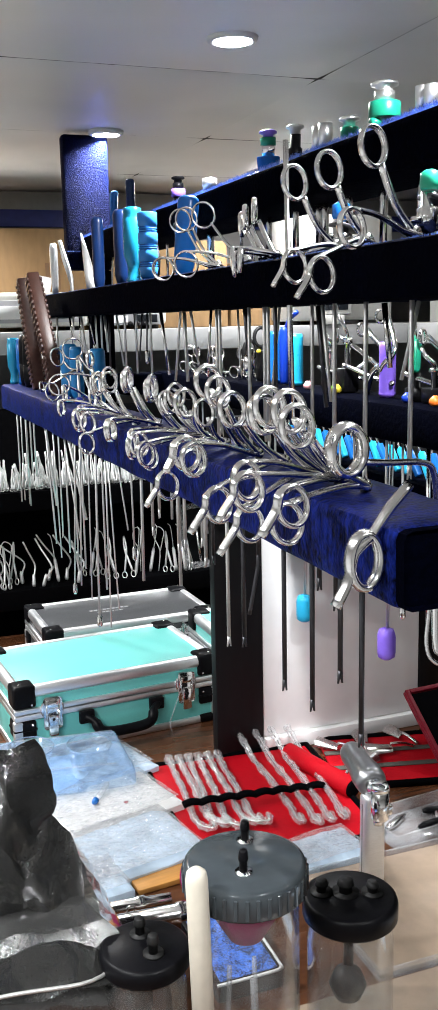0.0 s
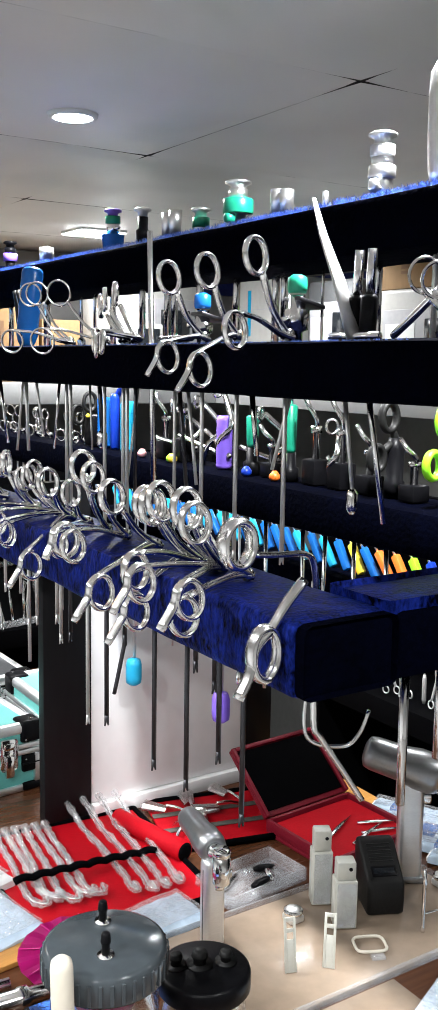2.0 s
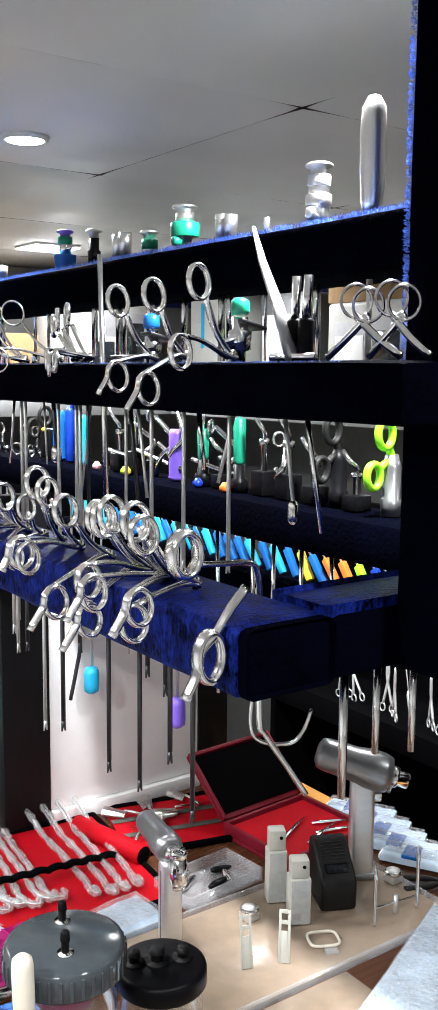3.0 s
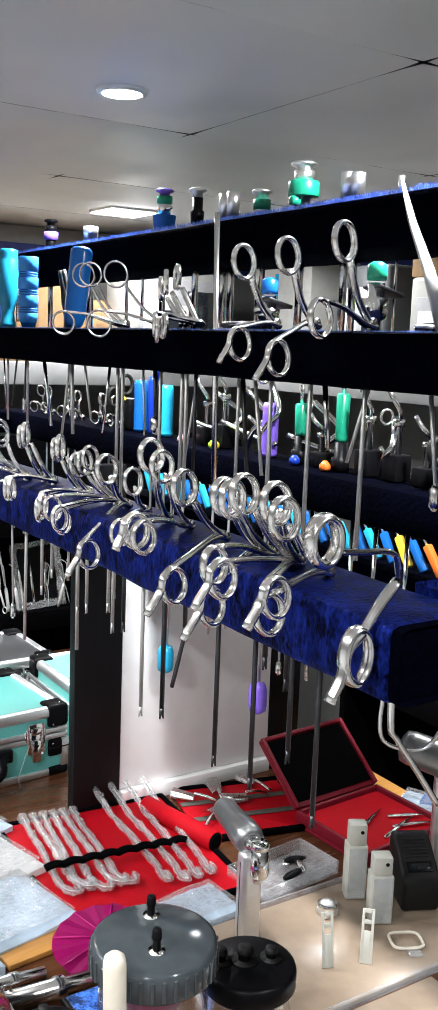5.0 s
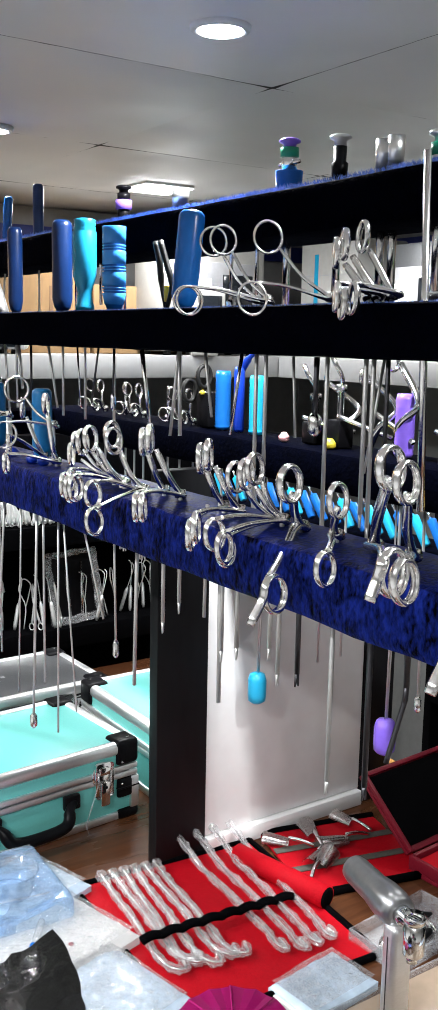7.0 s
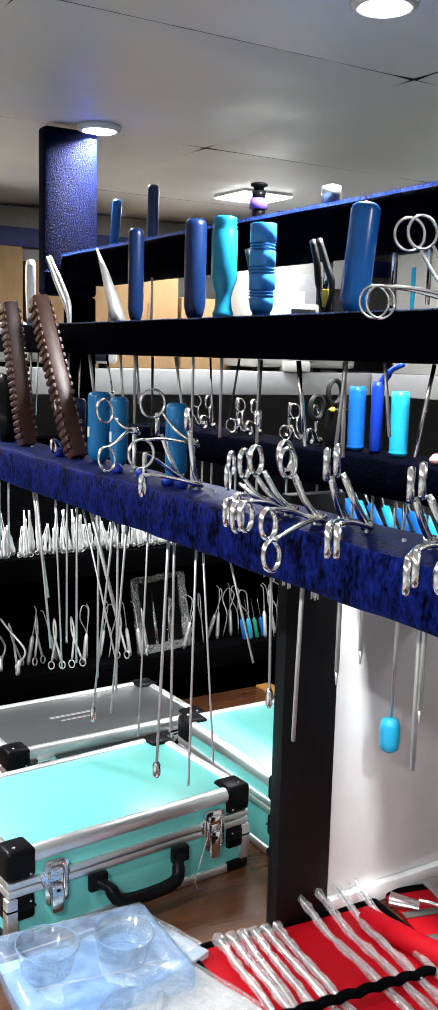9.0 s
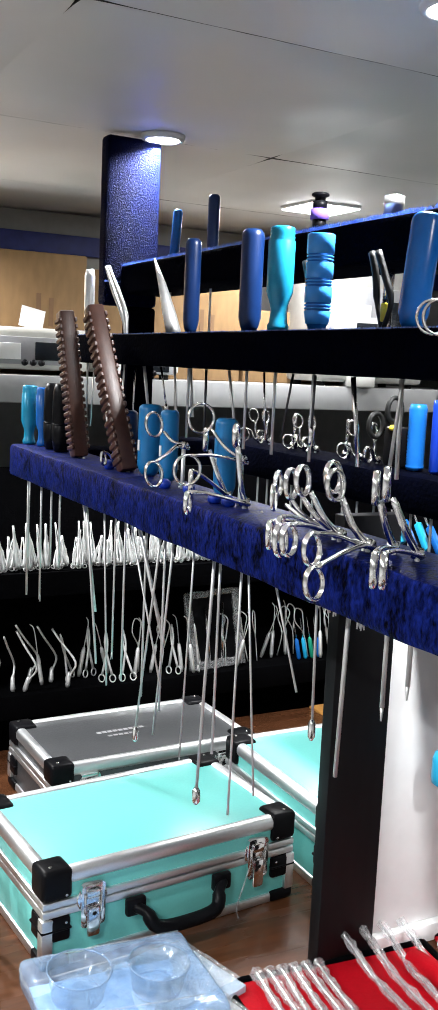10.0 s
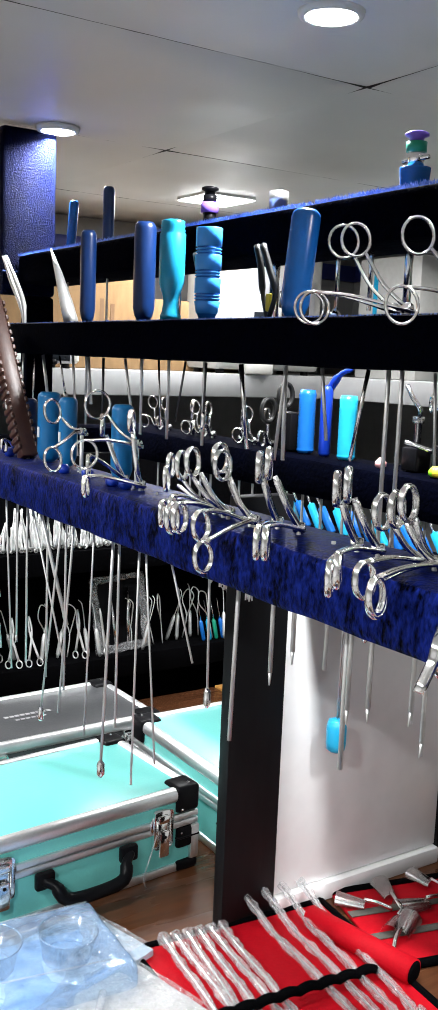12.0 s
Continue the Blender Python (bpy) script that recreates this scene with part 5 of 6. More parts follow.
for y, mat, label in ((1.06, BLACKRUBBER, "black-coated ring-handled grasper on the rear beam"), (0.965, LIME, "lime green plastic ring-handled grasper on rear beam")):
    t = thing("grasper", pose(0.985, y, BH), label, "grasper", "graspers on the rear beam")
    part("barrel", turned([(0.012, 0), (0.013, 0.02), (0.011, 0.022), (0.012, 0.06), (0.008, 0.075)], 14), BLACKPLASTIC if mat is BLACKRUBBER else GUNMETAL, t)
    bm = bmesh.new()
    ring(bm, (-0.012, 0, 0.1), 0.012, 0.017, 0.0042, 20, 8, 1.4)
    tube(bm, smooth_path([(-0.006, 0, 0.085), (0.0, 0.0, 0.07), (0.004, 0, 0.05)], 4), 0.005, 8)
    part("thumb_ring", bm, mat, t)
    bm = bmesh.new()
    ring(bm, (-0.03, 0, 0.05), 0.011, 0.015, 0.0042, 20, 8, 1.4)
    tube(bm, smooth_path([(-0.02, 0, 0.058), (-0.008, 0, 0.066), (0.004, 0, 0.06)], 4), 0.005, 8)
    part("finger_ring", bm, mat, t)
for y, mat in ((1.555, YELLOW), (1.56, LIME), (1.66, PINKP), (1.34, COBALT), (1.27, ORANGE)):
    t = thing("valve_cap", pose(0.955, y, BH), "small coloured plastic valve cap lying on the beam", "cap", "valve caps")
    part("cap", turned([(0.004, 0), (0.008, 0.003), (0.008, 0.008), (0.003, 0.014)], 12), mat, t)
# tangled steel frames between the handles
for y, yaw, s in ((1.51, 20, 1.0), (1.46, -10, 1.2), (1.585, 60, 0.9), (1.33, 30, 0.9), (1.18, -30, 0.8)):
    t = thing("lever_forceps", pose(0.985, y, BH, 0, 0, yaw), "steel lever-handled forceps with long open arms", "forceps", "lever forceps on the rear beam")
    bm = bmesh.new()
    tube(bm, smooth_path([(0, 0, 0), (-0.01 * s, -0.02 * s, 0.035 * s), (0, -0.04 * s, 0.06 * s), (0.01, 0.01, 0.1 * s)], 4), 0.0032, 7, flat=1.5)
    part("arm", bm, STEEL, t)
    bm = bmesh.new()
    tube(bm, smooth_path([(0.0, -0.035 * s, 0.02), (0, 0.0, 0.03 * s), (0.0, 0.05 * s, 0.045 * s)], 4), 0.0026, 7, flat=1.5)
    part("lever", bm, STEEL, t)
    bm = bmesh.new()
    ring(bm, (0, 0.012, 0.1 * s), 0.008, 0.01, 0.0022, 16, 6)
    part("ring", bm, STEEL, t)
RS = dict(rx=0.0085, rz=0.012, bar=0.0024, tang=0.0, length=0.2, shaft=0.002)
for k, y in enumerate((2.32, 2.285, 2.20, 2.165, 2.13, 2.04, 2.0, 1.955)):
    forceps(pose(0.985, y, BH, 0, 0, 40 * (k % 3) - 20), up=(-0.014, 0.05), low=(-0.03, 0.014), label="small steel ring-handled forceps on the rear beam", group="forceps on the rear beam", **RS)
t = thing("black_forceps", pose(0.98, 1.90, BH), "black-handled bulky laparoscopic forceps on the rear beam", "forceps")
part("body", boxed((-0.014, -0.02, 0), (0.014, 0.02, 0.06), 0.006), BLACKPLASTIC, t)
bm = bmesh.new()
ring(bm, (-0.01, 0.0, 0.085), 0.013, 0.018, 0.0036, 18, 7)
ring(bm, (-0.02, 0.03, 0.06), 0.013, 0.018, 0.0036, 18, 7)
part("handle_loop", bm, BLACKRUBBER, t)
part("clip", turned([(0.003, 0), (0.005, 0.004), (0.002, 0.008)], 10, pose(-0.016, -0.004, 0.055)), YELLOW, t)

# bullet-shaped grips hanging below the rear beam
for y, x, z, mat, n, label in ((1.765, 0.996, 1.021, CYAN, 18, "bright blue bullet-shaped plastic grip hanging upside down"), (1.468, 1.001, 1.042, PURPLE, 8, "faceted purple plastic grip hanging upside down")):
    t = thing("hanging_grip", pose(x, y, z), label, "grip", "hanging grips")
    part("grip", turned([(0.008, -0.026), (0.0145, -0.021), (0.0155, -0.012), (0.0155, 0.014), (0.0125, 0.024), (0.005, 0.027)], n), mat, t)
    bm = bmesh.new()
    rod(bm, (0.0, 0, 0.026), (0.004, 0.002, BZ0 - z + 0.001), 0.0014, 0.0014, 6)
    rod(bm, (0.003, 0, 0.026), (0.010, 0.002, BZ0 - z + 0.001), 0.0014, 0.0014, 6)
    part("shaft", bm, SATIN, t)
for k, y in enumerate((1.70, 1.60, 1.55, 1.40, 1.33, 1.24, 1.19, 1.13, 1.07)):
    needle(0.985, y, BZ0 - 0.001, random.uniform(1.10, 1.22) if k < 4 else 1.0 + 0.03 * k, (0, random.uniform(-0.01, 0.01)), 0.0032 if k > 3 else 0.002, k % 3 == 0, STEEL if k > 3 else SATIN)

# ---- coloured graspers lying in the low rear row ----
random.seed(4)
cols = [BLUE_BRIGHT, CYAN, BLUE_BRIGHT, COBALT, LIME, ORANGE, ORANGE, BLUE_BRIGHT, YELLOW, BLUE_BRIGHT, CYAN, BLUE_BRIGHT]
for k in range(33):
    y = 0.98 + 0.0325 * k
    mat = cols[k] if k < len(cols) else random.choice((BLUE_BRIGHT, CYAN, BLUE_BRIGHT))
    t = thing("coloured_grasper", pose(1.10, y, 1.30, 0, 0, 0) @ pose(0, 0, 0, -36, random.uniform(-6, 6), 0), "slim tool with a coloured flat plastic grip", "instrument", "coloured tools in the low rear row")
    part("grip", boxed((-0.008, -0.006, 0), (0.003, 0.006, 0.05), 0.003), mat, t)
    bm = bmesh.new()
    rod(bm, (-0.003, 0, 0.05), (-0.003, 0, 0.07 + random.uniform(0, 0.016)), 0.0022, 0.0016, 6)
    part("tip", bm, STEEL, t)

# small valve telescopes standing on the middle beam
for y, cap, h, label in ((0.913, GREENP, 0.0, "chrome valve telescope with a green cap on the beam"), (1.081, BLUE_BRIGHT, -0.008, "chrome valve telescope with a blue cap on the beam")):
    t = thing("endoscope", pose(0.715, y, MH), label, "endoscope", "telescopes on the middle beam")
    part("body", turned([(0.006, 0), (0.006, 0.01), (0.011, 0.012), (0.012, 0.03 + h), (0.008, 0.032 + h), (0.008, 0.044 + h)], 20), CHROME, t)
    part("plate", boxed((-0.016, -0.012, 0.036 + h), (0.016, 0.012, 0.04 + h), 0.001, 2, pose(0, 0, 0, 0, 14, 0)), DARK_STEEL, t)
    part("cap", turned([(0.0085, 0.046 + h), (0.0095, 0.05 + h), (0.009, 0.06 + h), (0.004, 0.063 + h)], 18), cap, t)
    part("stopcock", rod(bmesh.new(), (-0.02, -0.004, 0.02), (0.0, 0, 0.02), 0.003, 0.003, 8), CHROME, t)


# ---- on the table: jars ----
T = TABLE + 0.0005


def vessel(bm, r, h, neck, wall=0.0022, n=36):
    """An open glass jar with a thick floor and a rolled neck."""
    out = [(r * 0.9, 0), (r, 0.006), (r, h - 0.03), (neck, h - 0.012), (neck, h)]
    inn = [(neck - wall, h), (neck - wall, h - 0.013), (r - wall, h - 0.031), (r - wall, 0.009), (0.0, 0.006)]
    return lathe(bm, out + inn, n, cap=False)


def jar(m, r, h, lid_r, lid_h, lid_mat, nozzles, label, scalloped=False):
    t = thing("suction_jar", m, label, "jar", "suction jars on the table")
    bm = vessel(bmesh.new(), r, h, r * 0.93)
    lathe(bm, [(r * 0.9, 0), (0.0, 0.0)], 36, cap=False)
    bmesh.ops.remove_doubles(bm, verts=bm.verts[:], dist=1e-4)
    bmesh.ops.recalc_face_normals(bm, faces=bm.faces[:])
    part("glass", bm, GLASS, t, "clear cylindrical glass")
    lid = part("lid", turned([(lid_r * 0.96, h - 0.004), (lid_r, h - 0.001), (lid_r, h + lid_h - 0.006), (lid_r * 0.97, h + lid_h - 0.001), (lid_r * 0.9, h + lid_h + 0.001), (0.0, h + lid_h + 0.003)], 48), lid_mat, t)
    if scalloped:
        for k in range(36):
            a = 2 * math.pi * k / 36
            part("rib", boxed((-0.0016, -0.0022, h), (0.0016, 0.0022, h + lid_h - 0.006), 0.0008, 1, pose(lid_r * math.cos(a), lid_r * math.sin(a), 0, 0, 0, math.degrees(a))), lid_mat, lid)
    for x, y, hh, rr, mat in nozzles:
        nz = part("nozzle", turned([(rr, h + lid_h), (rr, h + lid_h + hh * 0.55), (rr * 1.25, h + lid_h + hh * 0.58), (rr * 1.25, h + lid_h + hh * 0.68), (rr * 1.05, h + lid_h + hh * 0.95), (rr * 0.85, h + lid_h + hh)], 14, pose(x, y, 0.001)), mat, lid)
        part("washer", turned([(rr * 2.1, h + lid_h), (rr * 2.1, h + lid_h + 0.0032)], 16, pose(x, y, 0.001)), CHROME if lid_mat is GREYLID else mat, nz)
    return t


j = jar(pose(0.588, 1.062, T), 0.06, 0.225, 0.069, 0.03, GREYLID, [(0.014, 0.034, 0.026, 0.0045, BLACKPLASTIC), (-0.012, -0.026, 0.028, 0.0045, BLACKPLASTIC)], "tall glass suction jar with slate grey screw lid", True)
part("funnel", turned([(0.006, 0.155), (0.02, 0.163), (0.048, 0.212), (0.05, 0.216), (0.046, 0.212), (0.018, 0.165), (0.004, 0.158)], 28, cap=False), MAGENTA, j, "magenta plastic funnel inside")
for x, y in ((0.02, 0.02), (-0.02, 0.015), (0.0, -0.022)):
    bm = bmesh.new()
    rod(bm, (x, y, 0.01), (x * 0.8, y * 0.8, 0.12), 0.003, 0.003, 8)
    part("inner_tube", bm, CLEARBOX, j)
j = jar(pose(0.731, 1.084, T + 0.0065), 0.052, 0.136, 0.057, 0.022, BLACKPLASTIC, [(-0.03, 0.016, 0.018, 0.0065, BLACKRUBBER), (-0.004, 0.004, 0.02, 0.008, BLACKRUBBER), (0.026, -0.008, 0.016, 0.0065, BLACKRUBBER)], "short clear glass suction jar with black rubber lid")
part("float_ball", turned([(0.004, 0.028), (0.016, 0.034), (0.0225, 0.05), (0.016, 0.066), (0.004, 0.072)], 22, pose(-0.008, -0.01, 0)), BLACKRUBBER, j, "black rubber float ball")
part("float_stem", turned([(0.006, 0.07), (0.006, 0.134)], 12, pose(-0.004, -0.004, 0)), BLACKRUBBER, j)
jar(pose(0.474, 1.076, T), 0.045, 0.155, 0.05, 0.016, BLACKPLASTIC, [(0.0, 0.018, 0.022, 0.0055, BLACKRUBBER), (0.004, -0.02, 0.024, 0.0055, BLACKRUBBER)], "small clear glass jar with black lid and nozzles")
t = thing("plastic_tube", pose(0.519, 1.006, T, -1, -1, 0), "upright ivory plastic tube with rounded end", "tube")
part("tube", turned([(0.0118, 0), (0.0118, 0.278), (0.0105, 0.286), (0.006, 0.29), (0.0, 0.291)], 22), IVORY, t)

# magenta fan-shaped filter and blue packet behind the jars
t = thing("filter_disc", pose(0.70, 1.397, T + 0.024, 5, -4, 0), "pleated translucent magenta plastic disc", "disc")
bm = bmesh.new()
hub, edge = bm.verts.new((0, 0, 0.006)), []
for k in range(32):
    a = 2 * math.pi * k / 32
    edge.append(bm.verts.new((0.08 * math.cos(a), 0.08 * math.sin(a), 0.0032 * (k % 2) - 0.001)))
for k in range(32):
    bm.faces.new((hub, edge[k], edge[(k + 1) % 32]))
bmesh.ops.solidify(bm, geom=bm.faces[:], thickness=0.0015)
bmesh.ops.recalc_face_normals(bm, faces=bm.faces[:])
part("disc", bm, MAGENTA, t, smooth=False)
for k in range(8):
    a = 2 * math.pi * (k + 0.3) / 8
    part("fold", rod(bmesh.new(), (0.012 * math.cos(a), 0.012 * math.sin(a), 0.007), (0.078 * math.cos(a), 0.078 * math.sin(a), 0.0042), 0.0011, 0.0011, 6), MAGENTA, t)
part("stand", turned([(0.012, -0.024), (0.008, 0.001)], 14), MAGENTA, t)
t = thing("blue_card_tray", pose(0.634, 1.238, T, 0, 0, 0), "flat dark tray with blue patterned card and white rim", "tray")
part("frame", boxed((-0.045, -0.074, 0), (0.045, 0.074, 0.026), 0.004, 2), BLACKPLASTIC, t)
part("card", boxed((-0.039, -0.068, 0.0262), (0.039, 0.068, 0.028), 0.0006), BLUECARD, t, "blue speckled card")
part("rim", tube(bmesh.new(), smooth_path([(-0.045, -0.074, 0.027), (0.03, -0.074, 0.027), (0.042, -0.07, 0.027), (0.045, -0.058, 0.027), (0.045, 0.072, 0.027)], 5), 0.002, 8), PAPER, t, "white rounded rim")

# steel bar tools lying at the table's front
for y, r, x0, x1, z in ((1.40, 0.0105, 0.47, 0.60, 0.012), (1.352, 0.014, 0.50, 0.655, 0.0155)):
    t = thing("steel_bar", pose(0, y, T), "thick polished steel bar tool lying on the table", "bar", "steel bars")
    bm = bmesh.new()
    lathe(bm, [(r * 0.6, 0), (r, 0.003), (r, (x1 - x0) * 0.6), (r * 1.15, (x1 - x0) * 0.62), (r * 1.15, (x1 - x0) * 0.7), (r * 0.9, (x1 - x0) * 0.72), (r * 0.9, x1 - x0)], 20, along((x0, 0, z), (x1, -0.012, z)))
    part("bar", bm, STEEL, t)
    part("loop", ring(bmesh.new(), (x0 + 0.03, 0, z + r + 0.004), 0.006, 0.006, 0.0016, 16, 6), STEEL, t)

# ---- black vinyl bag and its flap ----
def crumple(bm, amp, freq, seed):
    for v in bm.verts:
        n = noise.noise_vector(v.co * freq + Vector((seed, 0, 0)))
        v.co += Vector(n) * amp


def wrinkled(rows, cols, where, amp, seed, thick=0.003):
    """A creased cloth sheet: where(u, v) gives its rest shape."""
    bm = bmesh.new()
    g = []
    for a in range(rows + 1):
        line = []
        for b in range(cols + 1):
            p = Vector(where(a / rows, b / cols))
            n = Vector((0, 0, 0))
            for f, k in ((9, 1.0), (22, 0.45), (55, 0.16)):
                q = Vector(noise.noise_vector(p * f + Vector((seed, seed * 2, 0))))
                n += Vector((abs(q.x) - 0.3, abs(q.y) - 0.3, abs(q.z) - 0.3)) * k
            line.append(bm.verts.new(p + n * amp))
        g.append(line)
    for a in range(rows):
        for b in range(cols):
            bm.faces.new((g[a][b], g[a + 1][b], g[a + 1][b + 1], g[a][b + 1]))
    bmesh.ops.solidify(bm, geom=bm.faces[:], thickness=thick)
    bmesh.ops.recalc_face_normals(bm, faces=bm.faces[:])
    return bm


t = thing("vinyl_bag", pose(0.36, 1.22, T), "soft shiny black vinyl bag with raised creased flap", "bag")
bm = bmesh.new()
bmesh.ops.create_cube(bm, size=1.0)
bmesh.ops.subdivide_edges(bm, edges=bm.edges[:], cuts=15, use_grid_fill=True)
for v in bm.verts:
    p = v.co
    f = 1 - 0.3 * (2 * p.z) ** 2 * (1 if p.z > 0 else 0.2)
    p.x, p.y, p.z = p.x * 0.23 * f, p.y * 0.3 * f, (p.z + 0.5) * 0.185
for v in bm.verts:
    if v.co.z > 0.004:
        n = Vector(noise.noise_vector(v.co * 11)) + 0.5 * Vector(noise.noise_vector(v.co * 30))
        v.co += Vector((n.x, n.y, abs(n.z))) * 0.012
part("body", bm, BLACKVINYL, t)
bm = wrinkled(26, 30, lambda u, v: (-0.16 + 0.2 * u + 0.055 * (1 - v), 0.02 + 0.01 * v - 0.1 * (1 - v), 0.15 + 0.215 * v - 0.012 * u), 0.038, 3.0)
part("flap", bm, BLACKVINYL, t, "raised creased flap")
bm = wrinkled(24, 24, lambda u, v: (-0.13 + 0.23 * u, -0.165 + 0.14 * v, 0.17 + 0.03 * math.sin(math.pi * v) * math.sin(math.pi * u) - 0.02 * u), 0.02, 8.0)
part("front_fold", bm, BLACKVINYL, t, "puffy front fold")
bm = bmesh.new()
tube(bm, smooth_path([(-0.12, -0.16, 0.168), (-0.03, -0.172, 0.172), (0.05, -0.165, 0.16), (0.1, -0.12, 0.15)], 5), 0.0022, 6)
part("piping", bm, SATIN, t, "thin pale stitched piping")

# ---- sterile packs and blister boxes ----
def sheet(m, w, d, h, mat, label, amp=0.0035, name="sterile_pack", group="sterile packs"):
    t = thing(name, m, label, "package", group)
    bm = bmesh.new()
    n = 26
    top = [[bm.verts.new((-w / 2 + w * a / n, -d / 2 + d * b / n, h * (1 - 0.4 * max(abs(2 * a / n - 1), abs(2 * b / n - 1)) ** 12))) for b in range(n + 1)] for a in range(n + 1)]
    for row in top:
        for v in row:
            v.co.z += amp * (0.5 + 0.6 * noise.noise(v.co * 34 + Vector((w * 90, d * 70, 0))) + 0.4 * noise.noise(v.co * 90))
    for a in range(n):
        for b in range(n):
            bm.faces.new((top[a][b], top[a + 1][b], top[a + 1][b + 1], top[a][b + 1]))
    edge = [top[a][0] for a in range(n + 1)] + [top[n][b] for b in range(1, n + 1)] + [top[a][n] for a in range(n - 1, -1, -1)] + [top[0][b] for b in range(n - 1, 0, -1)]
    low = [bm.verts.new((v.co.x, v.co.y, 0)) for v in edge]
    for k in range(len(edge)):
        q = (k + 1) % len(edge)
        bm.faces.new((edge[k], low[k], low[q], edge[q]))
    bm.faces.new(low[::-1])
    bmesh.ops.recalc_face_normals(bm, faces=bm.faces[:])
    part("pack", bm, mat, t)
    film = wrinkled(18, 18, lambda u, v: (-w * 0.47 + w * 0.94 * u, -d * 0.47 + d * 0.94 * v, h + amp + 0.0035), 0.004, w * 37 + d * 91, 0.0008)
    part("film", film, CLEAR, t, "creased clear film")
    part("seal", boxed((-w / 2 - 0.004, -d / 2 + 0.004, 0.0005), (-w / 2 + 0.008, d / 2 - 0.004, h * 0.55), 0.001), PAPER, t)
    return t


sheet(pose(0.575, 1.55, T, 0, 0, 12), 0.22, 0.17, 0.02, PAPERBLUE, "flat pale blue sterile instrument pack in film")
t = sheet(pose(0.582, 1.69, T, 0, 0, 14), 0.22, 0.15, 0.026, PAPER, "flat white paper-backed sterile pack in film")
part("label_dot", turned([(0.004, 0), (0.004, 0.0008)], 10, pose(0.02, -0.03, 0.0285)), RED, t, "small red dot")
part("vial", turned([(0.003, 0), (0.0055, 0.004), (0.0055, 0.045), (0.002, 0.05)], 10, pose(-0.02, 0.0, 0.034, 0, 82, 40)), CLEARBOX, t)
part("vial_cap", turned([(0.005, 0), (0.006, 0.008)], 10, pose(-0.03, -0.008, 0.034, 0, 82, 40)), BLUE_BRIGHT, t)
sheet(pose(0.583, 1.845, T, 0, 0, 16), 0.22, 0.15, 0.022, PAPERBLUE, "flat pale blue sterile instrument pack with clear film")
sheet(pose(0.50, 1.47, T + 0.0, 0, 0, 8), 0.1, 0.1, 0.02, PAPERBLUE, "small pale blue sterile pouch on the table")
# clear blister box with round cups, lying on the packs
t = thing("blister_box", pose(0.53, 1.812, T + 0.03, 2, 2, -2), "clear blue-tinted plastic blister box with round cups", "package")
bm = boxed((-0.118, -0.085, 0), (0.118, 0.085, 0.036), 0.01, 3)
bmesh.ops.subdivide_edges(bm, edges=[e for e in bm.edges if e.calc_length() > 0.05], cuts=7, use_grid_fill=True)
crumple(bm, 0.004, 24, 4.0)
part("shell", bm, TINTED, t, "crinkled blue-tinted shell")
for x, y, r in ((-0.056, 0.02, 0.041), (0.048, 0.004, 0.04)):
    cup = part("cup", turned([(r * 0.7, 0.012), (r * 0.8, 0.0125), (r, 0.05), (r * 1.04, 0.051), (r * 0.97, 0.05), (r * 0.77, 0.0145), (0.0, 0.0142)], 32, pose(x, y, 0), cap=False), GLASS, t, "round clear cup")
    part("cup_rim", tube(bmesh.new(), [(x + r * 1.02 * math.cos(2 * math.pi * k / 36), y + r * 1.02 * math.sin(2 * math.pi * k / 36), 0.0515) for k in range(36)], 0.0011, 6, True), TINTED, cup)
    part("cup_step", tube(bmesh.new(), [(x + r * 0.8 * math.cos(2 * math.pi * k / 36), y + r * 0.8 * math.sin(2 * math.pi * k / 36), 0.0155) for k in range(36)], 0.0013, 6, True), TINTED, cup)
for a, c in (((-0.112, 0.03, 0.038), (0.1, 0.055, 0.039)), ((-0.112, -0.045, 0.038), (0.085, -0.06, 0.039)), ((-0.1, 0.078, 0.037), (0.108, 0.08, 0.037))):
    part("shell_ridge", rod(bmesh.new(), a, c, 0.0011, 0.0011, 6), CLEARBOX, t)
part("liner", boxed((-0.105, -0.075, -0.004), (0.105, 0.075, -0.0006), 0.001), PAPERBLUE, t)

# ---- red instrument rolls with wrapped tools ----
t = thing("instrument_roll", pose(0.855, 1.665, T), "open red instrument roll with black binding and strap", "instrument roll", "red rolls")
bm = bmesh.new()
corners = [(-0.165, 0.165), (-0.185, -0.205), (0.13, -0.225), (0.16, 0.135)]
vs = [bm.verts.new((x, y, z)) for z in (0.0, 0.006) for x, y in corners]
bm.faces.new(vs[3::-1])
bm.faces.new(vs[4:])
for k in range(4):
    bm.faces.new((vs[k], vs[(k + 1) % 4], vs[4 + (k + 1) % 4], vs[4 + k]))
bmesh.ops.recalc_face_normals(bm, faces=bm.faces[:])
part("mat", bm, RED, t)
for (x0, y0), (x1, y1) in zip(corners, corners[1:] + corners[:1]):
    part("binding", rod(bmesh.new(), (x0, y0, 0.006), (x1, y1, 0.006), 0.0055, 0.0055, 8), BLACKCLOTH, t)
pts = []
for k in range(41):
    u = k / 40
    pts.append((-0.158 + 0.262 * u, -0.043 - 0.015 * u, 0.026 - 0.008 * u * u + 0.004 * abs(math.sin(u * math.pi * 8))))
part("strap", tube(bmesh.new(), pts, 0.0055, 8, flat=1.5), BLACKCLOTH, t, "black elastic strap in loops")
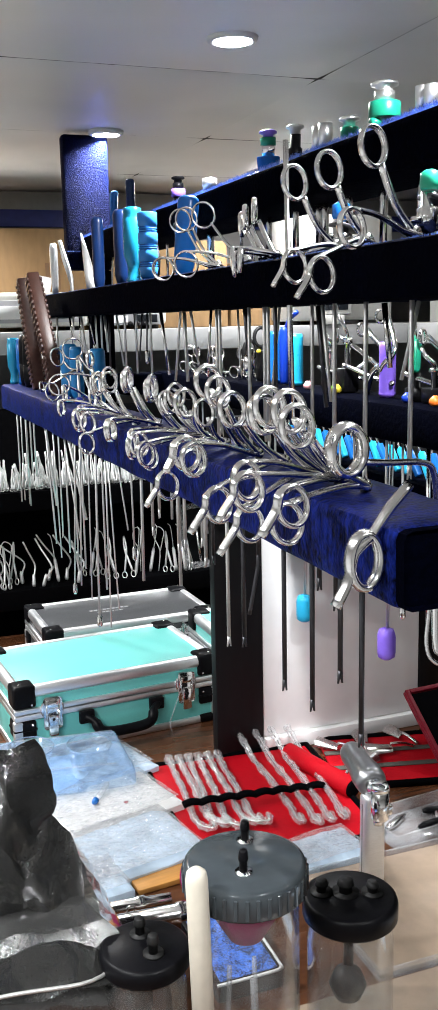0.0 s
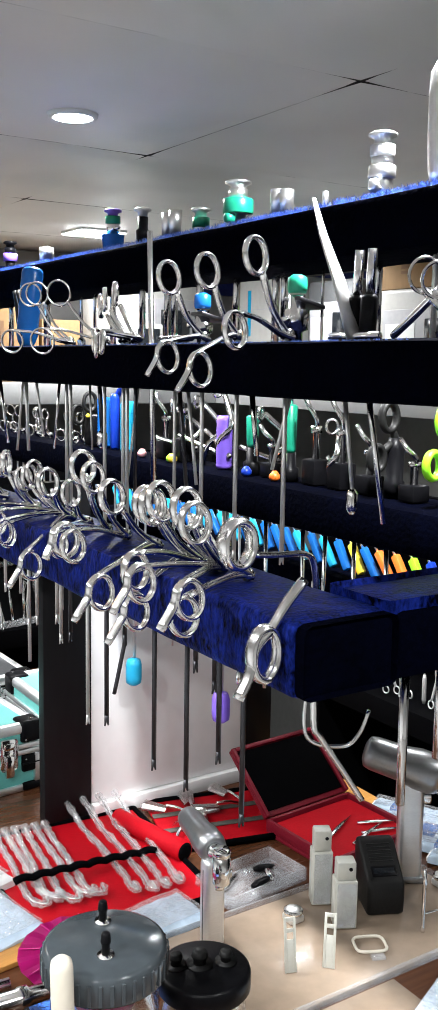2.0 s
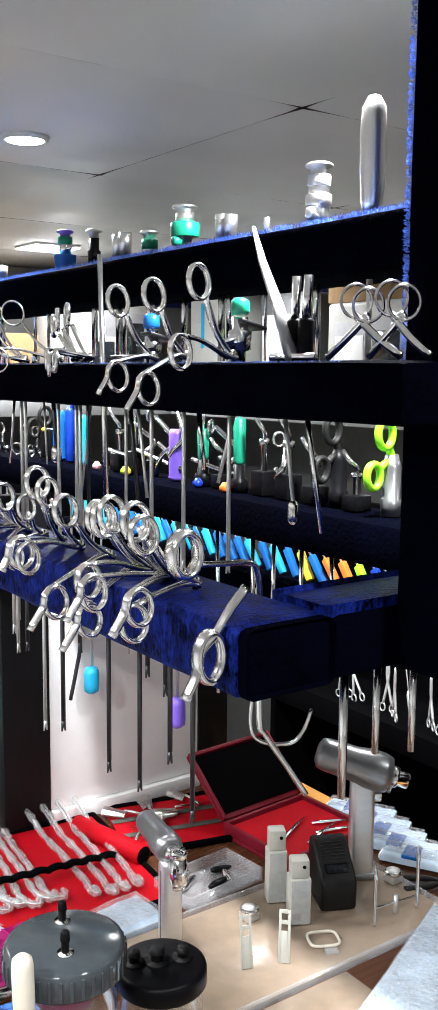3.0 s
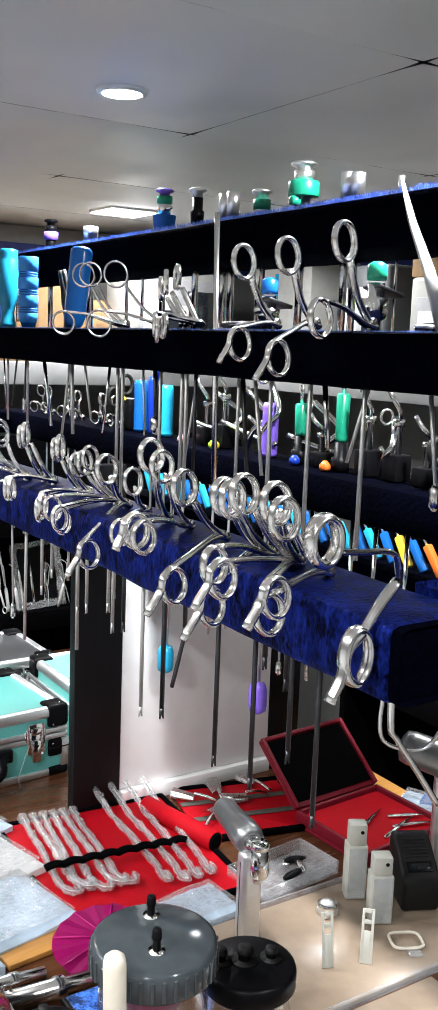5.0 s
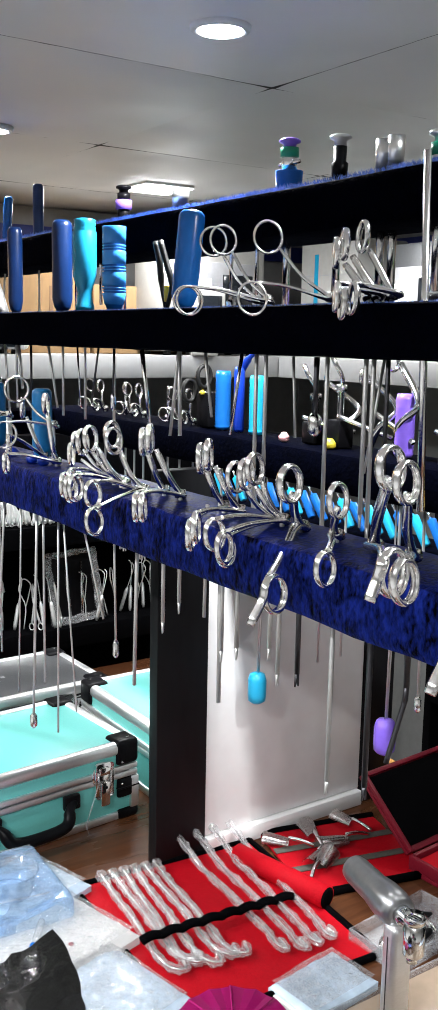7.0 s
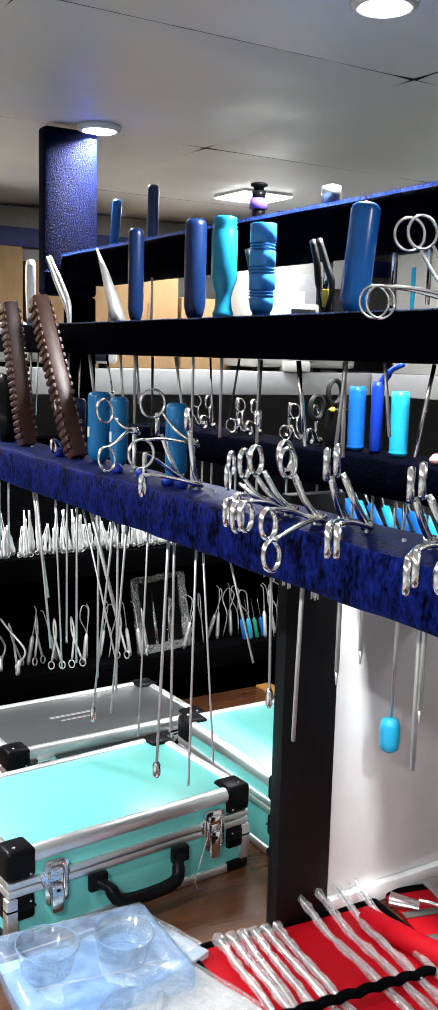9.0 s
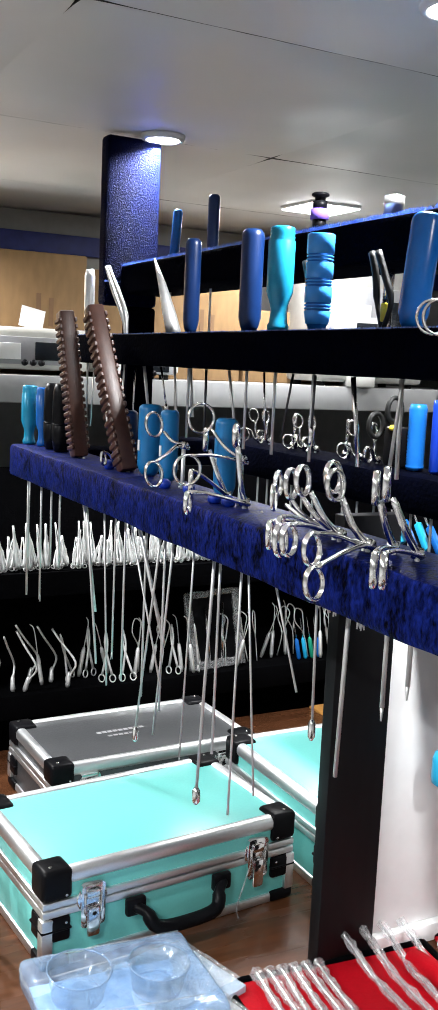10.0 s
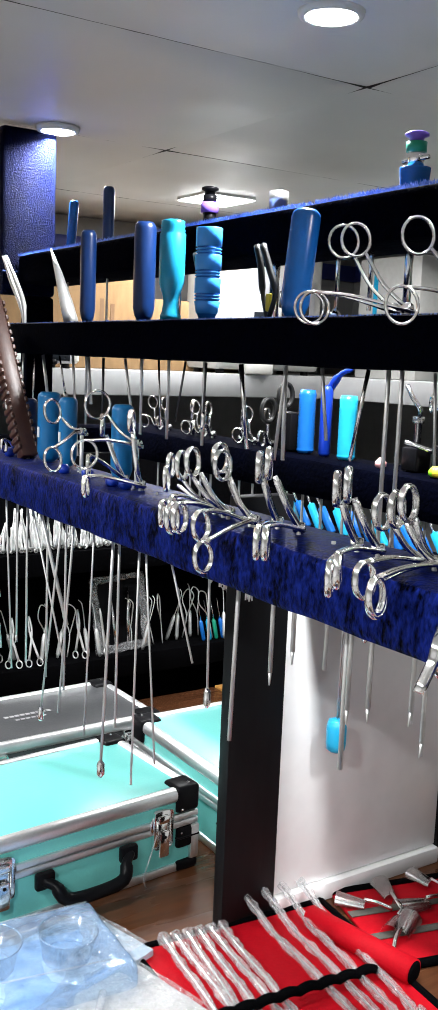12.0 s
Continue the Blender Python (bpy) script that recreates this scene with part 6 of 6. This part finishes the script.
roll = part("rolled_flap", rod(bmesh.new(), (0.102, 0.09, 0.021), (0.142, -0.093, 0.021), 0.0165, 0.0185, 20), RED, t, "rolled-up red flap")
part("roll_lining", rod(bmesh.new(), (0.1422, -0.0938, 0.021), (0.1428, -0.0962, 0.021), 0.0165, 0.012, 20), BLACKCLOTH, roll)


def wrapped(m, length, bend, hook, rise=0.0, head=0.0):
    """A steel tool in a crinkled clear sleeve, lying along -y; its head may rise and be bulky."""
    t = thing("wrapped_instrument", m, "steel instrument in a crinkled clear plastic sleeve", "instrument", "wrapped instruments in the roll")
    pts = smooth_path([(-rise * 0.3, 0.0, rise), (-rise * 0.1, -length * 0.1, rise * 0.55), (0.0, -length * 0.24, rise * 0.1), (0.002, -length * 0.5, 0.0), (0.0, -length * 0.84, 0.0), (bend, -length * 0.95, 0.0), (bend + hook, -length, 0.001), (bend + hook * 1.3, -length * 0.94, 0.002)], 5)
    part("tool", tube(bmesh.new(), pts, 0.0027, 7, flat=0.8), STEEL, t)
    n = len(pts)
    bm = tube(bmesh.new(), pts, [0.0062 + 0.0007 * math.sin(k * 2.1) + head * max(0.0, 1 - k / 6) for k in range(n)], 10)
    for v in bm.verts:
        v.co += Vector(noise.noise_vector(v.co * 130 + Vector((length * 50, m.translation.x * 40, 0)))) * 0.0032
    part("sleeve", bm, CLEAR, t, "crinkled clear sleeve", smooth=False)
    return t


random.seed(12)
for k in range(6):
    u = k / 5
    wrapped(pose(0.735 + 0.092 * u, 1.818 - 0.016 * u, T + 0.016, 0, 0, -7 + random.uniform(-2.5, 2.5)), 0.27 + random.uniform(-0.02, 0.01), 0.006, 0.016, 0.004, 0.003)
for k in range(4):
    u = k / 3
    wrapped(pose(0.886 + 0.1 * u, 1.822 - 0.012 * u, T + 0.017, 0, 0, -2 - 4 * u + random.uniform(-2, 2)), 0.315 + random.uniform(-0.012, 0.012), -0.004, 0.006, 0.03, 0.0)
t = thing("instrument_roll", pose(1.125, 1.7, T, 0, 0, -14), "second open red instrument roll with dark straps", "instrument roll", "red rolls")
part("mat", boxed((-0.105, -0.115, 0), (0.12, 0.085, 0.006), 0.002), RED, t)
for y in (-0.045, 0.02):
    part("strap", boxed((-0.105, y - 0.008, 0.0065), (0.12, y + 0.008, 0.0085), 0.0008), STRAP, t, "dull grey elastic strap")
for y in (-0.118, 0.088):
    part("binding", rod(bmesh.new(), (-0.105, y, 0.005), (0.12, y, 0.005), 0.007, 0.007, 8), BLACKCLOTH, t)


def speculum(m, s=1.0):
    t = thing("speculum", m, "polished steel curved retractor blade on the red roll", "retractor", "curved blades")
    bm = bmesh.new()
    n = 8
    g = [[bm.verts.new((s * (0.012 * math.cos(math.pi * a / n)) * (1 + 0.5 * b / 6), s * 0.05 * b / 6, s * (0.004 + 0.014 * math.sin(math.pi * a / n) * (0.6 + 0.5 * b / 6)))) for b in range(7)] for a in range(n + 1)]
    for a in range(n):
        for b in range(6):
            bm.faces.new((g[a][b], g[a + 1][b], g[a + 1][b + 1], g[a][b + 1]))
    bmesh.ops.solidify(bm, geom=bm.faces[:], thickness=0.0012)
    part("blade", bm, STEEL, t)
    part("handle", tube(bmesh.new(), smooth_path([(0, 0.002, s * 0.015), (0, -0.02 * s, s * 0.014), (0.004, -0.045 * s, 0.005)], 4), 0.0034, 8), STEEL, t)
    return t


for x, y, rz in ((1.06, 1.745, 40), (1.11, 1.74, -20), (1.15, 1.70, 80), (1.08, 1.69, 120), (1.2, 1.74, 10), (1.05, 1.655, -60)):
    speculum(pose(x, y, T + 0.009, 0, 0, rz), 0.85 + 0.25 * random.random())

# ---- red-lined maroon box ----
t = thing("instrument_box", pose(1.185, 1.585, T, 0, 0, 4), "open maroon instrument box lined with red velvet", "box")
W, D, HB = 0.215, 0.19, 0.03
part("base", boxed((0, -D, 0), (W, 0, 0.008), 0.002), MAROON, t)
for lo, hi in (((0, -D, 0.0085), (0.008, 0, HB)), ((W - 0.008, -D, 0.0085), (W, 0, HB)), ((0.0085, -D, 0.0085), (W - 0.0085, -D + 0.008, HB)), ((0.0085, -0.008, 0.0085), (W - 0.0085, 0, HB))):
    part("side", boxed(lo, hi, 0.002), MAROON, t)
part("lining", boxed((0.009, -D + 0.009, 0.009), (W - 0.009, -0.009, 0.022), 0.003), RED, t, "red padded lining")
lid = part("lid", boxed((0, 0, 0), (W, 0.008, 0.15), 0.003), MAROON, t)
lid.matrix_basis = pose(0, 0.001, HB + 0.001, -50, 0, 0)
part("lid_lining", boxed((0.01, -0.004, 0.01), (W - 0.01, -0.0005, 0.14), 0.002), BLACKCLOTH, lid, "black lid lining")
for lo, hi in (((0.0, -0.008, 0.0), (0.0085, -0.0005, 0.15)), ((W - 0.0085, -0.008, 0), (W, -0.0005, 0.15)), ((0.0088, -0.008, 0.1415), (W - 0.0088, -0.0005, 0.15))):
    part("lid_rim", boxed(lo, hi, 0.002), MAROON, lid)
for x, y, rz, l in ((1.225, 1.46, 28, 0.13), (1.27, 1.43, 20, 0.11), (1.31, 1.455, -16, 0.09), (1.33, 1.49, -24, 0.08)):
    q = thing("scalpel_handle", pose(x, y, T + 0.0255, 0, 0, rz), "slim polished steel scalpel handle on red lining", "scalpel", "tools in the red box")
    part("handle", tube(bmesh.new(), [(0, 0, 0), (l * 0.5, 0, 0.001), (l * 0.7, 0, 0.001), (l, 0, 0)], [0.0028, 0.0034, 0.0026, 0.0006], 8, flat=1.4), STEEL, q)

# ---- surgical drills standing on their grips ----
def drill(m, axis, length, r, grip_w, height, label, back=0.0):
    t = thing("surgical_drill", m, label, "drill", "surgical drills")
    part("grip", boxed((-grip_w * 0.5, -grip_w * 0.36, 0), (grip_w * 0.5, grip_w * 0.36, height - r * 0.6), grip_w * 0.22, 3), ALU, t)
    part("base_plate", boxed((-grip_w * 0.56, -grip_w * 0.42, 0), (grip_w * 0.56, grip_w * 0.42, 0.012), 0.003), GUNMETAL, t)
    d = Vector(axis).normalized()
    a = Vector((0, 0, height)) - d * (length * 0.5 + back)
    m2 = along(a, a + d)
    part("motor_housing", turned([(r * 0.5, 0), (r * 0.78, length * 0.03), (r * 0.86, length * 0.1), (r * 0.9, length * 0.4), (r * 1.04, length * 0.55), (r * 1.04, length * 0.7), (r * 0.92, length * 0.78), (r * 0.6, length * 0.8)], 26, m2), GUNMETAL, t, "rounded grey motor housing")
    head = part("chuck", turned([(r * 0.55, length * 0.8), (r * 0.55, length * 0.87), (r * 0.42, length * 0.88), (r * 0.42, length * 0.98), (r * 0.3, length), (r * 0.15, length)], 20, m2), CHROME, t, "chrome drill chuck")
    part("chuck_key", turned([(r * 0.12, 0), (r * 0.12, r * 0.9)], 10, m2 @ pose(0, 0, length * 0.83, 90)), CHROME, head)
    part("trigger", boxed((-0.004, -0.007, 0), (0.012, 0.007, 0.016), 0.003, 2, pose(grip_w * 0.5, -0.004, height - r - 0.028)), CHROME, t)
    part("seam", boxed((-grip_w * 0.505, -0.001, 0.014), (-grip_w * 0.497, 0.001, height - r * 1.3)), DARK_STEEL, t)
    return t


drill(pose(0.893, 1.318, T), (-0.2, -1.0, 0.0), 0.15, 0.0225, 0.034, 0.168, "grey satin metal surgical drill standing upright", back=0.04)
drill(pose(1.29, 1.312, T + 0.0085, 0, 0, -32), (1.0, -0.16, -0.3), 0.168, 0.0335, 0.043, 0.203, "large satin metal bone drill with chrome chuck")
# second head on the small drill
t = thing("drill_adaptor", pose(0.886, 1.284, T + 0.16), "chrome cylindrical drill adaptor fixed to the small drill", "adaptor")
part("barrel", turned([(0.011, -0.03), (0.0135, -0.027), (0.0135, 0.012), (0.0125, 0.0125), (0.0125, 0.0145), (0.0135, 0.015), (0.0135, 0.022), (0.011, 0.025)], 20), CHROME, t)
part("screw", turned([(0.007, 0), (0.007, 0.01)], 12, pose(-0.004, -0.002, -0.036)), CHROME, t)

# ---- tan acrylic tray with small parts ----
t = thing("acrylic_tray", pose(1.1, 1.3, T), "shallow tan acrylic tray with raised clear rim", "tray")
part("plate", boxed((-0.30, -0.17, 0), (0.235, 0.075, 0.008), 0.002), ACRYLIC, t)
for lo, hi in (((-0.304, -0.174, 0), (0.239, -0.1705, 0.016)), ((-0.304, 0.0755, 0), (0.239, 0.079, 0.016)), ((-0.304, -0.17, 0), (-0.3005, 0.075, 0.016)), ((0.2355, -0.17, 0), (0.239, 0.075, 0.016))):
    part("rim", boxed(lo, hi, 0.001), CLEARBOX, t, "clear rim")
P = T + 0.0085
for x, y, h, w in ((1.116, 1.335, 0.128, 0.034), (1.105, 1.262, 0.11, 0.036)):
    t = thing("battery_pack", pose(x, y, P, 0, 0, -28), "upright translucent white square battery cell holder", "battery", "battery holders")
    part("body", boxed((-w / 2, -w * 0.42, 0), (w / 2, w * 0.42, h * 0.72), 0.003), FROST, t)
    part("clear_face", boxed((-w / 2 + 0.003, -w * 0.42 - 0.0028, 0.004), (w / 2 - 0.003, -w * 0.42 - 0.0004, h * 0.7), 0.001), CLEARBOX, t)
    part("cap", boxed((-w * 0.42, -w * 0.36, h * 0.7205), (w * 0.42, w * 0.36, h), 0.003), FROST, t)
    part("contact", turned([(0.003, 0), (0.003, 0.0008)], 12, pose(0.006, -w * 0.361, h * 0.9, 90)), BLACKPLASTIC, t)
t = thing("battery_charger", pose(1.192, 1.274, P, 0, 0, -25), "rounded black plastic battery charger with sloping top", "charger")
bm = bmesh.new()
side = [(-0.032, 0.0), (-0.035, 0.03), (-0.034, 0.05), (-0.026, 0.06), (0.03, 0.098), (0.048, 0.1), (0.052, 0.08), (0.046, 0.0)]
ends = [[bm.verts.new((x, y, z)) for y, z in side] for x in (-0.031, 0.031)]
bm.faces.new(ends[0])
bm.faces.new(ends[1][::-1])
for k in range(len(side)):
    q = (k + 1) % len(side)
    bm.faces.new((ends[0][q], ends[0][k], ends[1][k], ends[1][q]))
bmesh.ops.recalc_face_normals(bm, faces=bm.faces[:])
bmesh.ops.bevel(bm, geom=bm.edges[:], offset=0.006, segments=3, affect="EDGES", profile=0.5)
part("housing", bm, BLACKRUBBER, t)
slope = pose(0, -0.026, 0.06, 34.2)
part("slot_frame", boxed((-0.021, 0.004, -0.001), (0.021, 0.022, 0.0018), 0.001, 2, slope), BLACKPLASTIC, t)
part("slot", boxed((-0.017, 0.008, 0.0012), (0.017, 0.018, 0.0026), 0.0006, 2, slope), SCREEN, t)
for k in range(6):
    part("grip_ridge", boxed((-0.02, 0.029 + 0.006 * k, -0.001), (0.02, 0.0318 + 0.006 * k, 0.0018), 0.001, 1, slope), BLACKRUBBER, t)
for x, y in ((1.043, 1.312), (1.325, 1.265)):
    t = thing("metal_dial", pose(x, y, P), "round polished metal dial on a small square base", "dial", "dials on the tray")
    part("base", boxed((-0.013, -0.013, 0), (0.013, 0.013, 0.012), 0.003), SATIN, t)
    part("rim", turned([(0.014, 0.0125), (0.0155, 0.014), (0.0155, 0.019), (0.013, 0.0205)], 24), CHROME, t)
    part("face", turned([(0.0125, 0.0207), (0.0, 0.0215)], 20), PAPER, t)
t = thing("square_clip", pose(1.098, 1.192, P, 0, 0, -25), "rounded square outline clip of ivory plastic", "clip")
pts = [(0.024 * math.copysign(abs(math.cos(a)) ** 0.5, math.cos(a)), 0.02 * math.copysign(abs(math.sin(a)) ** 0.5, math.sin(a)), 0.006) for a in [2 * math.pi * k / 28 for k in range(28)]]
part("loop", tube(bmesh.new(), pts, 0.0024, 7, True), IVORY, t)
part("tab", boxed((-0.006, -0.034, 0.0), (0.016, -0.021, 0.004), 0.001), CLEARBOX, t)
for x, y, rz in ((0.958, 1.205, -20), (1.012, 1.185, -45)):
    t = thing("plastic_tag", pose(x, y, P, -10, 0, rz), "upright frosted plastic tag with two square holes", "tag", "plastic tags")
    for lo, hi in (((-0.009, -0.001, 0), (-0.005, 0.001, 0.08)), ((0.005, -0.001, 0), (0.009, 0.001, 0.08)), ((-0.0049, -0.001, 0), (0.0049, 0.001, 0.048)), ((-0.0049, -0.001, 0.058), (0.0049, 0.001, 0.064)), ((-0.0049, -0.001, 0.074), (0.0049, 0.001, 0.08))):
        part("strip", boxed(lo, hi, 0.0004), FROST, t)
t = thing("bone_distractor", pose(1.245, 1.18, P), "two upright steel pins joined by a crossbar", "instrument")
for x, h in ((-0.048, 0.105), (0.05, 0.11)):
    pin = part("pin", turned([(0.003, 0), (0.0045, 0.006), (0.003, 0.01), (0.003, h * 0.75), (0.0042, h * 0.77), (0.0012, h)], 10, pose(x, 0, 0)), STEEL, t)
part("crossbar", rod(bmesh.new(), (-0.047, 0, 0.03), (0.049, 0, 0.022), 0.0018, 0.0018, 8), STEEL, t)
part("nut", turned([(0.0045, 0), (0.0045, 0.03)], 8, pose(0.0, 0, 0.008)), SATIN, t)
# clear tray with dark parts, blue packet beside the roll
t = thing("clear_tray", pose(1.058, 1.45, T, 0, 0, 6), "shallow clear plastic tray with dark and steel parts", "tray")
part("floor", boxed((-0.08, -0.045, 0), (0.08, 0.045, 0.004), 0.001), CLEARBOX, t)
for lo, hi in (((-0.084, -0.049, 0), (0.084, -0.0455, 0.024)), ((-0.084, 0.0455, 0), (0.084, 0.049, 0.024)), ((-0.084, -0.045, 0), (-0.0805, 0.045, 0.024)), ((0.0805, -0.045, 0), (0.084, 0.045, 0.024))):
    part("wall", boxed(lo, hi, 0.001), CLEARBOX, t)
for x, y, rz, mat, l in ((1.07, 1.435, 12, BLACKPLASTIC, 0.05), (1.1, 1.472, -10, BLACKPLASTIC, 0.04), (1.02, 1.462, 30, STEEL, 0.06), (1.095, 1.45, 70, STEEL, 0.04)):
    q = thing("key_tool", pose(x, y, T + 0.0085, 0, 0, rz), "small hand key lying in the clear tray", "tool", "parts in the clear tray")
    part("grip", tube(bmesh.new(), [(-l / 2, 0, 0), (-l / 4, 0, 0), (l / 4, 0, 0), (l / 2, 0, 0)], [0.003, 0.006, 0.005, 0.002], 8, flat=1.3), mat, q)
sheet(pose(0.868, 1.425, T, 0, 0, 6), 0.125, 0.085, 0.016, PAPERBLUE, "pale blue film pouch lying by the red roll")
sheet(pose(1.17, 0.985, T, 0, 0, 24), 0.4, 0.2, 0.03, PAPERBLUE, "large pale blue wrapped sterile pack by the tray", 0.002)
for k in range(5):
    t = sheet(pose(1.42 + 0.012 * k, 1.29 + 0.052 * k, T + 0.004, 0, 0, -60), 0.14, 0.045, 0.014, PAPERBLUE, "narrow blue and white sterile pouch with tools", 0.004)
    part("band", boxed((-0.03, -0.0235, 0.012), (0.0, 0.0235, 0.0195), 0.002), BLUE_BRIGHT, t)
t = thing("black_nippers", pose(1.375, 1.225, T, 0, 0, -30), "black-handled steel pliers lying beside the tray", "pliers")
for s in (-1, 1):
    part("handle", tube(bmesh.new(), smooth_path([(0.03, 0, 0.008), (0.0, s * 0.012, 0.009), (-0.05, s * 0.02, 0.008)], 4), [0.004] * 4 + [0.006] * 5, 8), BLACKRUBBER, t)
part("jaws", tube(bmesh.new(), [(0.03, 0, 0.008), (0.045, 0, 0.008), (0.07, 0, 0.008)], [0.007, 0.007, 0.002], 8), SATIN, t)

# ---- white tubing and dark ring tools at the table's far side ----
for k in range(4):
    t = thing("white_tubing", pose(0.372 + 0.013 * k, 2.05 + 0.012 * k, T), "loop of white plastic tubing hanging in a bundle", "tubing", "tubing bundle")
    part("tube", tube(bmesh.new(), smooth_path([(-0.02, 0.05, 0.2 - 0.01 * k), (0.004 * k - 0.01, 0.02, 0.19), (0.01, 0.0, 0.11), (0.006, -0.03, 0.03), (-0.01, -0.1, 0.006), (-0.04, -0.17, 0.006)], 5), 0.0045, 8), IVORY, t)
t = thing("black_cable", pose(0.36, 2.06, T), "loop of black rubber cable beside the case", "cable")
part("loop", tube(bmesh.new(), smooth_path([(0, 0, 0.006), (0.01, -0.03, 0.06), (0.02, 0.0, 0.12), (0.015, 0.05, 0.06), (0.01, 0.06, 0.006)], 5), 0.005, 8), BLACKRUBBER, t)

# tan board beside and under the short jar
t = thing("acrylic_tray", pose(0.93, 1.04, T), "flat tan acrylic board under the short jar", "tray")
part("plate", boxed((-0.268, -0.14, 0), (0.15, 0.08, 0.006), 0.002), ACRYLIC, t)
part("rim", boxed((-0.268, -0.1445, 0), (0.15, -0.1405, 0.012), 0.001), CLEARBOX, t)

# strip of bare wood between the packs and the steel bars
t = thing("wooden_strip", pose(0.635, 1.462, T, 0, 0, 6), "short strip of ochre wood lying on the table", "board")
part("board", boxed((-0.075, -0.024, 0), (0.07, 0.022, 0.009), 0.002), OCHRE, t)
